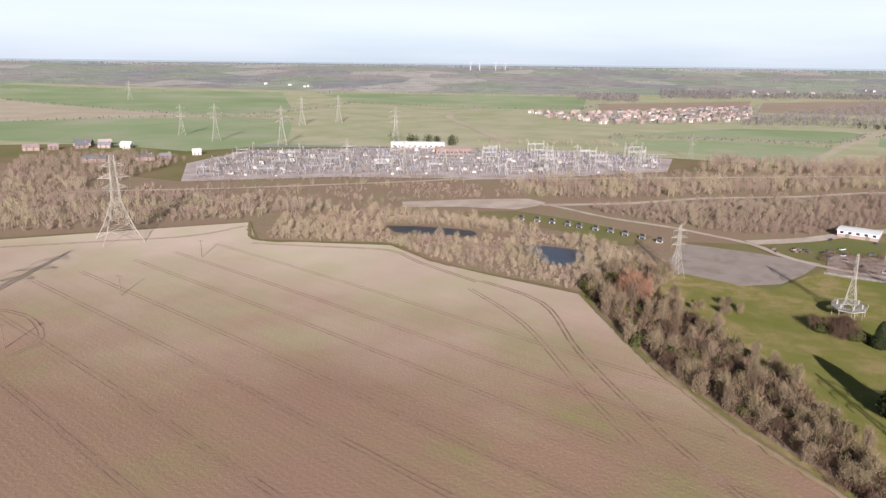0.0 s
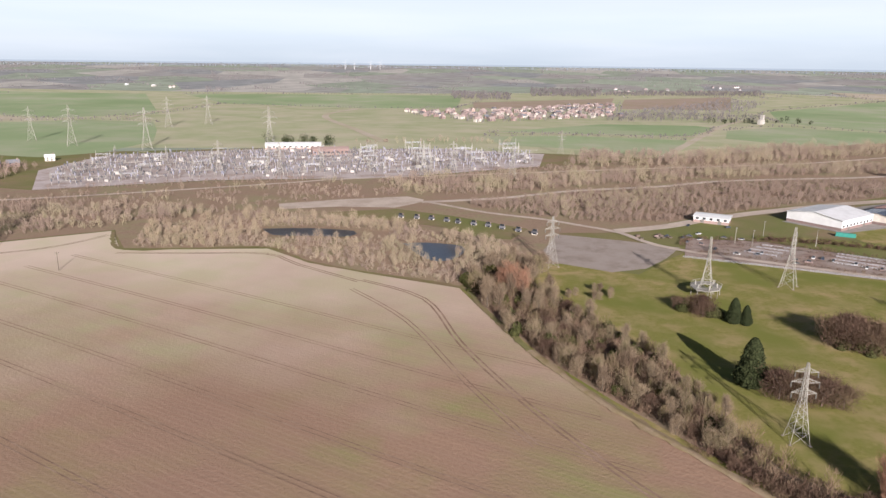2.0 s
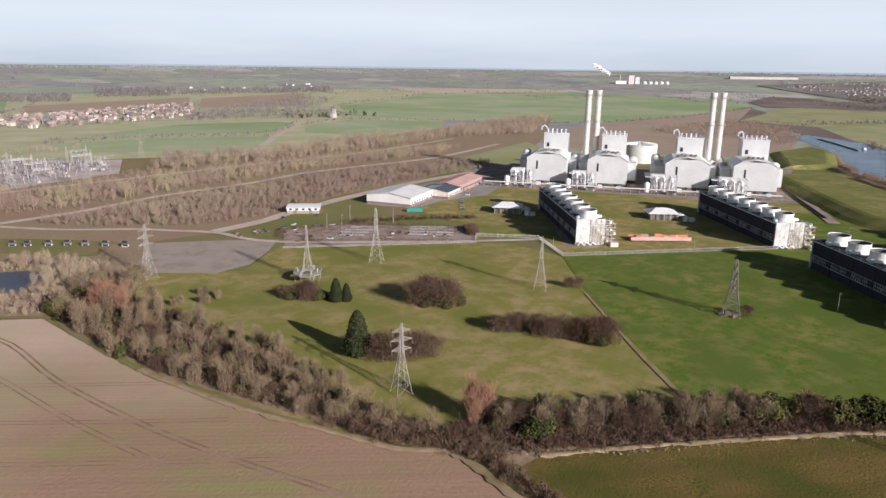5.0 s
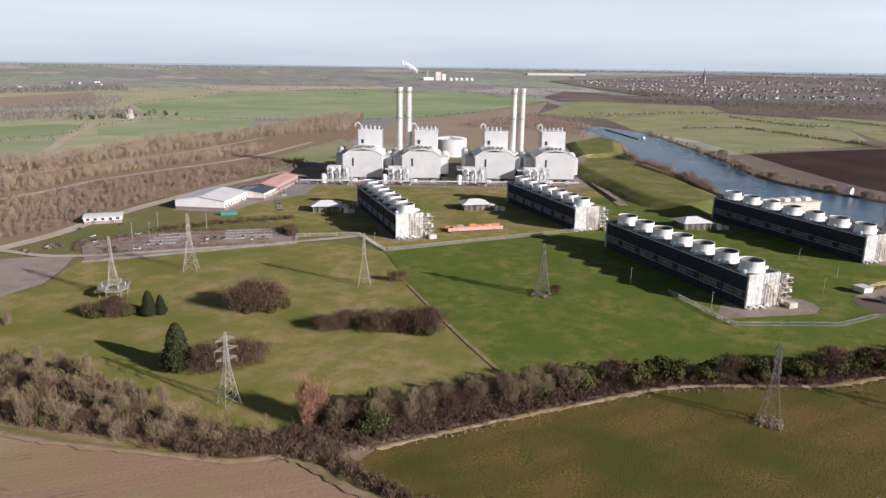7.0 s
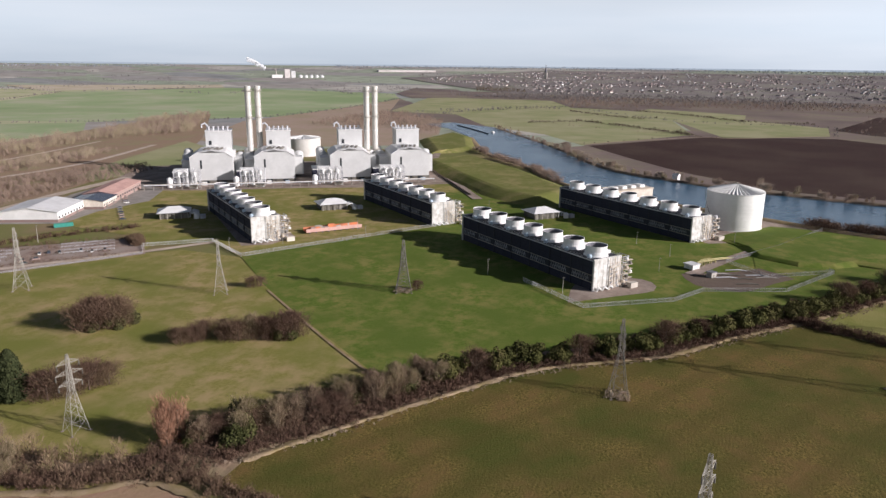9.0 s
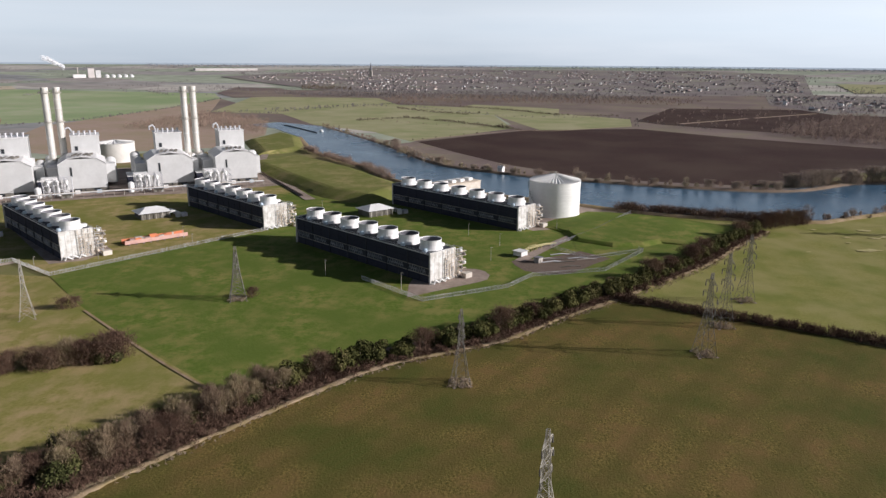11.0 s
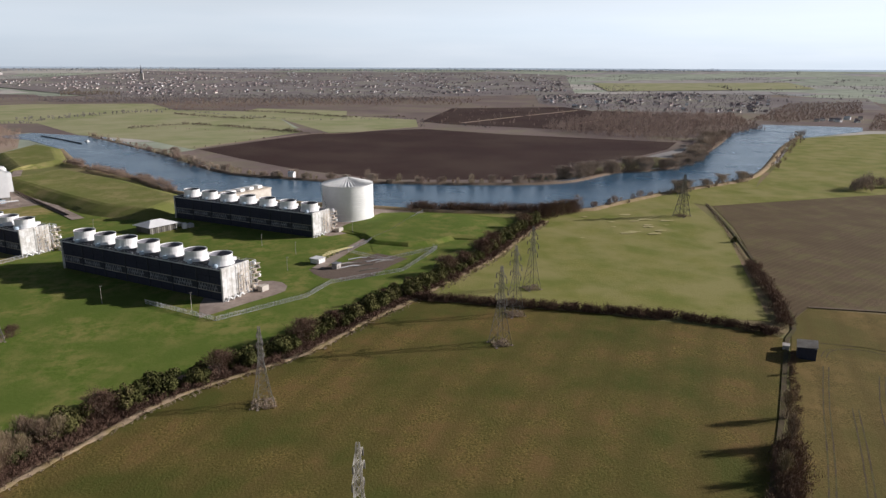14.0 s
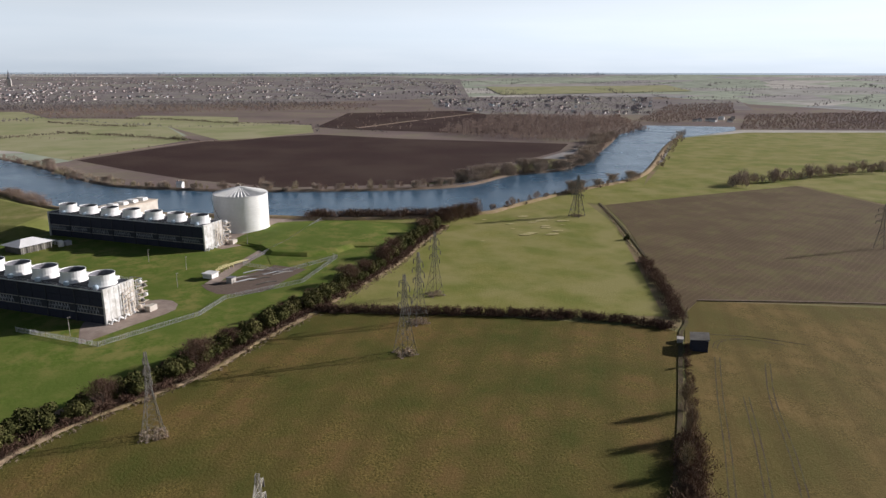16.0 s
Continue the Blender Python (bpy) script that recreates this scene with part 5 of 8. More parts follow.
for x, y, k in ((214, 228, 1.2), (208, 235, 1.0), (230, 155, 1.1), (166, 284, 1.0), (174, 276, 1.1)):
    plant(rnd.choice(DARK), x, y, k)
for i in range(14):
    f = i / 13
    plant(rnd.choice(BROWN + BARE[:1]), 211 + 22 * f + rnd.gauss(0, 2.2), 193 - 42 * f + rnd.gauss(0, 2.2), rnd.uniform(0.6, 1.05) + 0.5 * f)
plant(DARK[1], 233, 150, 1.1)
for x, y in ((284, 207), (287, 203), (312, 126)):
    plant(rnd.choice(BROWN), x, y, 0.7)
for i in range(8):
    plant(rnd.choice(BARE), 118 + 24 * rnd.random(), 318 - 14 * rnd.random(), 0.45)

# wood round the ponds, low in front of the water
pond_holes = [[(-45, 482), (-4, 478), (26, 466), (47, 452), (40, 442), (24, 440), (-10, 446), (-38, 450)], [(48, 428), (64, 428), (88, 415), (81, 391), (66, 384), (55, 394)]]
hut_hole = [(5, 524), (57, 531), (96, 500), (140, 453), (124, 428), (100, 436), (84, 463), (52, 489), (20, 505)]
pond_poly = [(-117, 436), (-33, 427), (-6, 394), (25, 369), (66, 338), (104, 372), (122, 400), (110, 425), (88, 440), (60, 470), (30, 500), (-60, 525), (-112, 490)]
woods([p for p in scatter(pond_poly, 8.5, pond_holes) if p[1] > 452 or p[0] < -55 or p[0] > 78 or rnd.random() < 0.4], 6, 10, 150, 0.18, "tan_mass", "pond_wood", "tall tan bare trees round the ponds")
woods(scatter(pond_poly, 5.0, pond_holes), 3, 6, 60, 0.2, "far_twigs", "pond_wood", "tan bare scrub wood round the ponds")
woods(along([(-105, 440), (-60, 434), (-30, 430), (-6, 398), (25, 373), (64, 342)], 4, 2.5), 3.0, 6.5, 110, 0.16, "far_twigs", "pond_wood", "tan bare scrub along the field's edge")
brush(scatter(pond_poly, 4.0, pond_holes), 2.4, 14, 0.2, "far_twigs", "undergrowth", "tan undergrowth between the ponds", "undergrowth")

# woods along the railway
woods(scatter([(-800, 640), (-279, 440), (-140, 492), (-112, 500), (-60, 530), (-120, 560), (-300, 575), (-330, 640), (-500, 700)], 6.5), 5, 10, 55, 0.3, "far_twigs", "railway_wood", "bare scrubby woodland beside the railway")
woods(scatter([(-420, 650), (-300, 640), (-290, 780), (-380, 830), (-470, 780)], 8), 7, 12, 50, 0.36, "far_brown", "farm_wood", "bare trees round the farm")
low_scrub = [(-560, 600), (-279, 470), (-140, 505), (-60, 535), (-34, 566), (72, 588), (140, 580), (120, 676), (17, 668), (-36, 650), (-246, 612)]
woods([p for p in scatter(low_scrub, 5.5) if noise.noise((p[0] / 26, p[1] / 26, 4)) > 0.02], 1.8, 5.0, 40, 0.26, "far_brown", "rail_scrub", "low brown scrub on the open railway land")
woods([p for p in scatter(low_scrub, 9) if noise.noise((p[0] / 30, p[1] / 30, 9)) > 0.1], 4, 8, 50, 0.28, "far_twigs", "rail_scrub", "scattered bare trees on the railway land")
woods(scatter([(70, 600), (150, 582), (221, 606), (316, 622), (381, 644), (452, 650), (588, 658), (700, 698), (560, 726), (390, 708), (250, 692), (124, 676), (60, 660)], 6.4), 6, 12, 60, 0.3, "far_twigs", "railway_wood", "line of tall bare trees beside the railway")
woods(scatter([(112, 542), (157, 556), (221, 578), (308, 592), (381, 612), (446, 616), (560, 606), (600, 566), (580, 532), (530, 534), (440, 524), (352, 502), (290, 482), (252, 464), (205, 462), (178, 478), (139, 512)], 5.2), 3.5, 8, 70, 0.28, "far_brown", "scrub_wood", "dense brown thicket between track and road")
woods(scatter([(160, 560), (240, 584), (320, 590), (300, 530), (230, 490), (180, 490)], 9), 6, 9, 70, 0.28, "far_olive", "scrub_wood", "olive bare trees in the thicket")
woods(scatter([(-246, 640), (-36, 668), (17, 686), (124, 698), (240, 712), (300, 724), (245, 740), (64, 688), (-104, 688)], 6.5), 2.5, 5.5, 40, 0.28, "far_brown", "railway_wood", "thin brown scrub before the substation")
woods(scatter([(260, 730), (390, 736), (560, 754), (760, 812), (920, 770), (1082, 881), (1250, 990), (1100, 1000), (795, 870), (640, 880), (429, 812), (300, 790)], 8.0), 9, 15, 64, 0.36, "far_twigs", "north_wood", "belt of tall bare trees beyond the railway")
woods(scatter([(300, 790), (429, 812), (400, 835), (330, 850)], 7), 8, 13, 60, 0.36, "far_brown", "north_wood", "dark bare trees beside the green field")
woods(scatter([(1494, 690), (1328, 490), (1068, 400), (1161, 530), (1121, 682)], 11), 8, 14, 44, 0.5, "far_brown", "east_wood", "bare wood behind the power station")
woods(along([(-65, 996), (0, 965), (20, 960)], 5, 6), 14, 20, 80, 0.5, "yew_green", "conifer_row", "dark conifers behind the substation")
woods(along([(60, 1000), (130, 990), (200, 985), (260, 960)], 7, 8), 7, 12, 50, 0.4, "far_twigs", "substation_trees", "bare trees behind the substation")
woods(along([(892, 280), (800, 214), (738, 164), (672, 124)], 0.9, 3.0), 7, 10, 60, 0.3, "far_brown", "bank_scrub", "row of bare scrub on the flood bank")
# river banks
for p in along([(985, 185), (880, 140), (800, 92), (735, 20), (700, -60), (674, -150), (668, -225), (690, -280)], 19, 4):
    plant(rnd.choice(WILLOW), *p, rnd.uniform(0.5, 1.0))
woods(along([(1230, 352), (971, 192), (880, 148)], 7, 4), 5, 10, 90, 0.45, "far_twigs", "bank_trees", "bare bushes on the far river bank")
woods(along([(880, 146), (800, 100), (735, 25), (702, -60), (672, -150), (668, -225)], 8, 4), 5, 11, 150, 0.38, "far_twigs", "bank_trees", "scattered bare bushes on the far river bank")
for p in along([(692, -262), (712, -310), (735, -375), (757, -437), (883, -525), (985, -600), (1060, -668)], 13, 5):
    plant(rnd.choice(WILLOW), *p, rnd.uniform(1.1, 1.8))
woods(along([(690, -270), (722, -335), (755, -420), (860, -520), (990, -615), (1109, -720)], 9, 6), 9, 14, 150, 0.4, "bank_brown", "bank_trees", "rounded bare willows on the far river bank")
for p in along([(590, -330), (605, -356), (640, -430)], 22, 3):
    plant(rnd.choice(WILLOW), *p, rnd.uniform(0.8, 1.3))
woods(along([(548, -255), (575, -300), (605, -350), (640, -425), (660, -455)], 7, 3), 3.5, 7, 160, 0.26, "bank_brown", "bank_trees", "grey bare trees on the near river bank")
woods(along([(535, -225), (545, -250)], 5, 5), 8, 12, 220, 0.28, "bank_brown", "bank_trees", "grey bare trees on the near river bank")
brush(along([(556, -84), (545, -120), (532, -170), (528, -212)], 0.35, 3.5), 7.0, 44, 0.24, "brown_twigs", "bank_hedge", "dense dark hedge along the near river bank")
for x, y, s in ((508, -186, 1.5), (515, -196, 1.5), (503, -178, 1.2), (520, -206, 1.4), (512, -180, 1.3)):
    plant(BROWN[0], x, y, s)
woods(along([(719, -530), (800, -590), (919, -695), (1029, -790), (1110, -850)], 8, 4), 5, 11, 90, 0.4, "far_twigs", "bank_trees", "bare bushes on the near river bank")
woods(along([(565, -520), (581, -512), (590, -560), (600, -640), (615, -760), (640, -860)], 3.2, 5), 10, 15, 150, 0.36, "bank_brown", "field_trees", "line of bare trees between the fields")
for pts in ([(1376, 326), (1417, 289), (1447, 252), (1466, 234)], [(1451, 226), (1371, 137), (1249, 15)], [(1768, 314), (1666, 241), (1598, 159), (1618, 94)], [(1840, 163), (1746, 41), (1603, -81), (1593, -208)]):
    woods(along(pts, 3.0, 1.5), 3.5, 6, 40, 0.55, "hedge_far", "meadow_hedge", "dark hedge dividing the riverside meadows")
woods(along([(1600, 590), (1632, 547), (1671, 501), (1762, 478), (1806, 406), (1802, 353)], 9, 5), 7, 12, 50, 0.7, "distant_wood", "meadow_trees", "row of bare trees beyond the meadows")
for pts in ([(1770, 314), (1571, 121)], [(1452, 227), (1250, 20)], [(1365, 323), (1453, 232)], [(1903, 317), (1838, 114), (1605, -81)], [(1412, 157), (1222, 0)]):
    woods(along(pts, 3.2, 1.2), 2.5, 4.5, 30, 0.6, "hedge_far", "meadow_hedge", "dark clipped hedge between the meadows")
woods(scatter([(2192, 701), (2196, 381), (2328, 403), (2318, 740)], 17), 6, 11, 26, 1.1, "block_wood", "dark_copse", "dark copse before the town")
woods(along([(1030, 158), (1120, 90), (1221, 4)], 26, 2), 3, 6, 40, 0.4, "hedge_far", "meadow_hedge", "thin hedge along the meadow")
woods(scatter([(2325, 411), (2392, -36), (2373, -382), (2250, -560), (1990, -420), (2036, -329), (2031, -30), (1902, 338), (2150, 440)], 19), 6, 11, 30, 0.9, "far_brown", "brown_wood", "brown leafless woodland before the town")
woods(scatter([(2755, 877), (2693, 659), (2521, 618), (2538, 809)], 15), 9, 14, 26, 1.1, "hedge_far", "dark_copse", "dark copse at the edge of the town")
woods(scatter([(1234, -409), (1415, -566), (1640, -700), (1500, -900), (1196, -793), (1018, -616), (1024, -557), (1099, -472)], 12), 11, 19, 50, 0.5, "poplar_tan", "poplar_wood", "tall slender bare poplars beyond the ploughed field")
woods(scatter([(1018, -616), (1196, -793), (1500, -900), (1560, -1000), (1180, -830), (1090, -700)], 11), 7, 12, 60, 0.6, "poplar_tan", "poplar_wood", "brown bare wood beside the river")
woods(scatter([(1418, -957), (1898, -1400), (1905, -1656), (1543, -1347), (1300, -960)], 9), 4.5, 8, 22, 0.9, "poplar_tan", "dark_wood", "dark wood behind the riverside cabins")
woods(along([(1412, 327), (1300, 170), (1210, -30)], 10, 4), 3, 5, 24, 0.5, "far_twigs", "meadow_hedge", "thin hedge across the meadow")
woods(along([(1906, 335), (1558, 60), (1515, -215), (1333, -205)], 10, 5), 4, 8, 24, 0.6, "distant_wood", "meadow_hedge", "hedge along the far meadow")
# hedges between the far fields
for pts in ([(-1125, 1815), (-848, 1640), (-497, 1440), (-333, 1565), (-252, 1905)], [(-1300, 1245), (-784, 1240), (-619, 1330), (-430, 1400), (-287, 1352)], [(-421, 2330), (461, 2300), (337, 1746)],
            [(-252, 1910), (100, 1745), (337, 1745), (430, 1730)], [(275, 1125), (399, 1097), (584, 1048), (710, 1190)], [(704, 1145), (853, 1210), (990, 1070), (1268, 842), (2016, 890)],
            [(920, 1300), (1102, 1610), (1713, 1930)], [(1546, 712), (1513, 540), (1566, 556), (1918, 357)], [(1290, -330), (1390, -270), (1466, -229)], [(248, 1072), (390, 1073), (551, 997)]):
    woods(along(pts, 7, 3), 3.5, 7, 22, 0.9, "block_wood", "far_hedge", "thin dark hedge between far fields")
woods(scatter([(559, 1330), (765, 1335), (872, 1290), (1003, 1458), (830, 1545), (641, 1509)], 15), 6, 12, 34, 0.8, "block_wood", "village_trees", "dark garden trees at the edge of the village")
woods(along([(760, 1290), (830, 1280), (900, 1300), (960, 1260)], 9, 9), 9, 15, 60, 0.7, "yew_green", "church_trees", "dark evergreen trees round the church")
# distant woods
woods(scatter([(1400, -250), (1900, -350), (1950, -830), (1660, -860), (1440, -650), (1290, -400)], 48), 6, 11, 26, 0.7, "poplar_tan", "distant_wood", "rows of bare trees on the dark fields")
woods(scatter([(1481, -1330), (1425, -1743), (1030, -1300), (1140, -1014)], 9), 4.5, 8, 22, 0.9, "poplar_tan", "distant_wood", "distant bare wood")
for poly in ([(394, 2136), (562, 2069), (648, 2379), (453, 2444)], [(676, 2247), (907, 2219), (1057, 2581), (804, 2663)], [(930, 2275), (1477, 2185), (1600, 2400), (1057, 2480)]):
    woods(scatter(poly, 15), 9, 15, 26, 1.5, "block_wood", "distant_wood", "distant block of bare dark wood")
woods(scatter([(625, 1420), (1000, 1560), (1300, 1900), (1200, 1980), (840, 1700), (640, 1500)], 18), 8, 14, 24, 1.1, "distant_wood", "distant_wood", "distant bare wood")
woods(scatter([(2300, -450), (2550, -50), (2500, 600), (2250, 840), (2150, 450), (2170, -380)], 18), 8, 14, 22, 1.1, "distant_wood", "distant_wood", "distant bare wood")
far_points = []
for k in range(330):
    an, r = rnd.uniform(-1.0, 2.25), rnd.uniform(2450, 4700)
    x, y, t = r * math.cos(an), r * math.sin(an), rnd.uniform(0, 3.14)
    for i in range(int(rnd.uniform(8, 34))):
        s = (i - 10) * 13
        far_points.append((x + s * math.cos(t) + rnd.gauss(0, 6), y + s * math.sin(t) + rnd.gauss(0, 6)))
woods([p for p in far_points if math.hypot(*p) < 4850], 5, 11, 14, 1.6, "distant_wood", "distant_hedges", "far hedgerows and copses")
woods(scatter([(3600, 3100), (2000, 4300), (-200, 4780), (-2500, 4100), (-2400, 3950), (-150, 4600), (1950, 4150), (3500, 2950)], 26), 10, 18, 8, 4.0, "horizon_haze", "horizon_wood", "woods along the horizon with haze in their colour")
woods(scatter([(4750, 900), (4200, 2300), (4000, 2250), (4550, 900), (4500, -1000), (4000, -2500), (4200, -2500), (4720, -1000)], 26), 10, 18, 8, 4.0, "horizon_haze", "horizon_wood", "woods along the horizon with haze in their colour")
woods([p for p in scatter([(3300, 1350), (4350, 900), (4300, -900), (3900, -1400), (2400, -960), (2400, -89), (2450, 676)], 30) if noise.noise((p[0] / 160, p[1] / 70, 6)) > 0.08], 4, 8, 14, 1.8, "hazy_twigs", "town_trees", "bare trees between the houses of the town")
woods(scatter([(2483, -800), (2484, -1360), (2269, -1600), (1576, -1130), (1743, -720), (2063, -680)], 21), 5, 9, 24, 0.8, "hazy_twigs", "town_trees", "bare trees between the houses of the suburb")
woods(scatter([(190, 1590), (360, 1620), (840, 1900), (640, 1420), (300, 1310), (205, 1450)], 17), 6, 10, 24, 0.9, "distant_wood", "village_trees", "bare garden trees of the village")
for ob in first:
    for o in [*ob.children, ob]:
        bpy.data.objects.remove(o)

# ---------------------------------------------------------------- power station
ROW = -56.96                                   # the boiler houses stand in a row along this heading
ROW_X, ROW_Y = 523.0, 450.0


def on_row(along_, back, z=0.0):
    """A frame on the row: its x runs along the row, its y away from the park."""
    a_ = radians(ROW)
    return pose(ROW_X + along_ * math.cos(a_) - back * math.sin(a_), ROW_Y + along_ * math.sin(a_) + back * math.cos(a_), z, 0, 0, ROW)


def boiler_house(s, w):
    ob = thing("boiler_house", on_row(s, 0), "pale grey clad boiler house with hipped roof edges", "boiler house", "boiler houses")
    d, h, c = 44.0, 30.0, 7.0
    eave, ridge = 24.5, 29.0
    face = [(0, 3), (w, 3), (w, eave), (w - c, ridge), (c, ridge), (0, eave)]
    v = [(x, y, z) for y in (0, d) for x, z in face]
    Geo().add(v, [(0, 1, 2, 3, 4, 5), (11, 10, 9, 8, 7, 6), (1, 7, 8, 2), (0, 5, 11, 6)]).make("hall", "grey_cladding", ob)
    r = Geo()
    for (xa, za), (xb, zb) in (((w + 0.4, eave - 0.2), (w - c, ridge)), ((w - c, ridge), (w / 2, ridge + 1.6)), ((w / 2, ridge + 1.6), (c, ridge)), ((c, ridge), (-0.4, eave - 0.2))):
        r.add([(x, y, z + dz) for dz in (0.05, 0.5) for x, z in ((xa, za), (xb, zb)) for y in (-0.5, d + 0.4)],
              [(0, 1, 3, 2), (4, 6, 7, 5), (0, 2, 6, 4), (1, 5, 7, 3), (0, 4, 5, 1), (2, 3, 7, 6)])
    r.make("roof", "roof_pale", ob, "pale low-pitched metal roof with cut edges")
    for k in range(int(w / 4)):
        box("cladding_panel", k * 4 + 0.02, -0.08, 3, k * 4 + 3.98, 0.0, eave - 0.4 if k * 4 < c or k * 4 + 4 > w - c else ridge - 0.3, "grey_cladding", ob)
    # solid box; its dark colour stands for the shade of an open base
    box("plinth", -0.3, -0.3, 0, w + 0.3, d, 3, "dark_steel", ob, "dark plinth box with shade in its colour")
    box("window_slot", w * 0.24, -0.3, 14, w * 0.24 + 1.6, -0.08, 22, "glass_dark", ob, "narrow dark window slot")
    for k in range(4):
        x = w * 0.3 + k * 4.2
        Geo().prism([(x, c + 3), (x + 2.2, c + 3), (x + 5, c + 17), (x + 2.8, c + 17)], ridge + 0.4, ridge + 2.4).make("roof_vent", "dark_steel", ob)
    x0, y0 = w * 0.3, d - 4
    box("upper_block", x0, y0, 2, x0 + 24, y0 + 26, 45, "grey_cladding", ob)
    box("upper_cap", x0 - 0.5, y0 - 0.5, 45, x0 + 24.5, y0 + 26.5, 45.8, "roof_pale", ob)
    box("upper_door", x0 + 3, y0 - 0.3, 32, x0 + 5.5, y0, 36, "glass_dark", ob)
    for k in range(5):
        Geo().turned(x0 + 3 + k * 4.5, y0 + 5, [(0.9, 45.8), (0.9, 48.5), (1.2, 48.7), (1.2, 49.6)], 10).make("roof_vent_pipe", "bright_steel", ob)
    Geo().pipe([(x0 + 2, y0 + 14, 45), (x0 + 1, y0 + 12, 50), (x0 - 1, y0 + 10, 52.5), (x0 - 4, y0 + 9, 51), (x0 - 4, y0 + 9, 48)], 0.9).make("steam_pipe", "bright_steel", ob)
    for k, (x, y, rr, z) in enumerate(((-6, 40, 5.5, 24), (-7, 54, 4.5, 27), (w + 5, 46, 4.5, 24))):
        Geo().turned(x, y, [(rr, 0), (rr, z - 2), (rr * 0.6, z), (0.4, z + 0.6)], 18).make("vessel", "grey_cladding", ob, "grey upright vessel", smooth=True)
    # added dark block stands in for the shadowed gap beside the hall
    box("turbine_hall", -17, 6, 0, -9.3, 34, 10, "dark_cladding", ob, "dark low block standing in for shadow")
    box("turbine_hall_roof", -17.4, 5.6, 10, -9.3, 34.4, 10.5, "roof_pale", ob)
    for k in range(4):
        box("base_opening", 4 + k * (w - 8) / 4, -0.5, 0.2, 4 + k * (w - 8) / 4 + 5, -0.3, 2.8, "glass_dark", ob)
        box("yard_cabin", 3 + k * 8.5, -9 - (k % 2) * 3, 0, 7 + k * 8.5, -6 - (k % 2) * 3, 2.6 + (k % 3) * 0.5, ["render_wall", "white_cladding", "dark_steel", "pale_blue"][k], ob)
    box("annex", -9, 14, 0, -0.3, 36, 20, "grey_cladding", ob)
    box("annex_roof", -9.3, 13.6, 20, -0.3, 36.4, 20.7, "roof_pale", ob)
    box("duct", w + 0.3, 22, 4, w + 8, 36, 21, "grey_cladding", ob)
    return ob


def turbine_pipes(s):
    ob = thing("intake_pipework", on_row(s, -22), "white intake ducts and pipes in steel frames", "pipework", "intake pipework")
    for k in range(3):
        x = k * 7.0
        Geo().pipe([(x, 14, 2), (x, 14, 11), (x + 1, 10, 13.5), (x + 2, 5, 12), (x + 2, 3, 8), (x + 2, 3, 0.5)], 1.5, 10).make("duct", "white_cladding", ob, smooth=True)
    g = Geo()
    for x in (-2, 6, 14, 20):
        for y in (0, 8, 16):
            g.beam((x, y, 0), (x, y, 15), 0.55)
    for z in (5, 10, 15):
        for y in (0, 8, 16):
            g.beam((-2, y, z), (20, y, z), 0.45)
        for x in (-2, 6, 14, 20):
            g.beam((x, 0, z), (x, 16, z), 0.45)
    for x in (-2, 6, 14):
        g.beam((x, 0, 0), (x + 8, 0, 10), 0.3)
    g.make("steel_frame", "bright_steel", ob)
    box("filter_house", -3, 8, 9, 9, 17, 15.5, "white_cladding", ob)
    box("transformer", 12, -8, 0.3, 19, -3, 4.5, "grey_cladding", ob)
    for k in range(6):
        box("radiator_fin", 12.2 + k * 1.15, -9, 0.8, 12.7 + k * 1.15, -8, 4, "steel", ob)
    for k in range(3):
        Geo().turned(13.5 + k * 2, -5.5, [(0.25, 4.5), (0.35, 5.0), (0.2, 5.6), (0.3, 6.2), (0.1, 7.0)], 8).make("bushing", "white_cladding", ob)
    Geo().turned(-6, 3, [(2.6, 0), (2.6, 8), (1.8, 9), (0.4, 9.5)], 16).make("vessel", "white_cladding", ob, smooth=True)
    return ob


for s, w in ((6.0, 39), (64.5, 38), (136.5, 39.5), (196.5, 38.5)):
    boiler_house(s, w)
    turbine_pipes(s - 10)


def chimney(s, back):
    ob = thing("chimney", on_row(s, back), "tall slim white steel chimney with service platforms", "chimney", "chimneys")
    Geo().turned(0, 0, [(3.8, 0), (3.8, 3), (3.0, 5), (3.0, 87), (3.2, 87), (3.2, 89), (2.7, 89), (2.7, 84)], 28, cap=False).make("shaft", "cream_cladding", ob, smooth=False)
    for z in (24, 58, 84):
        Geo().turned(0, 0, [(3.02, z), (4.6, z), (4.6, z + 0.4), (3.02, z + 0.4)], 24, cap=False).make("platform", "steel", ob)
        g = Geo()
        for k in range(16):
            a_ = k * math.pi / 8
            p, q = (4.5 * math.cos(a_), 4.5 * math.sin(a_)), (4.5 * math.cos(a_ + math.pi / 8), 4.5 * math.sin(a_ + math.pi / 8))
            g.beam((*p, z + 0.4), (*p, z + 1.6), 0.12)
            g.beam((*p, z + 1.6), (*q, z + 1.6), 0.12)
        tagged(g.make("guard_rail", "steel", ob), kind="stuff")
    g = Geo()
    g.beam((2.5, -2.4, 5), (2.5, -2.4, 86), 0.2).beam((2.9, -1.9, 5), (2.9, -1.9, 86), 0.2)
    for k in range(80):
        g.beam((2.5, -2.4, 5.5 + k), (2.9, -1.9, 5.5 + k), 0.1)
    g.make("ladder", "steel", ob)
    for z in (30, 44, 70, 78):
        Geo().turned(0, 0, [(3.01, z), (3.12, z + 0.1), (3.12, z + 0.5), (3.01, z + 0.6)], 28, cap=False).make("band", "roof_pale", ob)


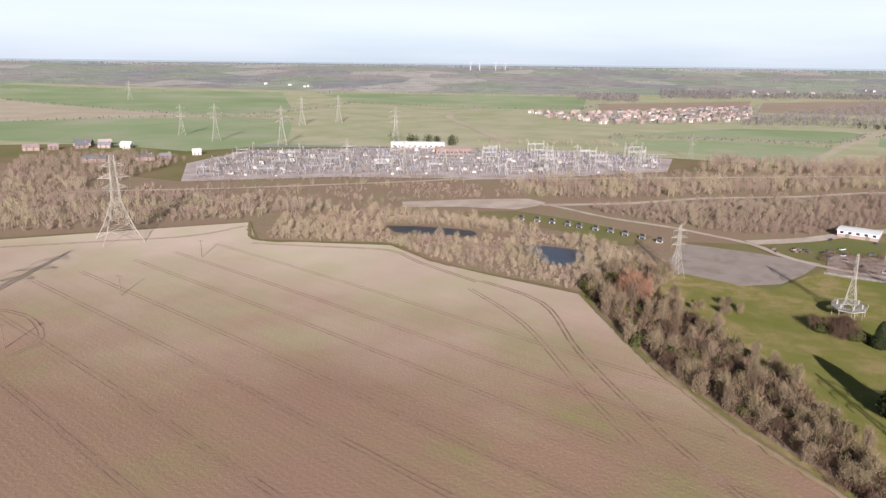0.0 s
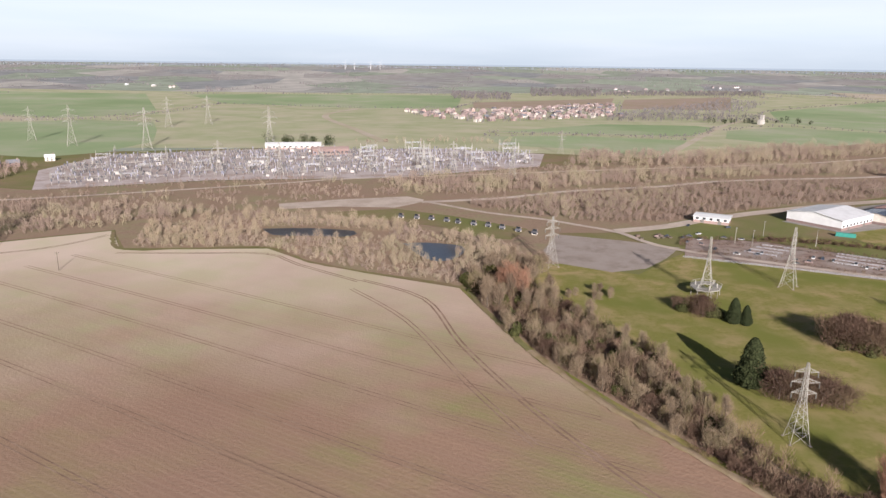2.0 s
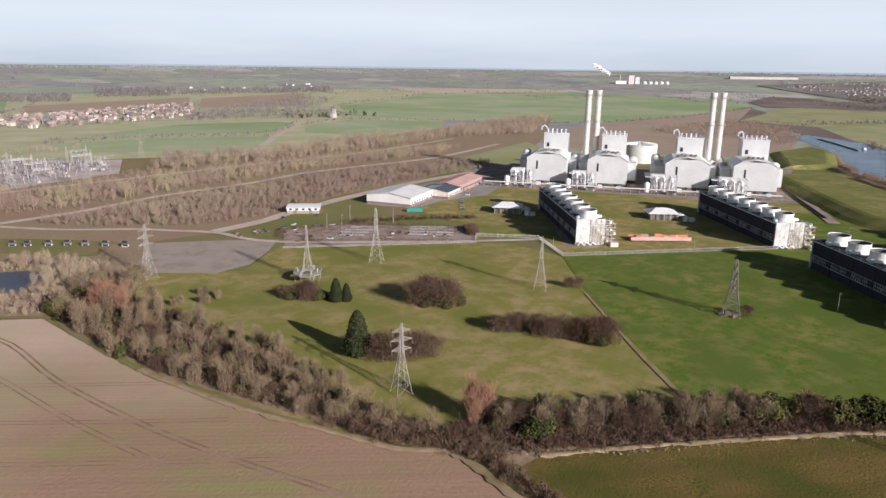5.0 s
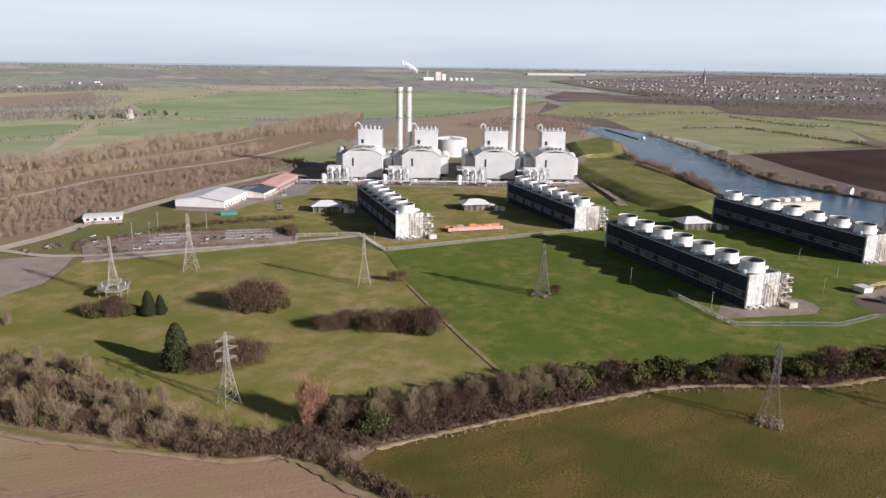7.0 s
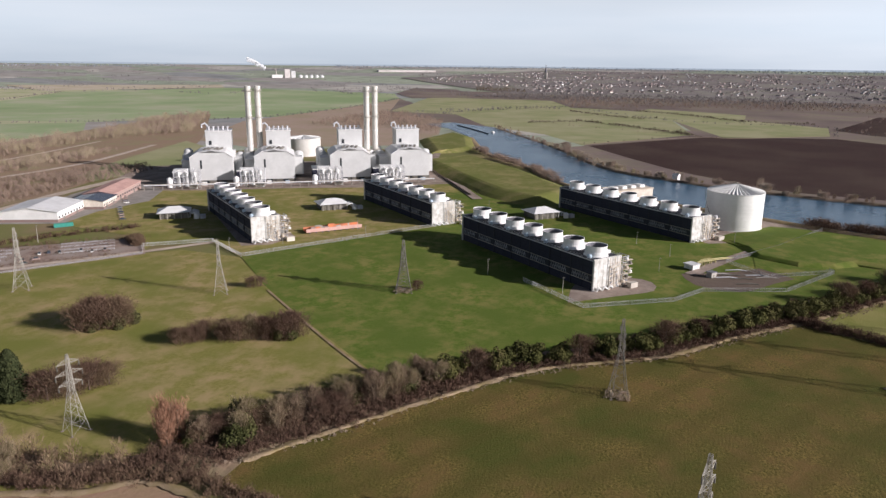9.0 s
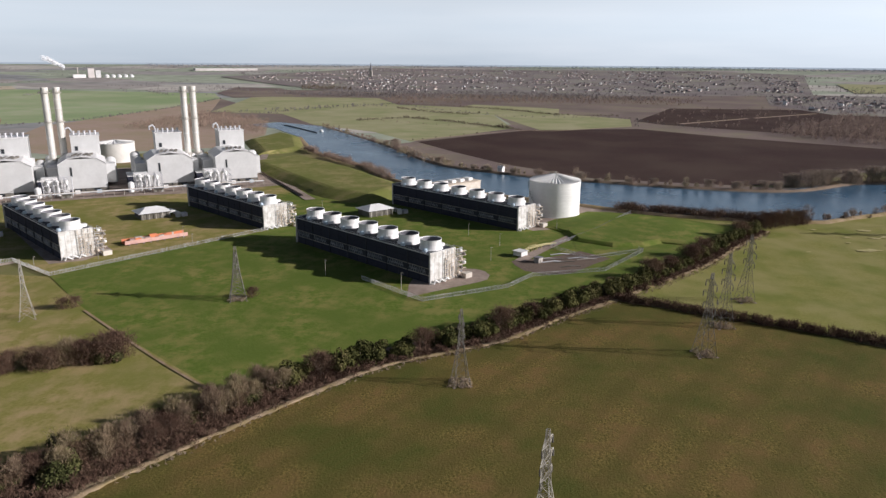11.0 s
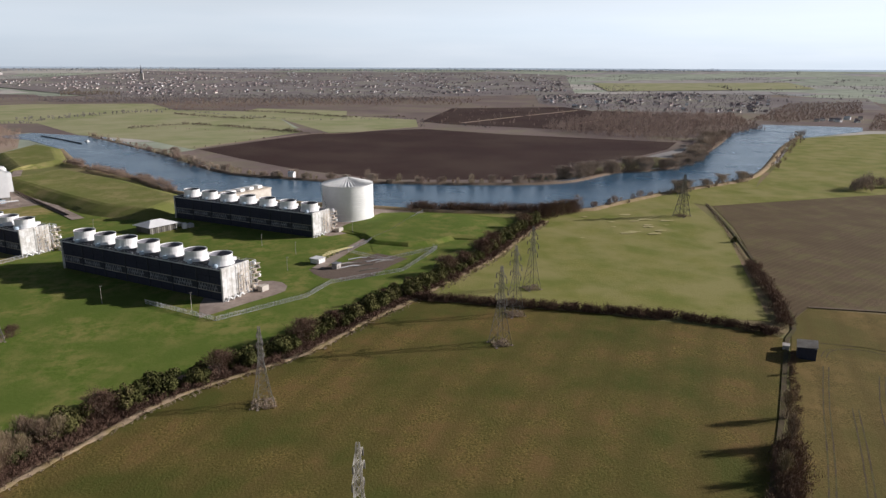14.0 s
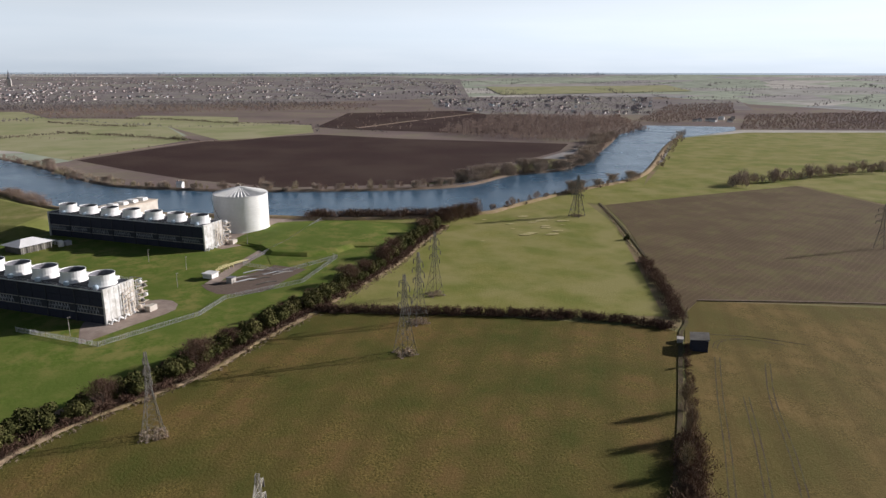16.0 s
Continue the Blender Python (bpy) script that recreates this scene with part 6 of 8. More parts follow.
ob = thing("pipe_rack", on_row(-30, -34), "long steel pipe rack before the boiler houses", "pipework")
g = Geo()
for k in range(34):
    g.beam((k * 8, 0, 0), (k * 8, 0, 5), 0.35).beam((k * 8, 4, 0), (k * 8, 4, 5), 0.35).beam((k * 8, 0, 4.2), (k * 8, 4, 4.2), 0.3)
g.make("frame", "steel", ob)
for k, y in enumerate((0.5, 1.5, 2.5, 3.5)):
    Geo().pipe([(0, y, 4.7), (90, y, 4.7), (180, y, 4.7), (264, y, 4.7)], 0.35 + 0.1 * (k % 2), 6).make("pipe", ["bright_steel", "white_cladding", "steel", "beige_paint"][k], ob, smooth=True)


for s, b in ((60.2, 42), (69.4, 48), (177.6, 42), (187.0, 48)):
    chimney(s, b)


def drum(name, x, y, r, h, rise, mat, label, ribs=0):
    ob = thing(name, pose(x, y, 0), label, "tank")
    Geo().turned(0, 0, [(r + 0.5, 0), (r + 0.5, 0.5), (r, 0.5), (r, h), (r + 0.25, h), (r + 0.25, h + 0.3)], 120, cap=False).make("shell", mat, ob, smooth=False)
    Geo().turned(0, 0, [(r + 0.25, h + 0.3), (r * 0.5, h + 0.3 + rise * 0.55), (0.6, h + 0.3 + rise)], 64).make("roof", "roof_pale", ob, "shallow conical roof", smooth=True)
    for k in range(ribs):
        a_ = 2 * math.pi * k / ribs
        Geo().beam((r * math.cos(a_), r * math.sin(a_), h + 0.5), (0.8 * math.cos(a_), 0.8 * math.sin(a_), h + rise + 0.5), 0.9).make("roof_rib", "tank_white", ob)
    for k in range(1, 9):
        Geo().turned(0, 0, [(r + 0.01, h * k / 9), (r + 0.06, h * k / 9 + 0.05), (r + 0.01, h * k / 9 + 0.15)], 64, cap=False).make("seam_ring", mat, ob)
    Geo().turned(0, 0, [(0.7, h + rise), (0.7, h + rise + 1.4), (0.9, h + rise + 1.6), (0.1, h + rise + 2.2)], 12).make("vent", "steel", ob)
    g, st = Geo(), 40
    for k in range(st):
        a0, a1 = math.pi * (0.84 - 0.32 * k / st), math.pi * (0.84 - 0.32 * (k + 1) / st)
        g.beam(((r + 1.2) * math.cos(a0), (r + 1.2) * math.sin(a0), h * k / st), ((r + 1.2) * math.cos(a1), (r + 1.2) * math.sin(a1), h * (k + 1) / st), 0.28)
        g.beam(((r + 1.6) * math.cos(a0), (r + 1.6) * math.sin(a0), h * k / st + 1.1), ((r + 1.6) * math.cos(a1), (r + 1.6) * math.sin(a1), h * (k + 1) / st + 1.1), 0.15)
        if k % 3 == 0:
            g.beam((r * math.cos(a0), r * math.sin(a0), h * k / st), ((r + 1.6) * math.cos(a0), (r + 1.6) * math.sin(a0), h * k / st + 1.1), 0.12)
    g.make("spiral_stair", "dark_steel", ob)
    return ob


drum("storage_tank", 537, -30, 19.5, 26, 4.5, "tank_white", "large white storage tank with a ribbed conical roof", ribs=44)
drum("fuel_tank", 757, 463, 21, 21, 2.5, "cream_cladding", "cream fuel tank with a shallow roof behind the chimneys", ribs=24)
drum("water_tank", 640, 490, 10, 17, 1.5, "grey_cladding", "grey water tank behind the boiler houses")


def cooling_bank(x, y, length, fans, heading=51.5):
    ob = thing("cooling_tower_bank", frame_at(x, y, heading - 90), "long dark cooling tower bank with white fan cylinders", "cooling tower", "cooling tower banks")
    w, h = 18.0, 16.5
    box("core", 0.6, 0.5, 0, w - 0.6, length - 0.4, h - 0.3, "dark_cladding", ob)
    # the long side: columns, upper cladding panels, a band of louvres, lower open bay
    bays = fans
    for k in range(bays + 1):
        yy = length * k / bays
        box("column", -0.25, yy - 0.3, 0, 0.6, yy + 0.3, h, "louvre", ob)
        box("column", w - 0.6, yy - 0.3, 0, w + 0.25, yy + 0.3, h, "louvre", ob)
    for k in range(bays):
        y0, y1 = length * k / bays + 0.3, length * (k + 1) / bays - 0.3
        ym = (y0 + y1) / 2
        for q0, q1 in ((y0, ym - 0.15), (ym + 0.15, y1)):
            box("side_panel", 0.2, q0, 12.4, 0.6, q1, h - 0.6, "dark_cladding", ob)
            box("side_panel", 0.25, q0, 8.6, 0.6, q1, 12.1, "dark_cladding", ob)
            box("side_panel", 0.35, q0, 0.2, 0.6, q1, 4.4, "dark_cladding", ob)
        box("louvre_back", 0.3, y0, 4.7, 0.6, y1, 8.2, "louvre", ob)
        for z in (4.5, 8.25):
            box("louvre_slat", -0.05, y0, z, 0.3, y1, z + 0.3, "steel", ob)
        # white lattice in the louvre band, leaving a dark stretch in each bay
        n, a0 = 7, y0 + (y1 - y0) * 0.2
        s_ = (y1 - a0 - 0.6) / n
        g = Geo()
        for q in range(n):
            ya = a0 + q * s_
            g.beam((0.02, ya, 4.9), (0.02, ya + s_ * 0.5, 8.1), 0.26).beam((0.02, ya + s_, 4.9), (0.02, ya + s_ * 0.5, 8.1), 0.26)
            g.beam((0.1, ya, 6.5), (0.1, ya + s_, 6.5), 0.3)
        g.make("lattice", "lattice_grey", ob, "pale lattice panel")
        box("side_panel", w - 0.6, y0, 8.8, w - 0.2, y1, h - 0.6, "dark_cladding", ob)
    box("roof_deck", -0.6, -0.3, h - 0.3, w + 0.6, length + 0.3, h + 0.2, "louvre", ob)
    # white end walls, with panels
    for y0, y1 in ((-0.35, 0.5), (length - 0.4, length + 0.4)):
        box("end_wall", -0.5, y0, 0, w + 0.5, y1, h + 0.8, "end_white", ob, "weathered white end wall")
    for k in range(6):
        box("end_panel", -0.4 + k * 3.15, -0.5, 1.0, 2.6 + k * 3.15, -0.35, h + 0.6 - 0.7 * (k % 2), "end_white", ob)
    g = Geo()
    for k in range(6):
        z = 2.4 + 2.4 * k
        g.beam((9.5, -1.6, z), (w + 1, -1.6, z), 0.22).beam((9.5, -1.6, z + 1.1), (w + 1, -1.6, z + 1.1), 0.1)
        g.beam((9.5, -1.6, z - 2.4), (w - 2, -1.6, z) if k % 2 else (w - 1, -0.6, z), 0.3)
    for x in (9.5, 13, 16.5):
        g.beam((x, -1.6, 0), (x, -1.6, 17.6), 0.26).beam((x, -0.5, 15), (x, -1.6, 17.6), 0.16)
    tagged(g.make("end_stair", "beige_paint", ob), kind="stuff")
    for k in range(4):
        Geo().pipe([(10.5 + 2 * k, -0.8, 13 - 2 * k), (10.7 + 2 * k, -1.3, 11 - 2 * k), (10.7 + 2 * k, -1.3, 3), (11.6 + 2 * k, -2.2, 1.2)], 0.26, 6).make("drain_pipe", ["lattice_grey", "beige_paint"][k % 2], ob, smooth=True)
    # fan cylinders
    for k in range(fans):
        cy = length * (k + 0.5) / fans
        c = Geo().turned(w * 0.5, cy, [(6.5, h + 0.2), (6.0, h + 1.0), (5.6, h + 2.6), (5.7, h + 5.2), (5.9, h + 5.6), (5.6, h + 5.6), (5.5, h + 5.2)], 28, cap=False).make("fan_cylinder", "white_cladding", ob, "white flared fan cylinder", smooth=False)
        Geo().turned(w * 0.5, cy, [(5.5, h + 5.25), (5.3, h + 2.6), (5.35, h + 0.4), (0.5, h + 0.38)], 28).make("fan_well", "slate", c)
        Geo().turned(w * 0.5, cy, [(0.8, h + 1.4), (0.9, h + 2.2), (0.3, h + 2.5)], 10).make("hub", "steel", c)
        for j in range(6):
            a_ = j * math.pi / 3 + 0.2 * k
            Geo().beam((w * 0.5, cy, h + 2.0), (w * 0.5 + 4.9 * math.cos(a_), cy + 4.9 * math.sin(a_), h + 2.1), 0.5).make("fan_blade", "steel", c)
        Geo().turned(1.6, cy - 3.2, [(1.3, h + 0.2), (1.3, h + 1.3), (0.9, h + 1.9), (0.2, h + 2.1)], 12).make("motor_hood", "pale_blue", ob)
        Geo().prism([(11.5, cy - 1.6), (w, cy - 1.6), (w, cy + 1.6), (11.5, cy + 1.6)], h + 0.2, h + 1.8).make("duct_cover", "white_cladding", ob)
    for side in (-0.75, w + 0.6):
        box("edge_beam", side, -0.3, h - 0.3, side + 0.15, length + 0.3, h + 0.25, "bright_steel", ob)
    # roof rail
    g = Geo()
    for side in (-0.4, w + 0.4):
        n = int(length / 3)
        for k in range(n + 1):
            g.beam((side, length * k / n, h + 0.2), (side, length * k / n, h + 1.3), 0.1)
        for z in (0.75, 1.3):
            g.beam((side, 0, h + z), (side, length, h + z), 0.1)
    g.make("guard_rail", "bright_steel", ob)
    # stair and riser pipes at the near end
    g = Geo()
    for k in range(5):
        z = 3.3 * k
        g.beam((w + 1, -1, z), (w + 1, 5, z + 3.3) if k % 2 == 0 else (w + 1, -7 + 6, z + 3.3), 0.35)
        for xx in (w + 1, w + 5):
            for yy in (-1, 6):
                g.beam((xx, yy, z), (xx, yy, z + 3.3), 0.3)
        g.beam((w + 1, -1, z + 3.3), (w + 5, -1, z + 3.3), 0.3).beam((w + 5, -1, z + 3.3), (w + 5, 6, z + 3.3), 0.3)
        g.beam((w + 1, -1, z), (w + 5, -1, z + 3.3), 0.22).beam((w + 5, 6, z), (w + 5, -1, z + 3.3), 0.22)
    g.make("stair_tower", "bright_steel", ob)
    for k in range(4):
        yy = 1.5 + k * 3.2
        Geo().pipe([(w + 0.4, yy, 11 - k), (w + 2.2, yy, 11 - k), (w + 3.0, yy, 9.5 - k), (w + 3.0, yy, 2), (w + 4.5, yy - 1, 0.8)], 0.65).make("riser_pipe", "beige_paint" if k % 2 else "white_cladding", ob, smooth=True)
    for k in range(6):
        z = 2.5 + 2.4 * k
        Geo().pipe([(w + 0.5, 8 + (k % 3) * 2, z), (w + 3.5, 7 + (k % 3), z + 0.6), (w + 6.5, 4, z - 0.6), (w + 6.5, 1 - k % 2, z - 1.5)], 0.4, 6).make("branch_pipe", "beige_paint", ob, smooth=True)
        box("walkway", w + 1, -2.4, z, w + 7, -0.8, z + 0.18, "beige_paint", ob)
        Geo().turned(w + 1.5 + (k * 2.3) % 5, -1.6, [(0.9, z + 0.2), (1.0, z + 1.2), (0.4, z + 1.7)], 10).make("valve_body", ["beige_paint", "dark_steel", "white_cladding"][k % 3], ob)
    box("switch_cabin", w + 3, -6, 0, w + 8, -3, 3, "render_wall", ob)
    for k in range(3):
        Geo().pipe([(1 + k * 4.0, -1.6, 0.4), (2 + k * 4.0, -2.2, 2.6), (4 + k * 4.0, -1.8, 1.2), (5 + k * 4.0, -0.6, 0.5)], 0.5).make("valve_pipe", "white_cladding", ob, smooth=True)
    return ob


cooling_bank(344, 41.3, 124, 7)
cooling_bank(472, -3, 132, 7)
cooling_bank(450, 171, 114, 7)
cooling_bank(359.5, 259, 116, 7)


def pump_house(x, y, heading, w=22, d=14):
    ob = thing("pump_house", frame_at(x, y, heading), "low white pump house with a pitched metal roof", "shed", "pump houses")
    box("wall", 0, 0, 0, w, d, 5, "dark_steel", ob)
    Geo().add([(-2, -2, 4.9), (w + 2, -2, 4.9), (w + 2, d + 2, 4.9), (-2, d + 2, 4.9), (w * 0.3, d / 2, 8.2), (w * 0.7, d / 2, 8.2)],
              [(0, 1, 5, 4), (2, 3, 4, 5), (0, 4, 3), (1, 2, 5)]).make("roof", "white_cladding", ob, "white metal roof")
    for k in range(4):
        box("door", 2 + k * 5, -0.12, 0, 5 + k * 5, 0, 3.6, "dark_steel", ob)
    for k in range(4):
        Geo().pipe([(w + 1, 2 + 3 * k, 0), (w + 1, 2 + 3 * k, 3), (w + 4, 2 + 3 * k, 4), (w + 7, 2 + 3 * k, 3), (w + 7, 2 + 3 * k, 0)], 0.7).make("pipe", "white_cladding", ob, smooth=True)
    for k in range(5):
        box("roof_post", 0.5 + k * (w - 1) / 4, -1.8, 0, 0.9 + k * (w - 1) / 4, -1.4, 4.9, "steel", ob)
    Geo().turned(w + 5.5, -3, [(1.9, 0), (1.9, 3.6), (1.0, 4.3), (0.2, 4.5)], 14).make("tank_drum", "white_cladding", ob)
    box("tank_box", w + 8, -5, 0, w + 12, -1, 3, "bright_steel", ob)
    return ob


pump_house(392, 362, -51, 20, 16)
pump_house(466, 270, -45, 20, 16)
pump_house(500, 108, -45, 20, 16)
# two-storey control annex behind the far bank
ob = thing("control_building", frame_at(575, 60, -40), "low white flat-roofed service building", "building")
box("wall", 0, 0, 0, 44, 20, 12, "render_wall", ob)
box("roof", -0.5, -0.5, 12, 44.5, 20.5, 12.8, "beige_paint", ob, "beige flat roof")
for k in range(4):
    box("roof_unit", 4 + k * 10, 5, 12.8, 9 + k * 10, 12, 15, "white_cladding", ob)


# ---------------------------------------------------------------- offices, workshops and depot
def long_shed(x, y, heading, w, d, eave, rise, wall, roof, label, windows=8, low="brick"):
    ob = thing("workshop", frame_at(x, y, heading), label, "building")
    box("lower_wall", 0, 0, 0, w, d, 2.2, low, ob)
    box("upper_wall", -0.1, -0.1, 2.2, w + 0.1, d + 0.1, eave, wall, ob)
    Geo().add([(0, -0.1, eave), (0, d + 0.1, eave), (0, d / 2, eave + rise - 0.1)], [(0, 2, 1)]).make("gable", wall, ob)
    Geo().add([(w, -0.1, eave), (w, d + 0.1, eave), (w, d / 2, eave + rise - 0.1)], [(0, 1, 2)]).make("gable", wall, ob)
    for a_, b_ in ((-0.8, d / 2), (d + 0.8, d / 2)):
        Geo().add([(-0.8, a_, eave - 0.1), (w + 0.8, a_, eave - 0.1), (w + 0.8, b_, eave + rise), (-0.8, b_, eave + rise),
                   (-0.8, a_, eave + 0.2), (w + 0.8, a_, eave + 0.2), (w + 0.8, b_, eave + rise + 0.3), (-0.8, b_, eave + rise + 0.3)],
                  [(0, 1, 2, 3), (4, 5, 6, 7), (0, 1, 5, 4), (0, 3, 7, 4), (1, 2, 6, 5), (3, 2, 6, 7)]).make("roof", roof, ob)
    for k in range(windows):
        x0 = w * (k + 0.3) / windows
        p = box("window", x0, -0.18, 2.6, x0 + w / windows * 0.45, -0.1, min(eave - 0.4, 4.2), "glass_dark", ob)
    for k in range(2):
        box("door", w * (0.2 + 0.5 * k), -0.16, 0, w * (0.2 + 0.5 * k) + 2.4, 0, 2.6, "dark_steel", ob)
    return ob


long_shed(357, 421, 25, 44, 40, 7.5, 3.0, "white_cladding", "roof_pale", "white clad workshop with a brick base and pale roof", 9)
long_shed(404, 427, 25, 28, 26, 6.5, 2.0, "render_wall", "solar", "white office with a dark solar roof", 8)
long_shed(429, 441, 25, 64, 24, 7.0, 2.4, "brick", "pink_roof", "red brick block with a pinkish roof", 12)
long_shed(268, 462, -38, 24, 16, 4.5, 0.6, "white_cladding", "white_cladding", "small white flat-topped depot hut", 5)
ob = thing("container", frame_at(343, 409, -38), "green steel shipping container", "container")
box("body", 0, 0, 0.15, 12, 2.6, 2.75, "green_paint", ob)
for k in range(12):
    box("rib", 0.3 + k, -0.08, 0.3, 0.7 + k, 0, 2.6, "green_paint", ob)
ob = thing("trailer", frame_at(395, 241, -42), "long orange flatbed with rusty scrap load beside the cooling towers", "trailer")
box("bed", 0, 0, 1.0, 40, 7, 1.5, "orange_paint", ob)
box("side_board", 0, -0.15, 1.0, 40, 0, 3.4, "pink_roof", ob)
box("side_board", 0, 7, 1.0, 40, 7.15, 3.4, "orange_paint", ob)
for k in range(9):
    Geo().turned(2.5 + k * 4.4, -0.05, [(0.5, 0.0), (0.5, 1.0)], 10).make("support", "dark_steel", ob)
for k in range(14):
    x, y, s = rnd.uniform(2, 34), rnd.uniform(0.5, 4), rnd.uniform(1.5, 3.2)
    Geo().prism([(x, y), (x + s * 1.6, y + 0.4), (x + s * 1.4, y + s * 0.8), (x + 0.2, y + s * 0.7)], 1.5, 1.6 + s).make("load", rnd.choice(["orange_paint", "brick", "steel"]), ob)


# ---------------------------------------------------------------- pylons
def pylon(height, foot, arms, mat="steel", bars=0.32, neck=0.55, slim=0.27):
    """Lattice tower; arms: (height share, half length)."""
    ob = thing("pylon", pose(0, 0, 0), "grey galvanised lattice power pylon with three pairs of arms", "pylon", "pylons")
    waist_z, waist, top = height * neck, foot * slim, foot * 0.1

    def half(z):
        if z < waist_z:
            return foot / 2 + (waist / 2 - foot / 2) * (z / waist_z) ** (0.9 if slim > 0.2 else 0.75)
        return waist / 2 + (top / 2 - waist / 2) * (z - waist_z) / (height - waist_z)

    corners = [(-1, -1), (1, -1), (1, 1), (-1, 1)]
    zs = [height * f for f in (0, 0.16, 0.29, 0.39, 0.47, 0.55, 0.62, 0.69, 0.76, 0.83, 0.9, 1.0)]
    for cx, cy in corners:
        leg = Geo().pipe([(cx * half(z), cy * half(z), z - 0.3 * (z == 0)) for z in zs], bars * 0.62, 4).make("leg", mat, ob)
        box("footing", cx * half(0) - 0.45, cy * half(0) - 0.45, -0.3, cx * half(0) + 0.45, cy * half(0) + 0.45, 0.3, "yard", leg)
    for side in range(4):
        g = Geo()
        (ax, ay), (bx, by) = corners[side], corners[(side + 1) % 4]
        for z0, z1 in zip(zs, zs[1:]):
            h0, h1 = half(z0), half(z1)
            g.beam((ax * h0, ay * h0, z0), (bx * h1, by * h1, z1), bars * 0.6)
            g.beam((bx * h0, by * h0, z0), (ax * h1, ay * h1, z1), bars * 0.6)
            g.beam((ax * h1, ay * h1, z1), (bx * h1, by * h1, z1), bars * 0.55)
        g.make("lattice", mat, ob)
    for share, reach in arms:
        z = height * share
        for s in (-1, 1):
            g, h0, h1 = Geo(), half(z), half(z + height * 0.05)
            tip = (s * reach, 0, z + 0.2)
            for y in (-1, 1):
                g.beam((s * h0, y * h0, z), tip, bars * 0.75)
                g.beam((s * h1, y * h1, z + height * 0.055), tip, bars * 0.7)
                for k in range(1, 4):
                    f = k / 4
                    g.beam((s * (h0 + (reach - h0) * f), y * h0 * (1 - f), z), (s * (h1 + (reach - h1) * (f - 0.2)), y * h1 * (1.2 - f), z + height * 0.055 * (1.2 - f)), bars * 0.45)
            arm = g.make("cross_arm", mat, ob)
            Geo().turned(s * (reach - 0.15), 0, [(0.08, z - height * 0.065), (0.2, z - height * 0.06), (0.2, z - 0.3), (0.08, z)], 8).make("insulator", "dark_steel", arm)
    return ob


NORMAL = pylon(27, 6.2, [(0.62, 3.9), (0.755, 4.4), (0.885, 3.6)], "steel", 0.16)
DULL = pylon(30, 6.5, [(0.60, 4.2), (0.74, 4.8), (0.875, 3.8)], "dark_steel", 0.15)
HEAVY = pylon(30, 9.0, [(0.52, 5.0), (0.68, 5.6), (0.84, 4.4)], "dark_steel", 0.34, 0.5, 0.42)
GRAND = pylon(52, 12.0, [(0.60, 8.5), (0.73, 11.0), (0.87, 8.0)], "steel", 0.26)
WIDE = pylon(53, 24.0, [(0.62, 7.5), (0.74, 9.0), (0.87, 7.0)], "steel", 0.32, 0.48, 0.2)
for kind, x, y, h, turn in (
        (NORMAL, 127, 364, 29, 10), (NORMAL, 188, 305, 30, 50), (NORMAL, 238, 311, 32, 40), (NORMAL, 270.5, 215, 28, 35), (NORMAL, 142, 171, 26, -15),
        (HEAVY, 308, 131.5, 27, 25), (DULL, 229.5, 15, 29, 20), (DULL, 268.5, -80, 34.5, 15), (DULL, 302, -96, 34, 15), (DULL, 339, -116, 34, 15),
        (HEAVY, 496, -288, 33, 30), (DULL, 339, -426, 30, 30), (NORMAL, 145, -12.8, 31, -20), (NORMAL, 102, 696, 35, 0), (NORMAL, 135, 709, 33, 0), (NORMAL, 187, 669, 33, 0),
        (WIDE, -204, 427, 54, 35), (GRAND, -219, 258, 52, 20), (GRAND, -319, 982, 52, 20), (GRAND, -217, 939, 52, 20), (GRAND, -392, 1050, 46, 20), (GRAND, -250, 1241, 50, 20), (GRAND, -194, 1296, 50, 20), (GRAND, -66, 955, 52, 20),
        (GRAND, -840, 1900, 50, 20), (GRAND, 300, 850, 30, 0), (NORMAL, -40, 700, 34, 0), (NORMAL, -100, 720, 34, 0)):
    base_h = {NORMAL: 27, DULL: 30, HEAVY: 30, GRAND: 52, WIDE: 53}[kind]
    s = h / base_h
    copy_thing(kind, pose(x, y, land(x, y), 0, 0, turn) @ Matrix.Diagonal((s, s, s, 1)))
for kind in (NORMAL, DULL, HEAVY, GRAND, WIDE):
    for o in [*kind.children_recursive, kind]:
        bpy.data.objects.remove(o)
# brush and stones heaped round the pylon feet in the crop
for x, y in ((229.5, 15), (268.5, -80), (302, -96), (339, -116), (496, -288), (308, 131.5)):
    brush([(x + rnd.uniform(-4, 4), y + rnd.uniform(-4, 4)) for k in range(110)], 1.6, 12, 0.16, "far_twigs", "pylon_scrub", "pale dry weeds round the pylon feet", "weeds")


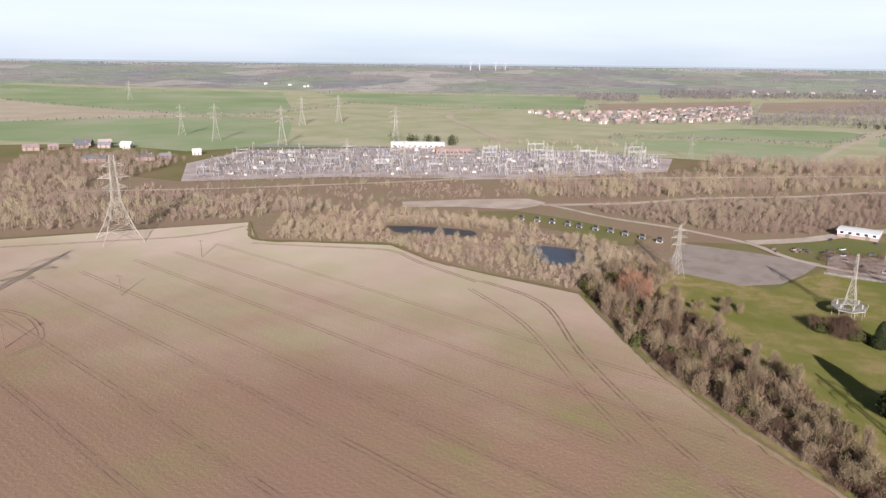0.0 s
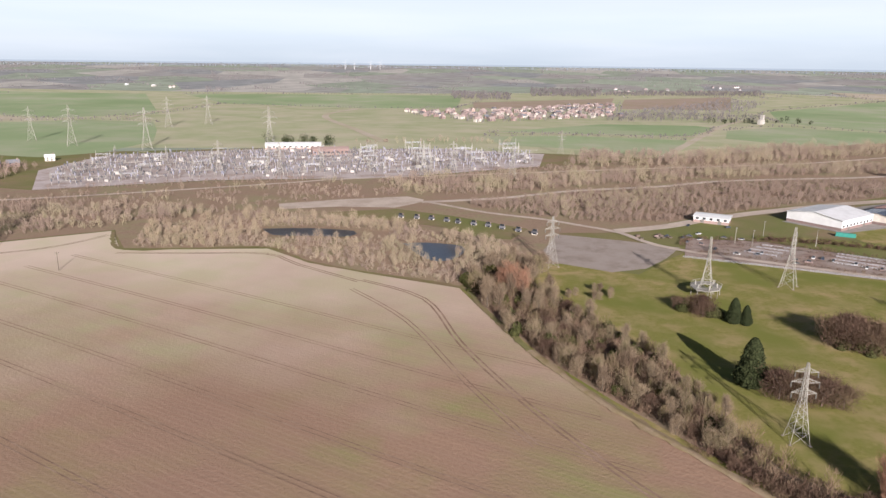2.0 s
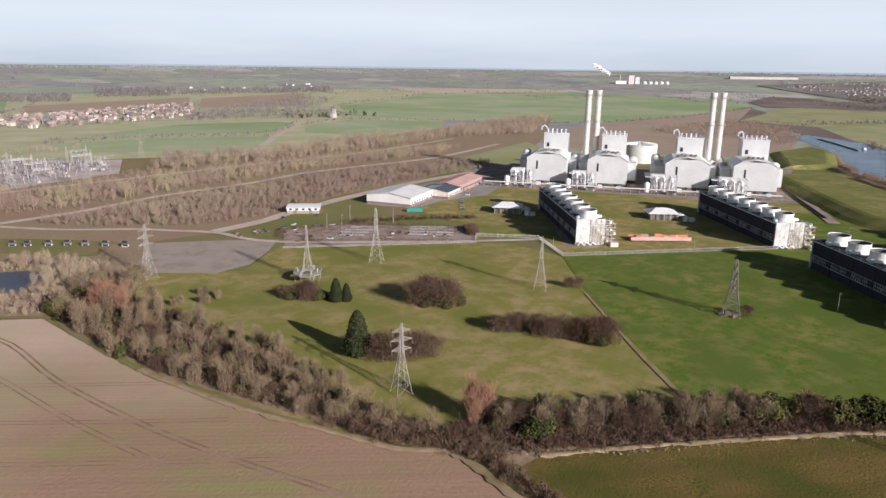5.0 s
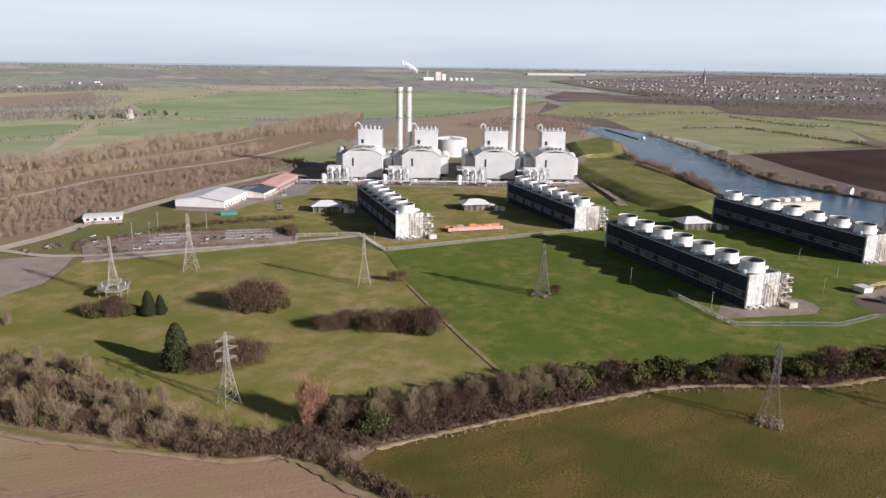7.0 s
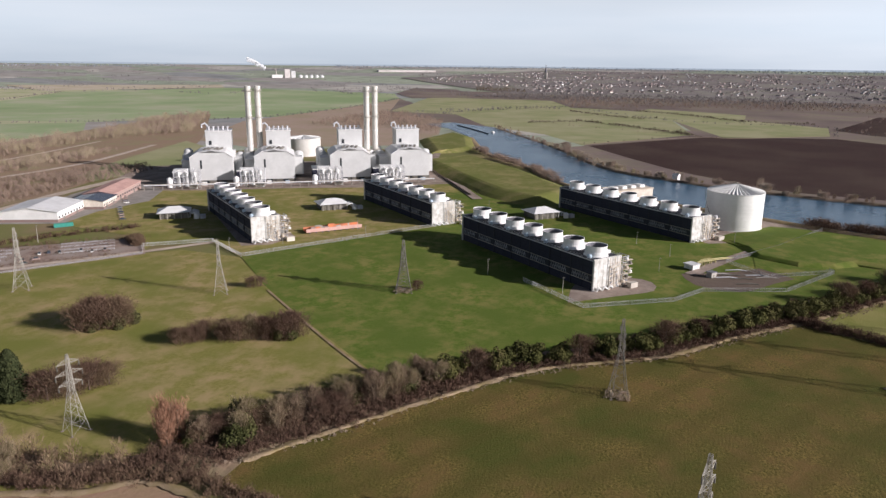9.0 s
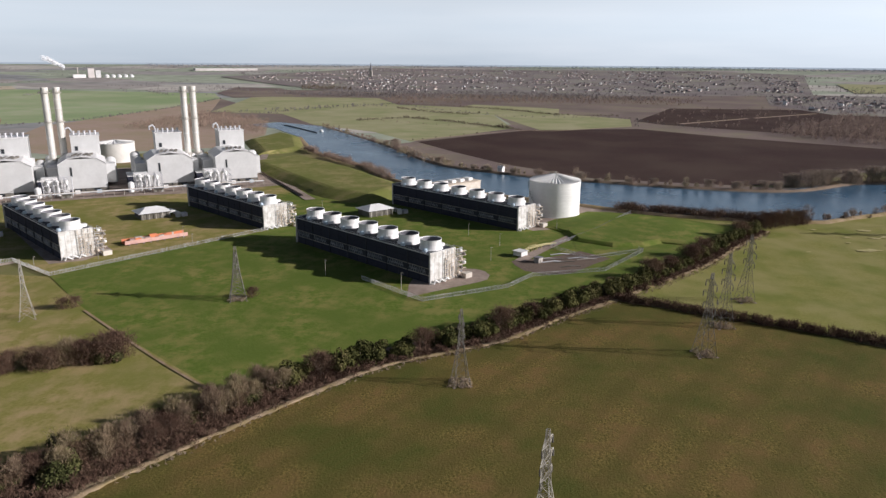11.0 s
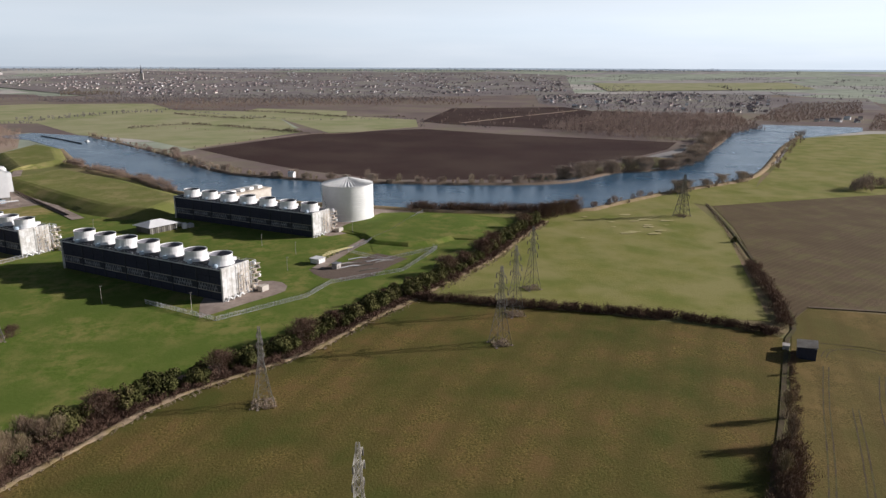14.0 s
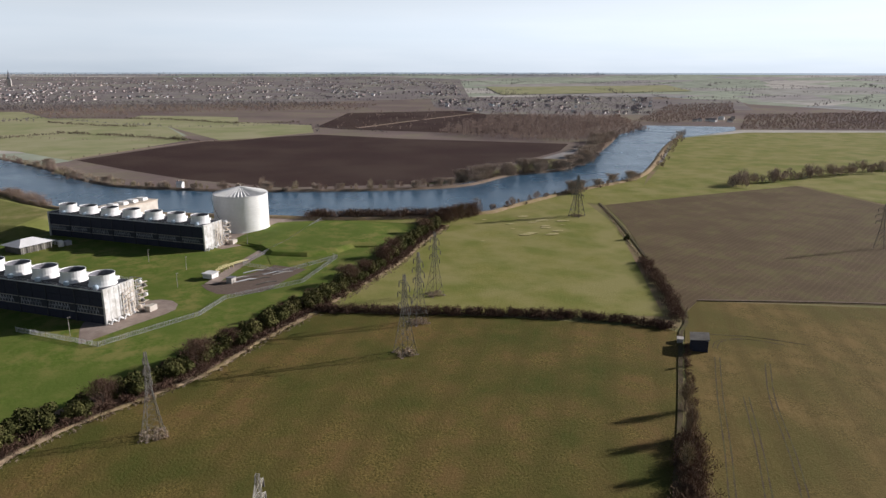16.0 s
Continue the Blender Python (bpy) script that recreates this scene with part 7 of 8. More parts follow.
# ---------------------------------------------------------------- fences
def fence(pts, label, h=2.6):
    ob = thing("fence", pose(0, 0, 0), label, "fence", "fences")
    P = [Vector(p) for p in pts]
    post_me = Geo().box(-0.07, -0.07, 0, 0.07, 0.07, h + 0.15)
    shared = None
    for a_, b_ in zip(P, P[1:]):
        d = b_ - a_
        n = max(1, round(d.length / 3.0))
        g = Geo()
        for k in range(n + 1):
            p = a_ + d * k / n
            if shared is None:
                o = post_me.make("post", "steel", ob)
                shared = o.data
            else:
                o = new("post", shared)
                o.parent = ob
            o.location = (p.x, p.y, 0)
        for z in (0.45, h - 0.5):
            g.beam((a_.x, a_.y, z), (b_.x, b_.y, z), 0.1)
        m = int(d.length / 0.8)
        for k in range(m):
            p = a_ + d * (k + 0.5) / m
            g.beam((p.x, p.y, 0.1), (p.x, p.y, h), 0.15)
        tagged(g.make("palisade", "bright_steel", ob), kind="stuff")


fence([(348, 79), (317, 41.8), (344, 1), (366, -12), (382, -53), (428, -81), (432, -79)], "grey steel palisade fence round the cooling towers")
fence([(428, -80), (405, -45), (430, -24), (480, -57), (545, -90)], "grey steel palisade fence by the tank road")
fence([(327, 317), (354, 286), (331, 247), (428, 184), (449, 170)], "pale palisade fence on the station's edge")
fence([(212, 372), (314, 305), (343, 334)], "low grey fence round the depot yard", 1.5)


# cable platform round the foot of one park pylon
ob = thing("cable_platform", frame_at(188, 305, 50), "pale steel cable platform on legs round a pylon", "platform")
ring = [(9.5 * math.cos(math.pi * (k + 0.5) / 4), 7.5 * math.sin(math.pi * (k + 0.5) / 4)) for k in range(8)]
inner = [(x * 0.46, y * 0.46) for x, y in ring]
rim = [(*p, z) for z in (4.4, 4.85) for loop_ in (ring, inner) for p in loop_]
g = Geo().add(rim, [f_ for k in range(8) for n_ in [(k + 1) % 8] for f_ in ((k, n_, 8 + n_, 8 + k), (16 + k, 24 + k, 24 + n_, 16 + n_), (k, 16 + k, 16 + n_, n_), (8 + k, 8 + n_, 24 + n_, 24 + k))])
deck = g.make("deck", "steel", ob)
g = Geo()
for k in range(8):
    a_, b_ = ring[k], ring[(k + 1) % 8]
    g.beam((*a_, 4.8), (*a_, 6.0), 0.14).beam((*a_, 6.0), (*b_, 6.0), 0.14).beam((*a_, 5.4), (*b_, 5.4), 0.1)
g.make("guard_rail", "steel", deck)
for k in range(8):
    Geo().beam((ring[k][0] * 0.9, ring[k][1] * 0.9, 0), (ring[k][0] * 0.9, ring[k][1] * 0.9, 4.4), 0.24).make("leg", "steel", ob)
for k in range(6):
    a_ = math.pi * (k + 0.5) / 3
    Geo().turned(6.6 * math.cos(a_), 5.2 * math.sin(a_), [(0.3, 4.8), (0.42, 5.2), (0.28, 5.7), (0.36, 6.2), (0.1, 7.0)], 8).make("cable_end", "steel", ob)


# ---------------------------------------------------------------- substation
def gantry(w, h):
    ob = thing("gantry", pose(0, 0, 0), "white lattice substation gantry", "gantry", "substation gantries")
    for x in (-w / 2, w / 2):
        g = Geo()
        for sx, sy in ((-1, -1), (1, -1), (1, 1), (-1, 1)):
            g.beam((x + sx * 1.2, sy * 1.2, 0), (x + sx * 0.3, sy * 0.3, h + 5), 0.26)
        for k in range(5):
            z = h * k / 5
            g.beam((x - 1.1, -1.1, z), (x + 1.0, -1.0, z + h / 5), 0.3).beam((x + 1.1, 1.1, z), (x - 1, 1, z + h / 5), 0.3)
        g.make("leg", "steel", ob)
    g = Geo()
    for y in (-0.7, 0.7):
        for z in (h, h - 1.6):
            g.beam((-w / 2, y, z), (w / 2, y, z), 0.24)
    for k in range(10):
        g.beam((-w / 2 + w * k / 10, 0.7, h), (-w / 2 + w * (k + 1) / 10, 0.7, h - 1.6), 0.25)
    g.make("beam", "bright_steel", ob)
    for k in range(3):
        Geo().turned(-w / 3 + k * w / 3, 0, [(0.3, h - 6), (0.4, h - 5.8), (0.4, h - 2), (0.2, h - 1.6)], 6).make("insulator", "dark_steel", ob)
    return ob


G1 = gantry(22, 13)
sub_poly = [(-235, 660), (-265, 762), (-235, 870), (-65, 912), (158, 900), (262, 845), (230, 752), (64, 697), (-104, 698)]
for i in range(9):
    for j in range(7):
        x, y = -235 + i * 58, 690 + j * 34
        if inside((x, y), sub_poly):
            copy_thing(G1, pose(x + rnd.gauss(0, 3), y + rnd.gauss(0, 3), 0, 0, 0, 12 + (90 if rnd.random() < 0.25 else 0)) @ Matrix.Scale(rnd.uniform(0.5, 0.8) * (1.3 if x > 110 else 1), 4))
for o in [*G1.children, G1]:
    bpy.data.objects.remove(o)
posts, tops, darks, boxes = Geo(), Geo(), Geo(), Geo()
for x, y in scatter(sub_poly, 9.2):
    h = rnd.uniform(3, 7)
    posts.beam((x, y, 0), (x, y, h * 0.55), 0.36)
    (tops if rnd.random() < (0.35 if x < 60 else 0.8) else darks).turned(x, y, [(0.35, h * 0.55), (0.6, h * 0.6), (0.6, h), (0.2, h + 0.3)], 5)
    if rnd.random() < 0.22:
        a_ = rnd.choice((0.2, 1.77))
        posts.beam((x, y, h), (x + 16 * math.cos(a_), y + 16 * math.sin(a_), h), 0.3)
    if rnd.random() < 0.05:
        s = rnd.uniform(1.5, 4)
        boxes.box(x + 2, y, 0, x + 2 + s * 1.5, y + s, s)
tagged(posts.make("switchgear", "steel"), "pale steel posts and busbars of the substation", "switchgear", kind="stuff")
tagged(tops.make("insulators", "lilac_grey"), "bluish grey insulators of the substation", "insulator", kind="stuff")
tagged(darks.make("insulators", "slate"), "dark blue grey insulators of the substation", "insulator", kind="stuff")
tagged(boxes.make("transformers", "concrete"), "white transformers and kiosks of the substation", "transformer", kind="stuff")
long_shed(-10, 862, 5, 44, 18, 7, 2.0, "brick", "brick", "dark red control building beside the substation", 8)
long_shed(-70, 925, 0, 70, 16, 6, 2.0, "render_wall", "roof_pale", "long pale substation hall", 10)


# ---------------------------------------------------------------- houses
def house(x, y, heading, w=11, d=8, h=5.2, wall="brick", roof="roof_tile", group="village houses", label="brick house with a pitched tile roof"):
    z = land(x, y) - 0.3
    ob = thing("house", frame_at(x, y, heading, z), label, "house", group)
    box("wall", 0, 0, 0, w, d, h, wall, ob)
    Geo().add([(-0.4, -0.4, h), (w + 0.4, -0.4, h), (w + 0.4, d + 0.4, h), (-0.4, d + 0.4, h), (-0.4, d / 2, h + d * 0.42), (w + 0.4, d / 2, h + d * 0.42)],
              [(0, 1, 5, 4), (2, 3, 4, 5), (0, 4, 3), (1, 2, 5)]).make("roof", roof, ob)
    box("chimney", w * 0.8, d / 2 - 0.5, h + 1.5, w * 0.8 + 1, d / 2 + 0.5, h + d * 0.42 + 1.3, "brick", ob)
    for k in range(2):
        for zz in (0.9, 3.3):
            box("window", w * (0.18 + 0.42 * k), -0.08, zz, w * (0.18 + 0.42 * k) + 1.8, 0, zz + 1.3, "glass_dark", ob)


village = [(190, 1610), (360, 1640), (820, 1900), (640, 1440), (300, 1330), (205, 1470)]
for x, y in scatter(village, 31):
    light = rnd.random() < 0.4
    house(x, y, rnd.choice((10, 35, 100, 125)) + rnd.gauss(0, 8), rnd.uniform(8, 13), rnd.uniform(7, 9), rnd.uniform(4, 5.5), "render_wall" if light else "brick",
          "roof_tile" if rnd.random() < 0.85 else "slate", label="pale rendered village house" if light else "red brick village house with a tile roof")
for x, y, w, d, r in ((-512, 848, 18, 9, "roof_tile"), (-488, 862, 11, 8, "roof_tile"), (-462, 878, 14, 9, "slate"), (-440, 888, 16, 9, "slate"), (-415, 895, 14, 9, "roof_pale"), (-480, 905, 22, 11, "slate"), (-452, 915, 16, 9, "roof_tile"), (-345, 779, 20, 8, "slate"), (-300, 832, 10, 8, "roof_pale"), (-322, 790, 12, 8, "slate"), (-395, 760, 24, 9, "slate"), (-405, 880, 9, 7, "roof_pale")):
    house(x, y, 20 + rnd.gauss(0, 12), w, d, 4.2, "render_wall" if r == "roof_pale" else "brick", r, "farm buildings", "brick farm building with a pitched roof")
for x, y in ((86, 482), (93, 476), (103, 469), (112, 463), (129, 446), (138, 438), (76, 489), (66, 494), (55, 499), (120, 455)):
    house(x, y, -42, 3.2, 2.6, 1.9, "render_wall", "slate", "white huts", "small white hut beside the road")
for x, y, h, w in ((860, 1270, 17, 6), (850, 1262, 8, 18)):
    ob = thing("church", frame_at(x, y, 30), "grey stone church at the edge of the village", "church")
    box("wall", 0, 0, 0, w, 6, h, "concrete", ob)
    box("parapet", -0.3, -0.3, h, w + 0.3, 6.3, h + 1.0, "concrete", ob)


def roofs(points, name, label, tones=("hazy_wall", "hazy_wall", "hazy_pale", "hazy_pale", "hazy_pale", "hazy_wall", "render_wall", "white_cladding")):
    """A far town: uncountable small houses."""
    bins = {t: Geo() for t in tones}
    caps = {t: Geo() for t in ("hazy_tile", "hazy_wall", "roof_pale")}
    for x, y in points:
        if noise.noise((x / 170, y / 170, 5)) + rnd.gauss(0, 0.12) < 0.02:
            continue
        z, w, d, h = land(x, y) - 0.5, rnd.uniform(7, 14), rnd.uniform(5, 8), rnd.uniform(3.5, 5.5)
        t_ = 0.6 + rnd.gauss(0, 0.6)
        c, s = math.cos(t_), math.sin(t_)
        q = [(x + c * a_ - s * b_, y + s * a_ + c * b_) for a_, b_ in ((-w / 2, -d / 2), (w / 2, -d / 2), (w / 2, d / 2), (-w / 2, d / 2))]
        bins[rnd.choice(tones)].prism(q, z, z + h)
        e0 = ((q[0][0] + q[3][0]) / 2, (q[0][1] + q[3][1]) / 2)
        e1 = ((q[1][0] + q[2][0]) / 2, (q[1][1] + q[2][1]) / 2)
        caps[rnd.choice(("hazy_tile",) * 6 + ("hazy_wall",) * 4 + ("roof_pale",))].add([(*p, z + h + 0.05) for p in q] + [(*e0, z + h + 3.5), (*e1, z + h + 3.5)], [(0, 1, 5, 4), (2, 3, 4, 5), (0, 4, 3), (1, 2, 5)])
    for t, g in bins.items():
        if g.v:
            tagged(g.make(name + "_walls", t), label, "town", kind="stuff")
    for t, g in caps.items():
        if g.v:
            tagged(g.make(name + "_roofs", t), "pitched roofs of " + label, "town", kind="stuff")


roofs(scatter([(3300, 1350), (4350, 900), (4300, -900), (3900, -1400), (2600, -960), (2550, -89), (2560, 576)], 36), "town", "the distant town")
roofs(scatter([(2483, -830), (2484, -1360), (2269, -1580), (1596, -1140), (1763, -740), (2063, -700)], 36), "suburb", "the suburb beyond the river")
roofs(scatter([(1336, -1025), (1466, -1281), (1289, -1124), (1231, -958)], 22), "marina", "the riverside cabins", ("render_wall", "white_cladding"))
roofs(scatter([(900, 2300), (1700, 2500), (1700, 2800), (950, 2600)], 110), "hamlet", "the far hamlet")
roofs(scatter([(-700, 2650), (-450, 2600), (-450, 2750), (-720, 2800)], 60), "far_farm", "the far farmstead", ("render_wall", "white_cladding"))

# river hut, barn, warehouse, silos
house(738, 14, 60, 6, 5, 6, "white_cladding", "white_cladding", "river hut", "small white hut on the river bank")
ob = thing("barn", frame_at(229, -200, -37), "dark open field barn with a weathered sheet roof", "barn")
box("wall", 0, 0, 0, 9, 0.3, 5, "dark_cladding", ob)
box("wall", 0, 0.3, 0, 0.3, 7, 5, "dark_cladding", ob)
box("wall", 8.7, 0.3, 0, 9, 7, 5, "dark_cladding", ob)
Geo().add([(-0.4, -0.4, 5.6), (9.4, -0.4, 5.6), (9.4, 7.4, 4.9), (-0.4, 7.4, 4.9), (-0.4, -0.4, 5.8), (9.4, -0.4, 5.8), (9.4, 7.4, 5.1), (-0.4, 7.4, 5.1)],
          [(0, 3, 2, 1), (4, 5, 6, 7), (0, 1, 5, 4), (1, 2, 6, 5), (2, 3, 7, 6), (3, 0, 4, 7)]).make("roof", "dark_steel", ob, "weathered sheet roof")
box("rear_wall", 0.3, 6.7, 0, 8.7, 7, 4.8, "dark_cladding", ob)
ob = thing("field_shed", frame_at(240.5, -196.5, -37), "small pale concrete shed beside the barn", "shed")
box("wall", 0, 0, 0, 3.4, 2.6, 2.0, "concrete", ob)
box("roof", -0.15, -0.15, 2.0, 3.55, 2.75, 2.15, "concrete", ob)
ob = thing("warehouse", frame_at(3777, 1800, -55, land(3777, 1800)), "very long white warehouse in the distance", "warehouse")
box("wall", 0, 0, 0, 340, 60, 12, "hazy_pale", ob)
box("roof", -1, -1, 12, 341, 61, 13.5, "roof_pale", ob)
ob = thing("sugar_factory", frame_at(2990, 1925, -50, land(3000, 1900)), "white factory silos and tall block in the distance", "factory")
box("tall_block", 0, 0, 0, 26, 24, 40, "hazy_pale", ob)
box("tall_block", 32, 4, 0, 52, 24, 32, "grey_cladding", ob)
for k in range(5):
    Geo().turned(75 + k * 26, 5, [(11, 0), (11, 9 + 3 * (k % 2)), (6, 14), (1, 15)], 20).make("silo", "grey_cladding", ob)
Geo().turned(-40, 10, [(2.5, 0), (2, 45)], 12).make("chimney", "concrete", ob)
box("shed", -60, 0, 0, -10, 25, 14, "white_cladding", ob)


def backdrop_hills():
    """Hills at the edge of sight: a flat strip whose pale blue glow imitates haze."""
    n, v, f = 180, [], []
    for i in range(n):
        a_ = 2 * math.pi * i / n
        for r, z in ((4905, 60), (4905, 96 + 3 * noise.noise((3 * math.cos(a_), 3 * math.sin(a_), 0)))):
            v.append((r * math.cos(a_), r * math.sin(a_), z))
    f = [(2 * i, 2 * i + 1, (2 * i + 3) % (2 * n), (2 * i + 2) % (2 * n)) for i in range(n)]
    m = bpy.data.materials.new("far_hills_glow")
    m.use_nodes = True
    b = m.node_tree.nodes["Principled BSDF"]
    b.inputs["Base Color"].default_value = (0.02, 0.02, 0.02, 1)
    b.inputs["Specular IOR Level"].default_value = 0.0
    # emission supplies the haze's brightness, the base colour stays near black
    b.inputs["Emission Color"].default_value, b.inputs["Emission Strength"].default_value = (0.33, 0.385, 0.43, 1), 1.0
    M["far_hills_glow"] = m
    tagged(solid("backdrop", v, f, "far_hills_glow"), "pale blue backdrop hills, glowing to imitate haze", "backdrop", kind="structure")


backdrop_hills()


def turbine(x, y):
    ob = thing("wind_turbine", pose(x, y, land(x, y), 0, 0, 15), "white three-bladed wind turbine on the horizon", "wind turbine", "wind turbines")
    Geo().turned(0, 0, [(1.6, 0), (0.9, 42)], 10).make("tower", "grey_cladding", ob)
    box("nacelle", -1.2, -3, 41, 1.2, 3, 43.5, "grey_cladding", ob)
    for k in range(3):
        a_ = 0.5 + k * 2.0944
        Geo().beam((0, -3.2, 42), (20 * math.sin(a_), -3.2, 42 + 20 * math.cos(a_)), 0.8).make("blade", "grey_cladding", ob)


for x, y in ((150, 4300), (205, 4310), (300, 4290), (360, 4330)):
    turbine(x, y)


# ---------------------------------------------------------------- banks and small things
def embankment(name, top, height, slope, mat, label, gentle=0.0):
    """A flat-topped grass bank with sloping, slightly uneven sides; gentle: the run of the sides away from the park."""
    n = len(top)
    loop = [Vector(p) for p in top]
    if sum(loop[k - 1].x * loop[k].y - loop[k].x * loop[k - 1].y for k in range(n)) < 0:
        loop.reverse()
    ring_ = [p for k in range(n) for p in [loop[k].lerp(loop[(k + 1) % n], f / 5) for f in range(5)]]
    m_ = len(ring_)
    v = []
    for share, rise in ((1.0, -0.2), (0.62, 0.36), (0.2, 0.86), (0.0, 1.0)):
        for k in range(m_):
            d = (ring_[(k + 3) % m_] - ring_[k - 3]).normalized()
            run = gentle if gentle and d.x * 0.6 + d.y * 0.8 > -0.2 else slope
            q = ring_[k] + Vector((d.y, -d.x)) * run * share * (1 + 0.25 * noise.noise((ring_[k].x / 20, ring_[k].y / 20, 2)))
            v.append((q.x, q.y, rise * height + 0.25 * noise.noise((q.x / 12, q.y / 12, 5)) * (rise > 0) + 0.3))
    f = [(a_ * m_ + k, a_ * m_ + (k + 1) % m_, (a_ + 1) * m_ + (k + 1) % m_, (a_ + 1) * m_ + k) for a_ in range(3) for k in range(m_)]
    f.append(tuple(3 * m_ + k for k in range(m_)))
    return tagged(solid(name, v, f, mat), label, "bank", kind="structure")


embankment("flood_bank", [(747, 287), (797, 259), (714, 182), (612, 108), (566, 124), (592, 160), (641, 203)], 6.0, 20, "bank_grass", "broad green flood bank above the river")
embankment("mound", [(979, 383), (1078, 379), (1035, 347), (896, 296), (840, 313)], 4.0, 16, "bank_grass", "green grass mound behind the power station")
embankment("tank_plateau", [(470, -38), (520, -70), (505, -108), (470, -113), (444, -82), (440, -64), (450, -44)], 2.0, 5, "lush", "raised green lawn beside the pipe yard", gentle=34)
ob = thing("retaining_wall", pose(0, 0, 0), "long pale concrete retaining wall below the flood bank", "wall")
Geo().beam((568, 130, 1.6), (596, 104, 1.6), 3.4).make("panel", "concrete", ob)
for a_, b_ in (((713, 277), (645, 232)), ((645, 232), (575, 184))):
    Geo().beam((*a_, 0.9), (*b_, 0.9), 2.0).make("panel", "pit_soil", ob, "dark weathered panel")
ribbon("bank_path", [(560, 172), (640, 224), (710, 268), (790, 300), (890, 330)], 9, "yard", "brown service track below the flood bank", "path", lift=0.62)
for x, y, h in ((334, 55, 9), (372, 30, 8), (395, 12, 8), (352, 100, 9), (430, 8, 8), (402, 200, 8), (420, 215, 8), (365, 240, 9), (340, 262, 8), (455, 30, 8), (480, -30, 8), (520, 150, 8)):
    ob = thing("lamp_post", pose(x, y, 0), "slim grey lamp post on the station grass", "lamp post", "lamp posts")
    Geo().turned(0, 0, [(0.16, 0), (0.09, h)], 8).make("pole", "steel", ob)
    box("head", -0.2, -0.9, h - 0.1, 0.2, 0.3, h + 0.12, "steel", ob)
ob = thing("pipe_bridge", frame_at(414, -8, -38), "pale yellow pipe bridge with a white valve skid", "pipework")
for z in (2.2, 3.0):
    Geo().pipe([(0, 0, z), (12, 0, z), (20, -1, z), (30, -1.5, z * 0.6)], 0.28).make("pipe", "yellow_paint", ob, smooth=True)
for k in range(5):
    box("support", k * 4, -0.6, 0, k * 4 + 0.3, 0.6, 2.2, "yellow_paint", ob)
for k in range(3):
    Geo().beam((1 + 4 * k, -1.5, 0), (1 + 4 * k, -1.5, 4.5), 0.3).make("frame_post", "yellow_paint", ob)
Geo().beam((1, -1.5, 4.5), (9, -1.5, 4.5), 0.3).make("frame_beam", "yellow_paint", ob)
box("skid", -10, -5, 0.8, -4, 1, 3.0, "white_cladding", ob)
box("skid_roof", -10.5, -5.5, 3.4, -3.5, 1.5, 3.7, "roof_pale", ob)
for k in range(4):
    box("skid_post", -10 + 2 * k, -5, 0, -9.7 + 2 * k, -4.7, 3.4, "steel", ob)
for k in range(9):
    x0, y0 = -16 + rnd.uniform(0, 30), -12 - rnd.uniform(0, 22)
    Geo().pipe([(x0, y0, 0.5), (x0 + 3, y0 - 2.5, 0.9), (x0 + 7, y0 - 4, 0.8), (x0 + 10, y0 - 7, 0.4)], 0.3).make("ground_pipe", rnd.choice(["bright_steel", "dark_steel", "concrete"]), ob, smooth=True)
ob = thing("gas_hut", frame_at(392, -16, -38), "small grey brick hut in the pipe yard", "hut")
box("wall", 0, 0, 0, 4, 3.5, 3.2, "concrete", ob)
box("roof", -0.3, -0.3, 3.2, 4.3, 3.8, 3.5, "slate", ob)
box("door", 1.2, -0.08, 0, 2.2, 0, 2.1, "dark_steel", ob)


def car(x, y, heading, mat):
    ob = thing("car", frame_at(x, y, heading), "parked car in the depot yard", "car", "parked cars")
    Geo().prism([(0, 0.1), (0.3, 0), (4, 0), (4.3, 0.15), (4.3, 1.65), (4, 1.8), (0.3, 1.8), (0, 1.7)], 0.3, 0.85).make("body", mat, ob)
    v = [(0.7, 0.1, 0.85), (3.6, 0.1, 0.85), (3.6, 1.7, 0.85), (0.7, 1.7, 0.85), (1.2, 0.25, 1.45), (3.1, 0.25, 1.45), (3.1, 1.55, 1.45), (1.2, 1.55, 1.45)]
    Geo().add(v, [(i, (i + 1) % 4, 4 + (i + 1) % 4, 4 + i) for i in range(4)] + [(4, 5, 6, 7)]).make("cabin", "glass_dark", ob)
    for wx in (0.8, 3.4):
        for wy in (0.0, 1.8):
            Geo().add([(wx + 0.32 * math.cos(k * 0.785), wy, 0.32 + 0.32 * math.sin(k * 0.785)) for k in range(8)] + [(wx + 0.32 * math.cos(k * 0.785), wy + 0.18 - 0.36 * (wy > 1), 0.32 + 0.32 * math.sin(k * 0.785)) for k in range(8)],
                      [tuple(range(8)), tuple(range(8, 16))] + [(k, (k + 1) % 8, 8 + (k + 1) % 8, 8 + k) for k in range(8)]).make("wheel", "dark_steel", ob)


for k in range(16):
    f = k / 15
    car(232 + 80 * f + rnd.gauss(0, 2), 394 - 62 * f + rnd.gauss(0, 6), rnd.choice((-42, 48)), rnd.choice(["white_cladding", "dark_steel", "slate", "brick", "grey_cladding", "solar"]))
for k in range(10):
    a_ = radians(47)
    car(372 + 9 * k * math.cos(a_) + 8 + (k > 5) * 12, 396 + 9 * k * math.sin(a_) - 8 + (k > 5) * 4, -43, rnd.choice(["white_cladding", "dark_steel", "slate", "brick", "solar"]))


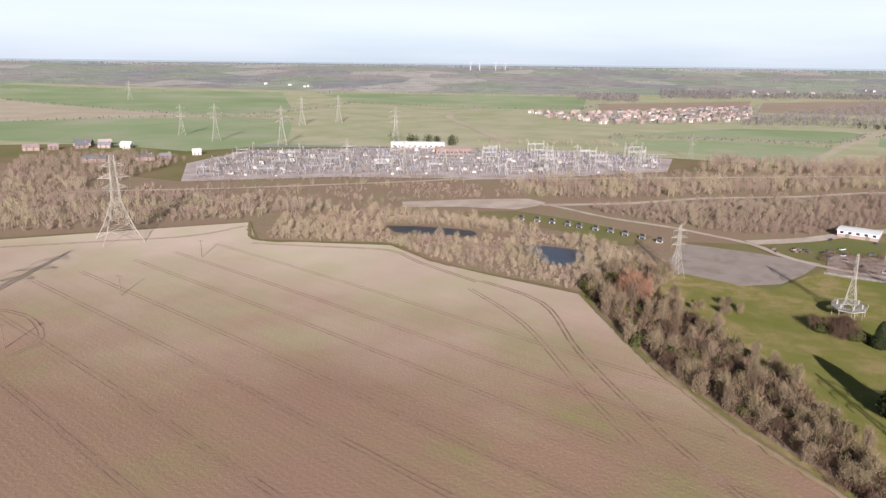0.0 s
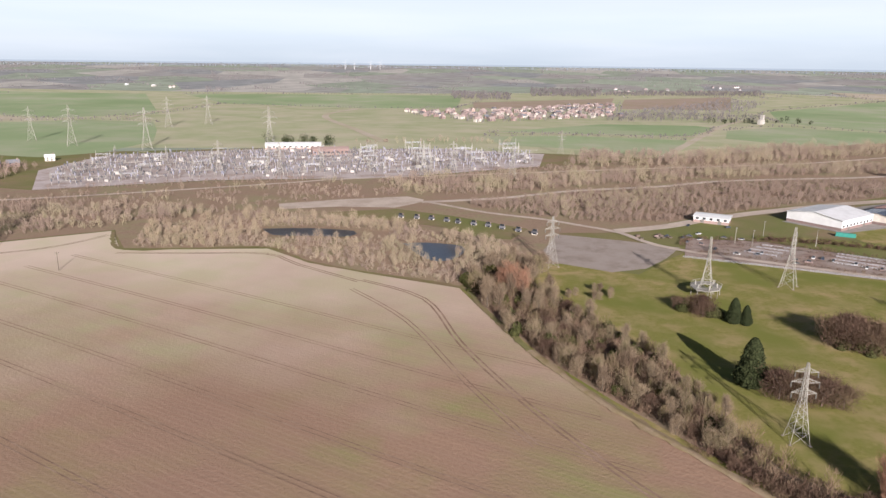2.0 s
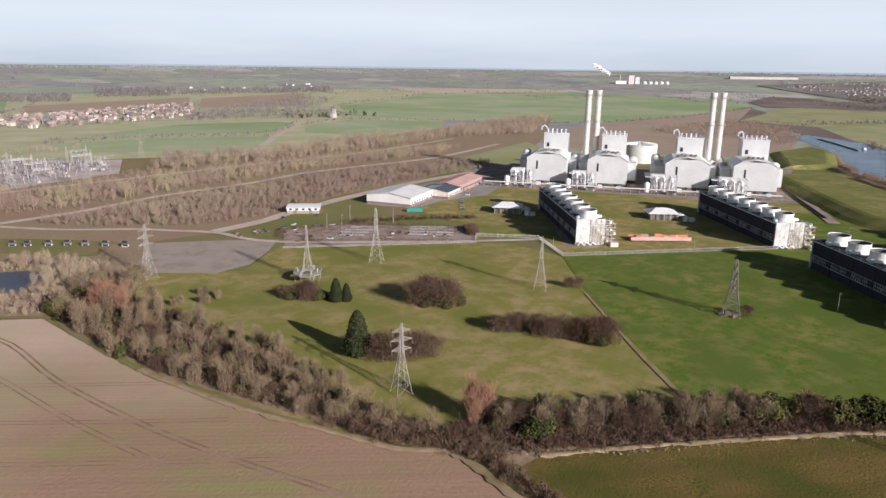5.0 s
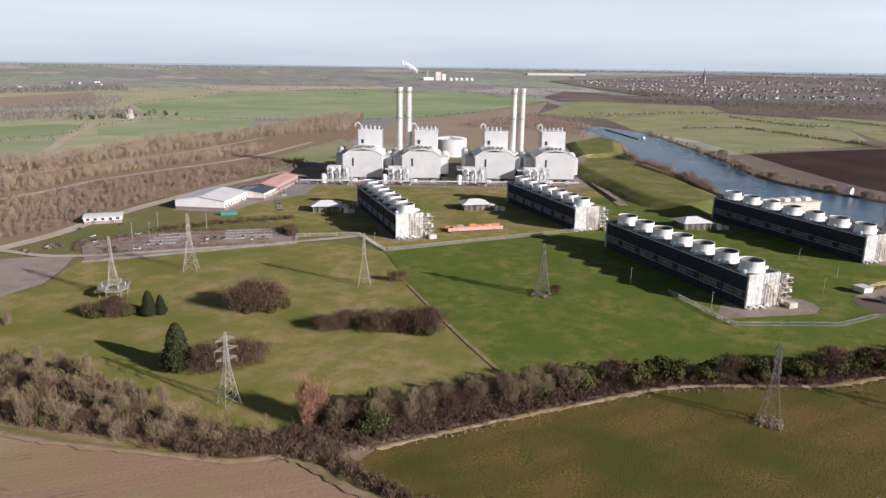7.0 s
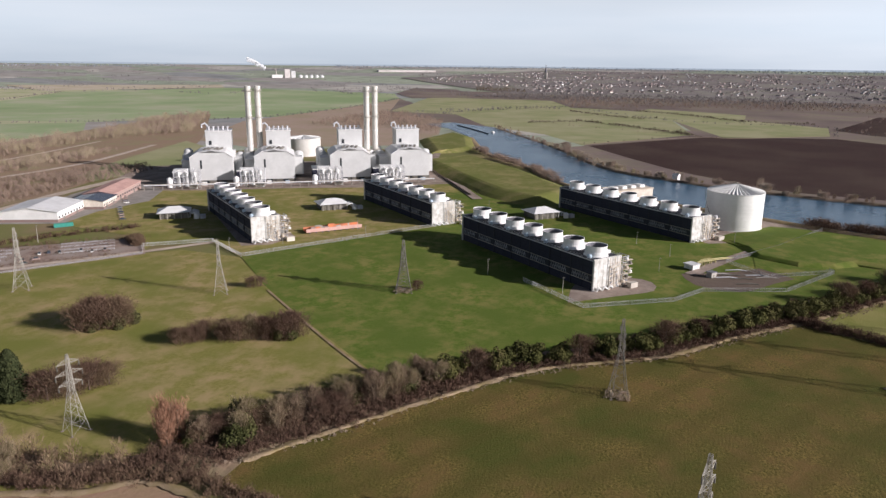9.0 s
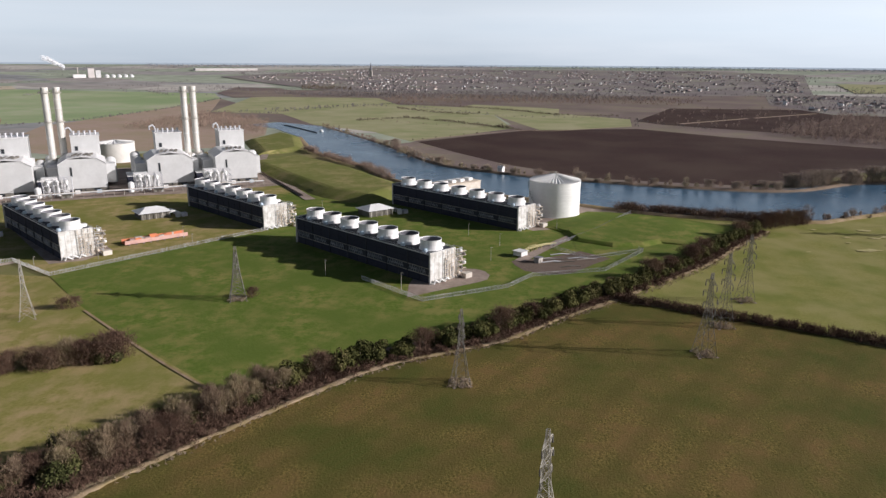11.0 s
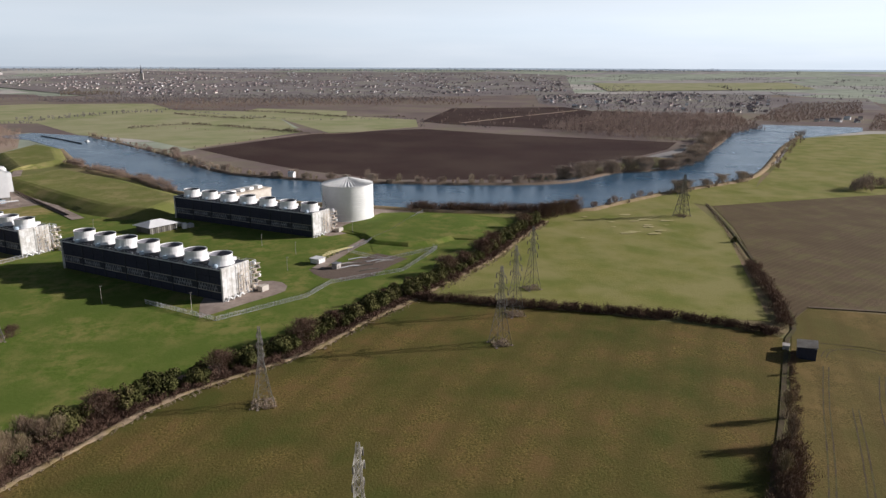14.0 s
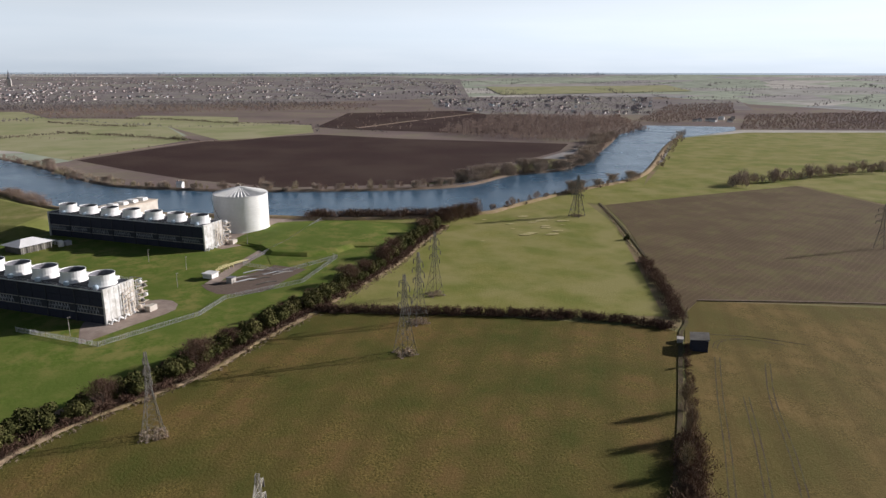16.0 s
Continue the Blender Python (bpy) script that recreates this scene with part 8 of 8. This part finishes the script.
# parking rails, masts and a dark clipped block in the depot
def parking_rail(x, y, heading, length):
    ob = thing("parking_rail", frame_at(x, y, heading), "pale steel parking rail on posts in the depot yard", "rail", "parking rails")
    n = int(length / 2.5)
    for k in range(n + 1):
        Geo().beam((length * k / n, 0, 0), (length * k / n, 0, 1.3), 0.2).make("post", "bright_steel", ob)
    for z in (0.7, 1.25):
        Geo().beam((0, 0, z), (length, 0, z), 0.16).make("bar", "bright_steel", ob)


for k in range(4):
    parking_rail(294 + 5.5 * k, 349 + 5.5 * k, -45, 30)
    parking_rail(256 + 7.0 * k, 378 + 4.5 * k, -43, 18)
for x, y in ((261, 397), (268, 389), (291, 412), (310, 385)):
    ob = thing("lamp_post", pose(x, y, 0), "slim grey lamp mast in the depot yard", "lamp post", "lamp posts")
    Geo().turned(0, 0, [(0.2, 0), (0.11, 11)], 8).make("pole", "steel", ob)
    box("head", -0.25, -1.0, 10.9, 0.25, 0.4, 11.15, "steel", ob)
brush(scatter([(325, 321), (331, 320), (343, 334), (336, 338)], 1.1), 4.5, 50, 0.2, "brown_twigs", "depot_hedge", "dark dense hedge block at the depot's corner")
brush(along([(287, 405), (310, 396), (333, 384), (366, 359)], 0.5, 2.0), 3.0, 30, 0.2, "brown_twigs", "depot_hedge", "brown hedge on the depot's bank")
ribbon("depot_bank", [(284, 411), (310, 402), (338, 388), (368, 364)], 11, "bank_grass", "low grass bank behind the depot", "bank", height=1.4)
for x, y, h in ((234, 415, 20), (243, 409, 30), (261, 414, -40), (250, 424, 20), (257, 448, 50), (281, 440, 10), (240, 421, -30), (270, 408, -40), (226, 420, 40)):
    car(x, y, h, rnd.choice(["white_cladding", "dark_steel", "slate", "grey_cladding", "solar"]))
for k in range(9):
    x, y = rnd.uniform(205, 226), rnd.uniform(412, 424)
    pile = Geo().prism([(x, y), (x + 2.6, y + 0.5), (x + 2.2, y + 2.0), (x - 0.4, y + 1.6)], 0.3, rnd.uniform(0.9, 1.9))
    tagged(pile.make("timber_stack", rnd.choice(["brick", "pit_soil", "bark"])), "low brown stack of timber and rubble in the yard", "stack", "timber stacks")


# moored boats and the boom at the head of the river
def boat(x, y, heading, length):
    ob = thing("boat", frame_at(x, y, heading, 0.5), "small white boat moored on the river", "boat", "moored boats")
    w = length * 0.16
    v = [(0, -w, 0), (length * 0.75, -w, 0), (length, 0, 0.3), (length * 0.75, w, 0), (0, w, 0)]
    Geo().add(v + [(x_, y_ * 1.15, 1.5) for x_, y_, z_ in v], [(4, 3, 2, 1, 0), (5, 6, 7, 8, 9)] + [(k, (k + 1) % 5, 5 + (k + 1) % 5, 5 + k) for k in range(5)]).make("hull", "white_cladding", ob)
    box("cabin", length * 0.15, -w * 0.7, 1.5, length * 0.6, w * 0.7, 2.9, "white_cladding", ob)
    box("window", length * 0.2, -w * 0.72, 2.0, length * 0.55, w * 0.72, 2.5, "glass_dark", ob)


for x, y, h in ((1133, 326, 40), (1155, 300, 20)):
    boat(x, y, h, 11)
ob = thing("mooring_boom", pose(0, 0, 0.4), "dark floating boom across the river's head", "boom")
for a_, b_ in (((1240, 428), (1180, 380)), ((1180, 380), (1111, 330))):
    Geo().beam((*a_, 0.3), (*b_, 0.3), 2.4).make("float", "dark_steel", ob)


# wooden line poles in the bare field
for x, y in ((-156, 321), (-140, 390), (-173, 256)):
    ob = thing("telegraph_pole", pose(x, y, 0), "weathered wooden line pole standing in the bare field", "pole", "line poles")
    Geo().turned(0, 0, [(0.22, -0.2), (0.15, 10.5)], 8).make("pole", "bark", ob)
    Geo().beam((-1.1, 0, 10), (1.1, 0, 10), 0.18).make("cross_bar", "bark", ob)
    for k in (-1, 0, 1):
        Geo().turned(k, 0, [(0.06, 10), (0.12, 10.15), (0.05, 10.4)], 6).make("insulator", "glass_dark", ob)


# far church spire and the factory's steam
ob = thing("church_spire", pose(3572, 774, land(3572, 774)), "grey church tower with a tall spire in the far town", "church")
box("tower", -7, -7, 0, 7, 7, 34, "concrete", ob)
Geo().turned(0, 0, [(7, 34), (0.3, 72)], 8).make("spire", "slate", ob)
puffs = np.array([(-0.9 * k - 0.02 * k * k, 0.8 * k, 0.95 * k) for k in range(46)]) + nr.normal(size=(46, 3)) * 3.0
rad = np.linspace(3, 10, 46)[:, None]
c_ = np.repeat(puffs, 40, axis=0)
d_ = unit(nr.normal(size=c_.shape))
plume = soup("steam_plume", leaves(c_ + d_ * np.repeat(rad, 40, axis=0), d_, 2.6), "steam")
plume.location = (2930, 1994, land(2930, 1994) + 42)
tagged(plume, "white steam plume drifting from the factory", "steam", kind="stuff")
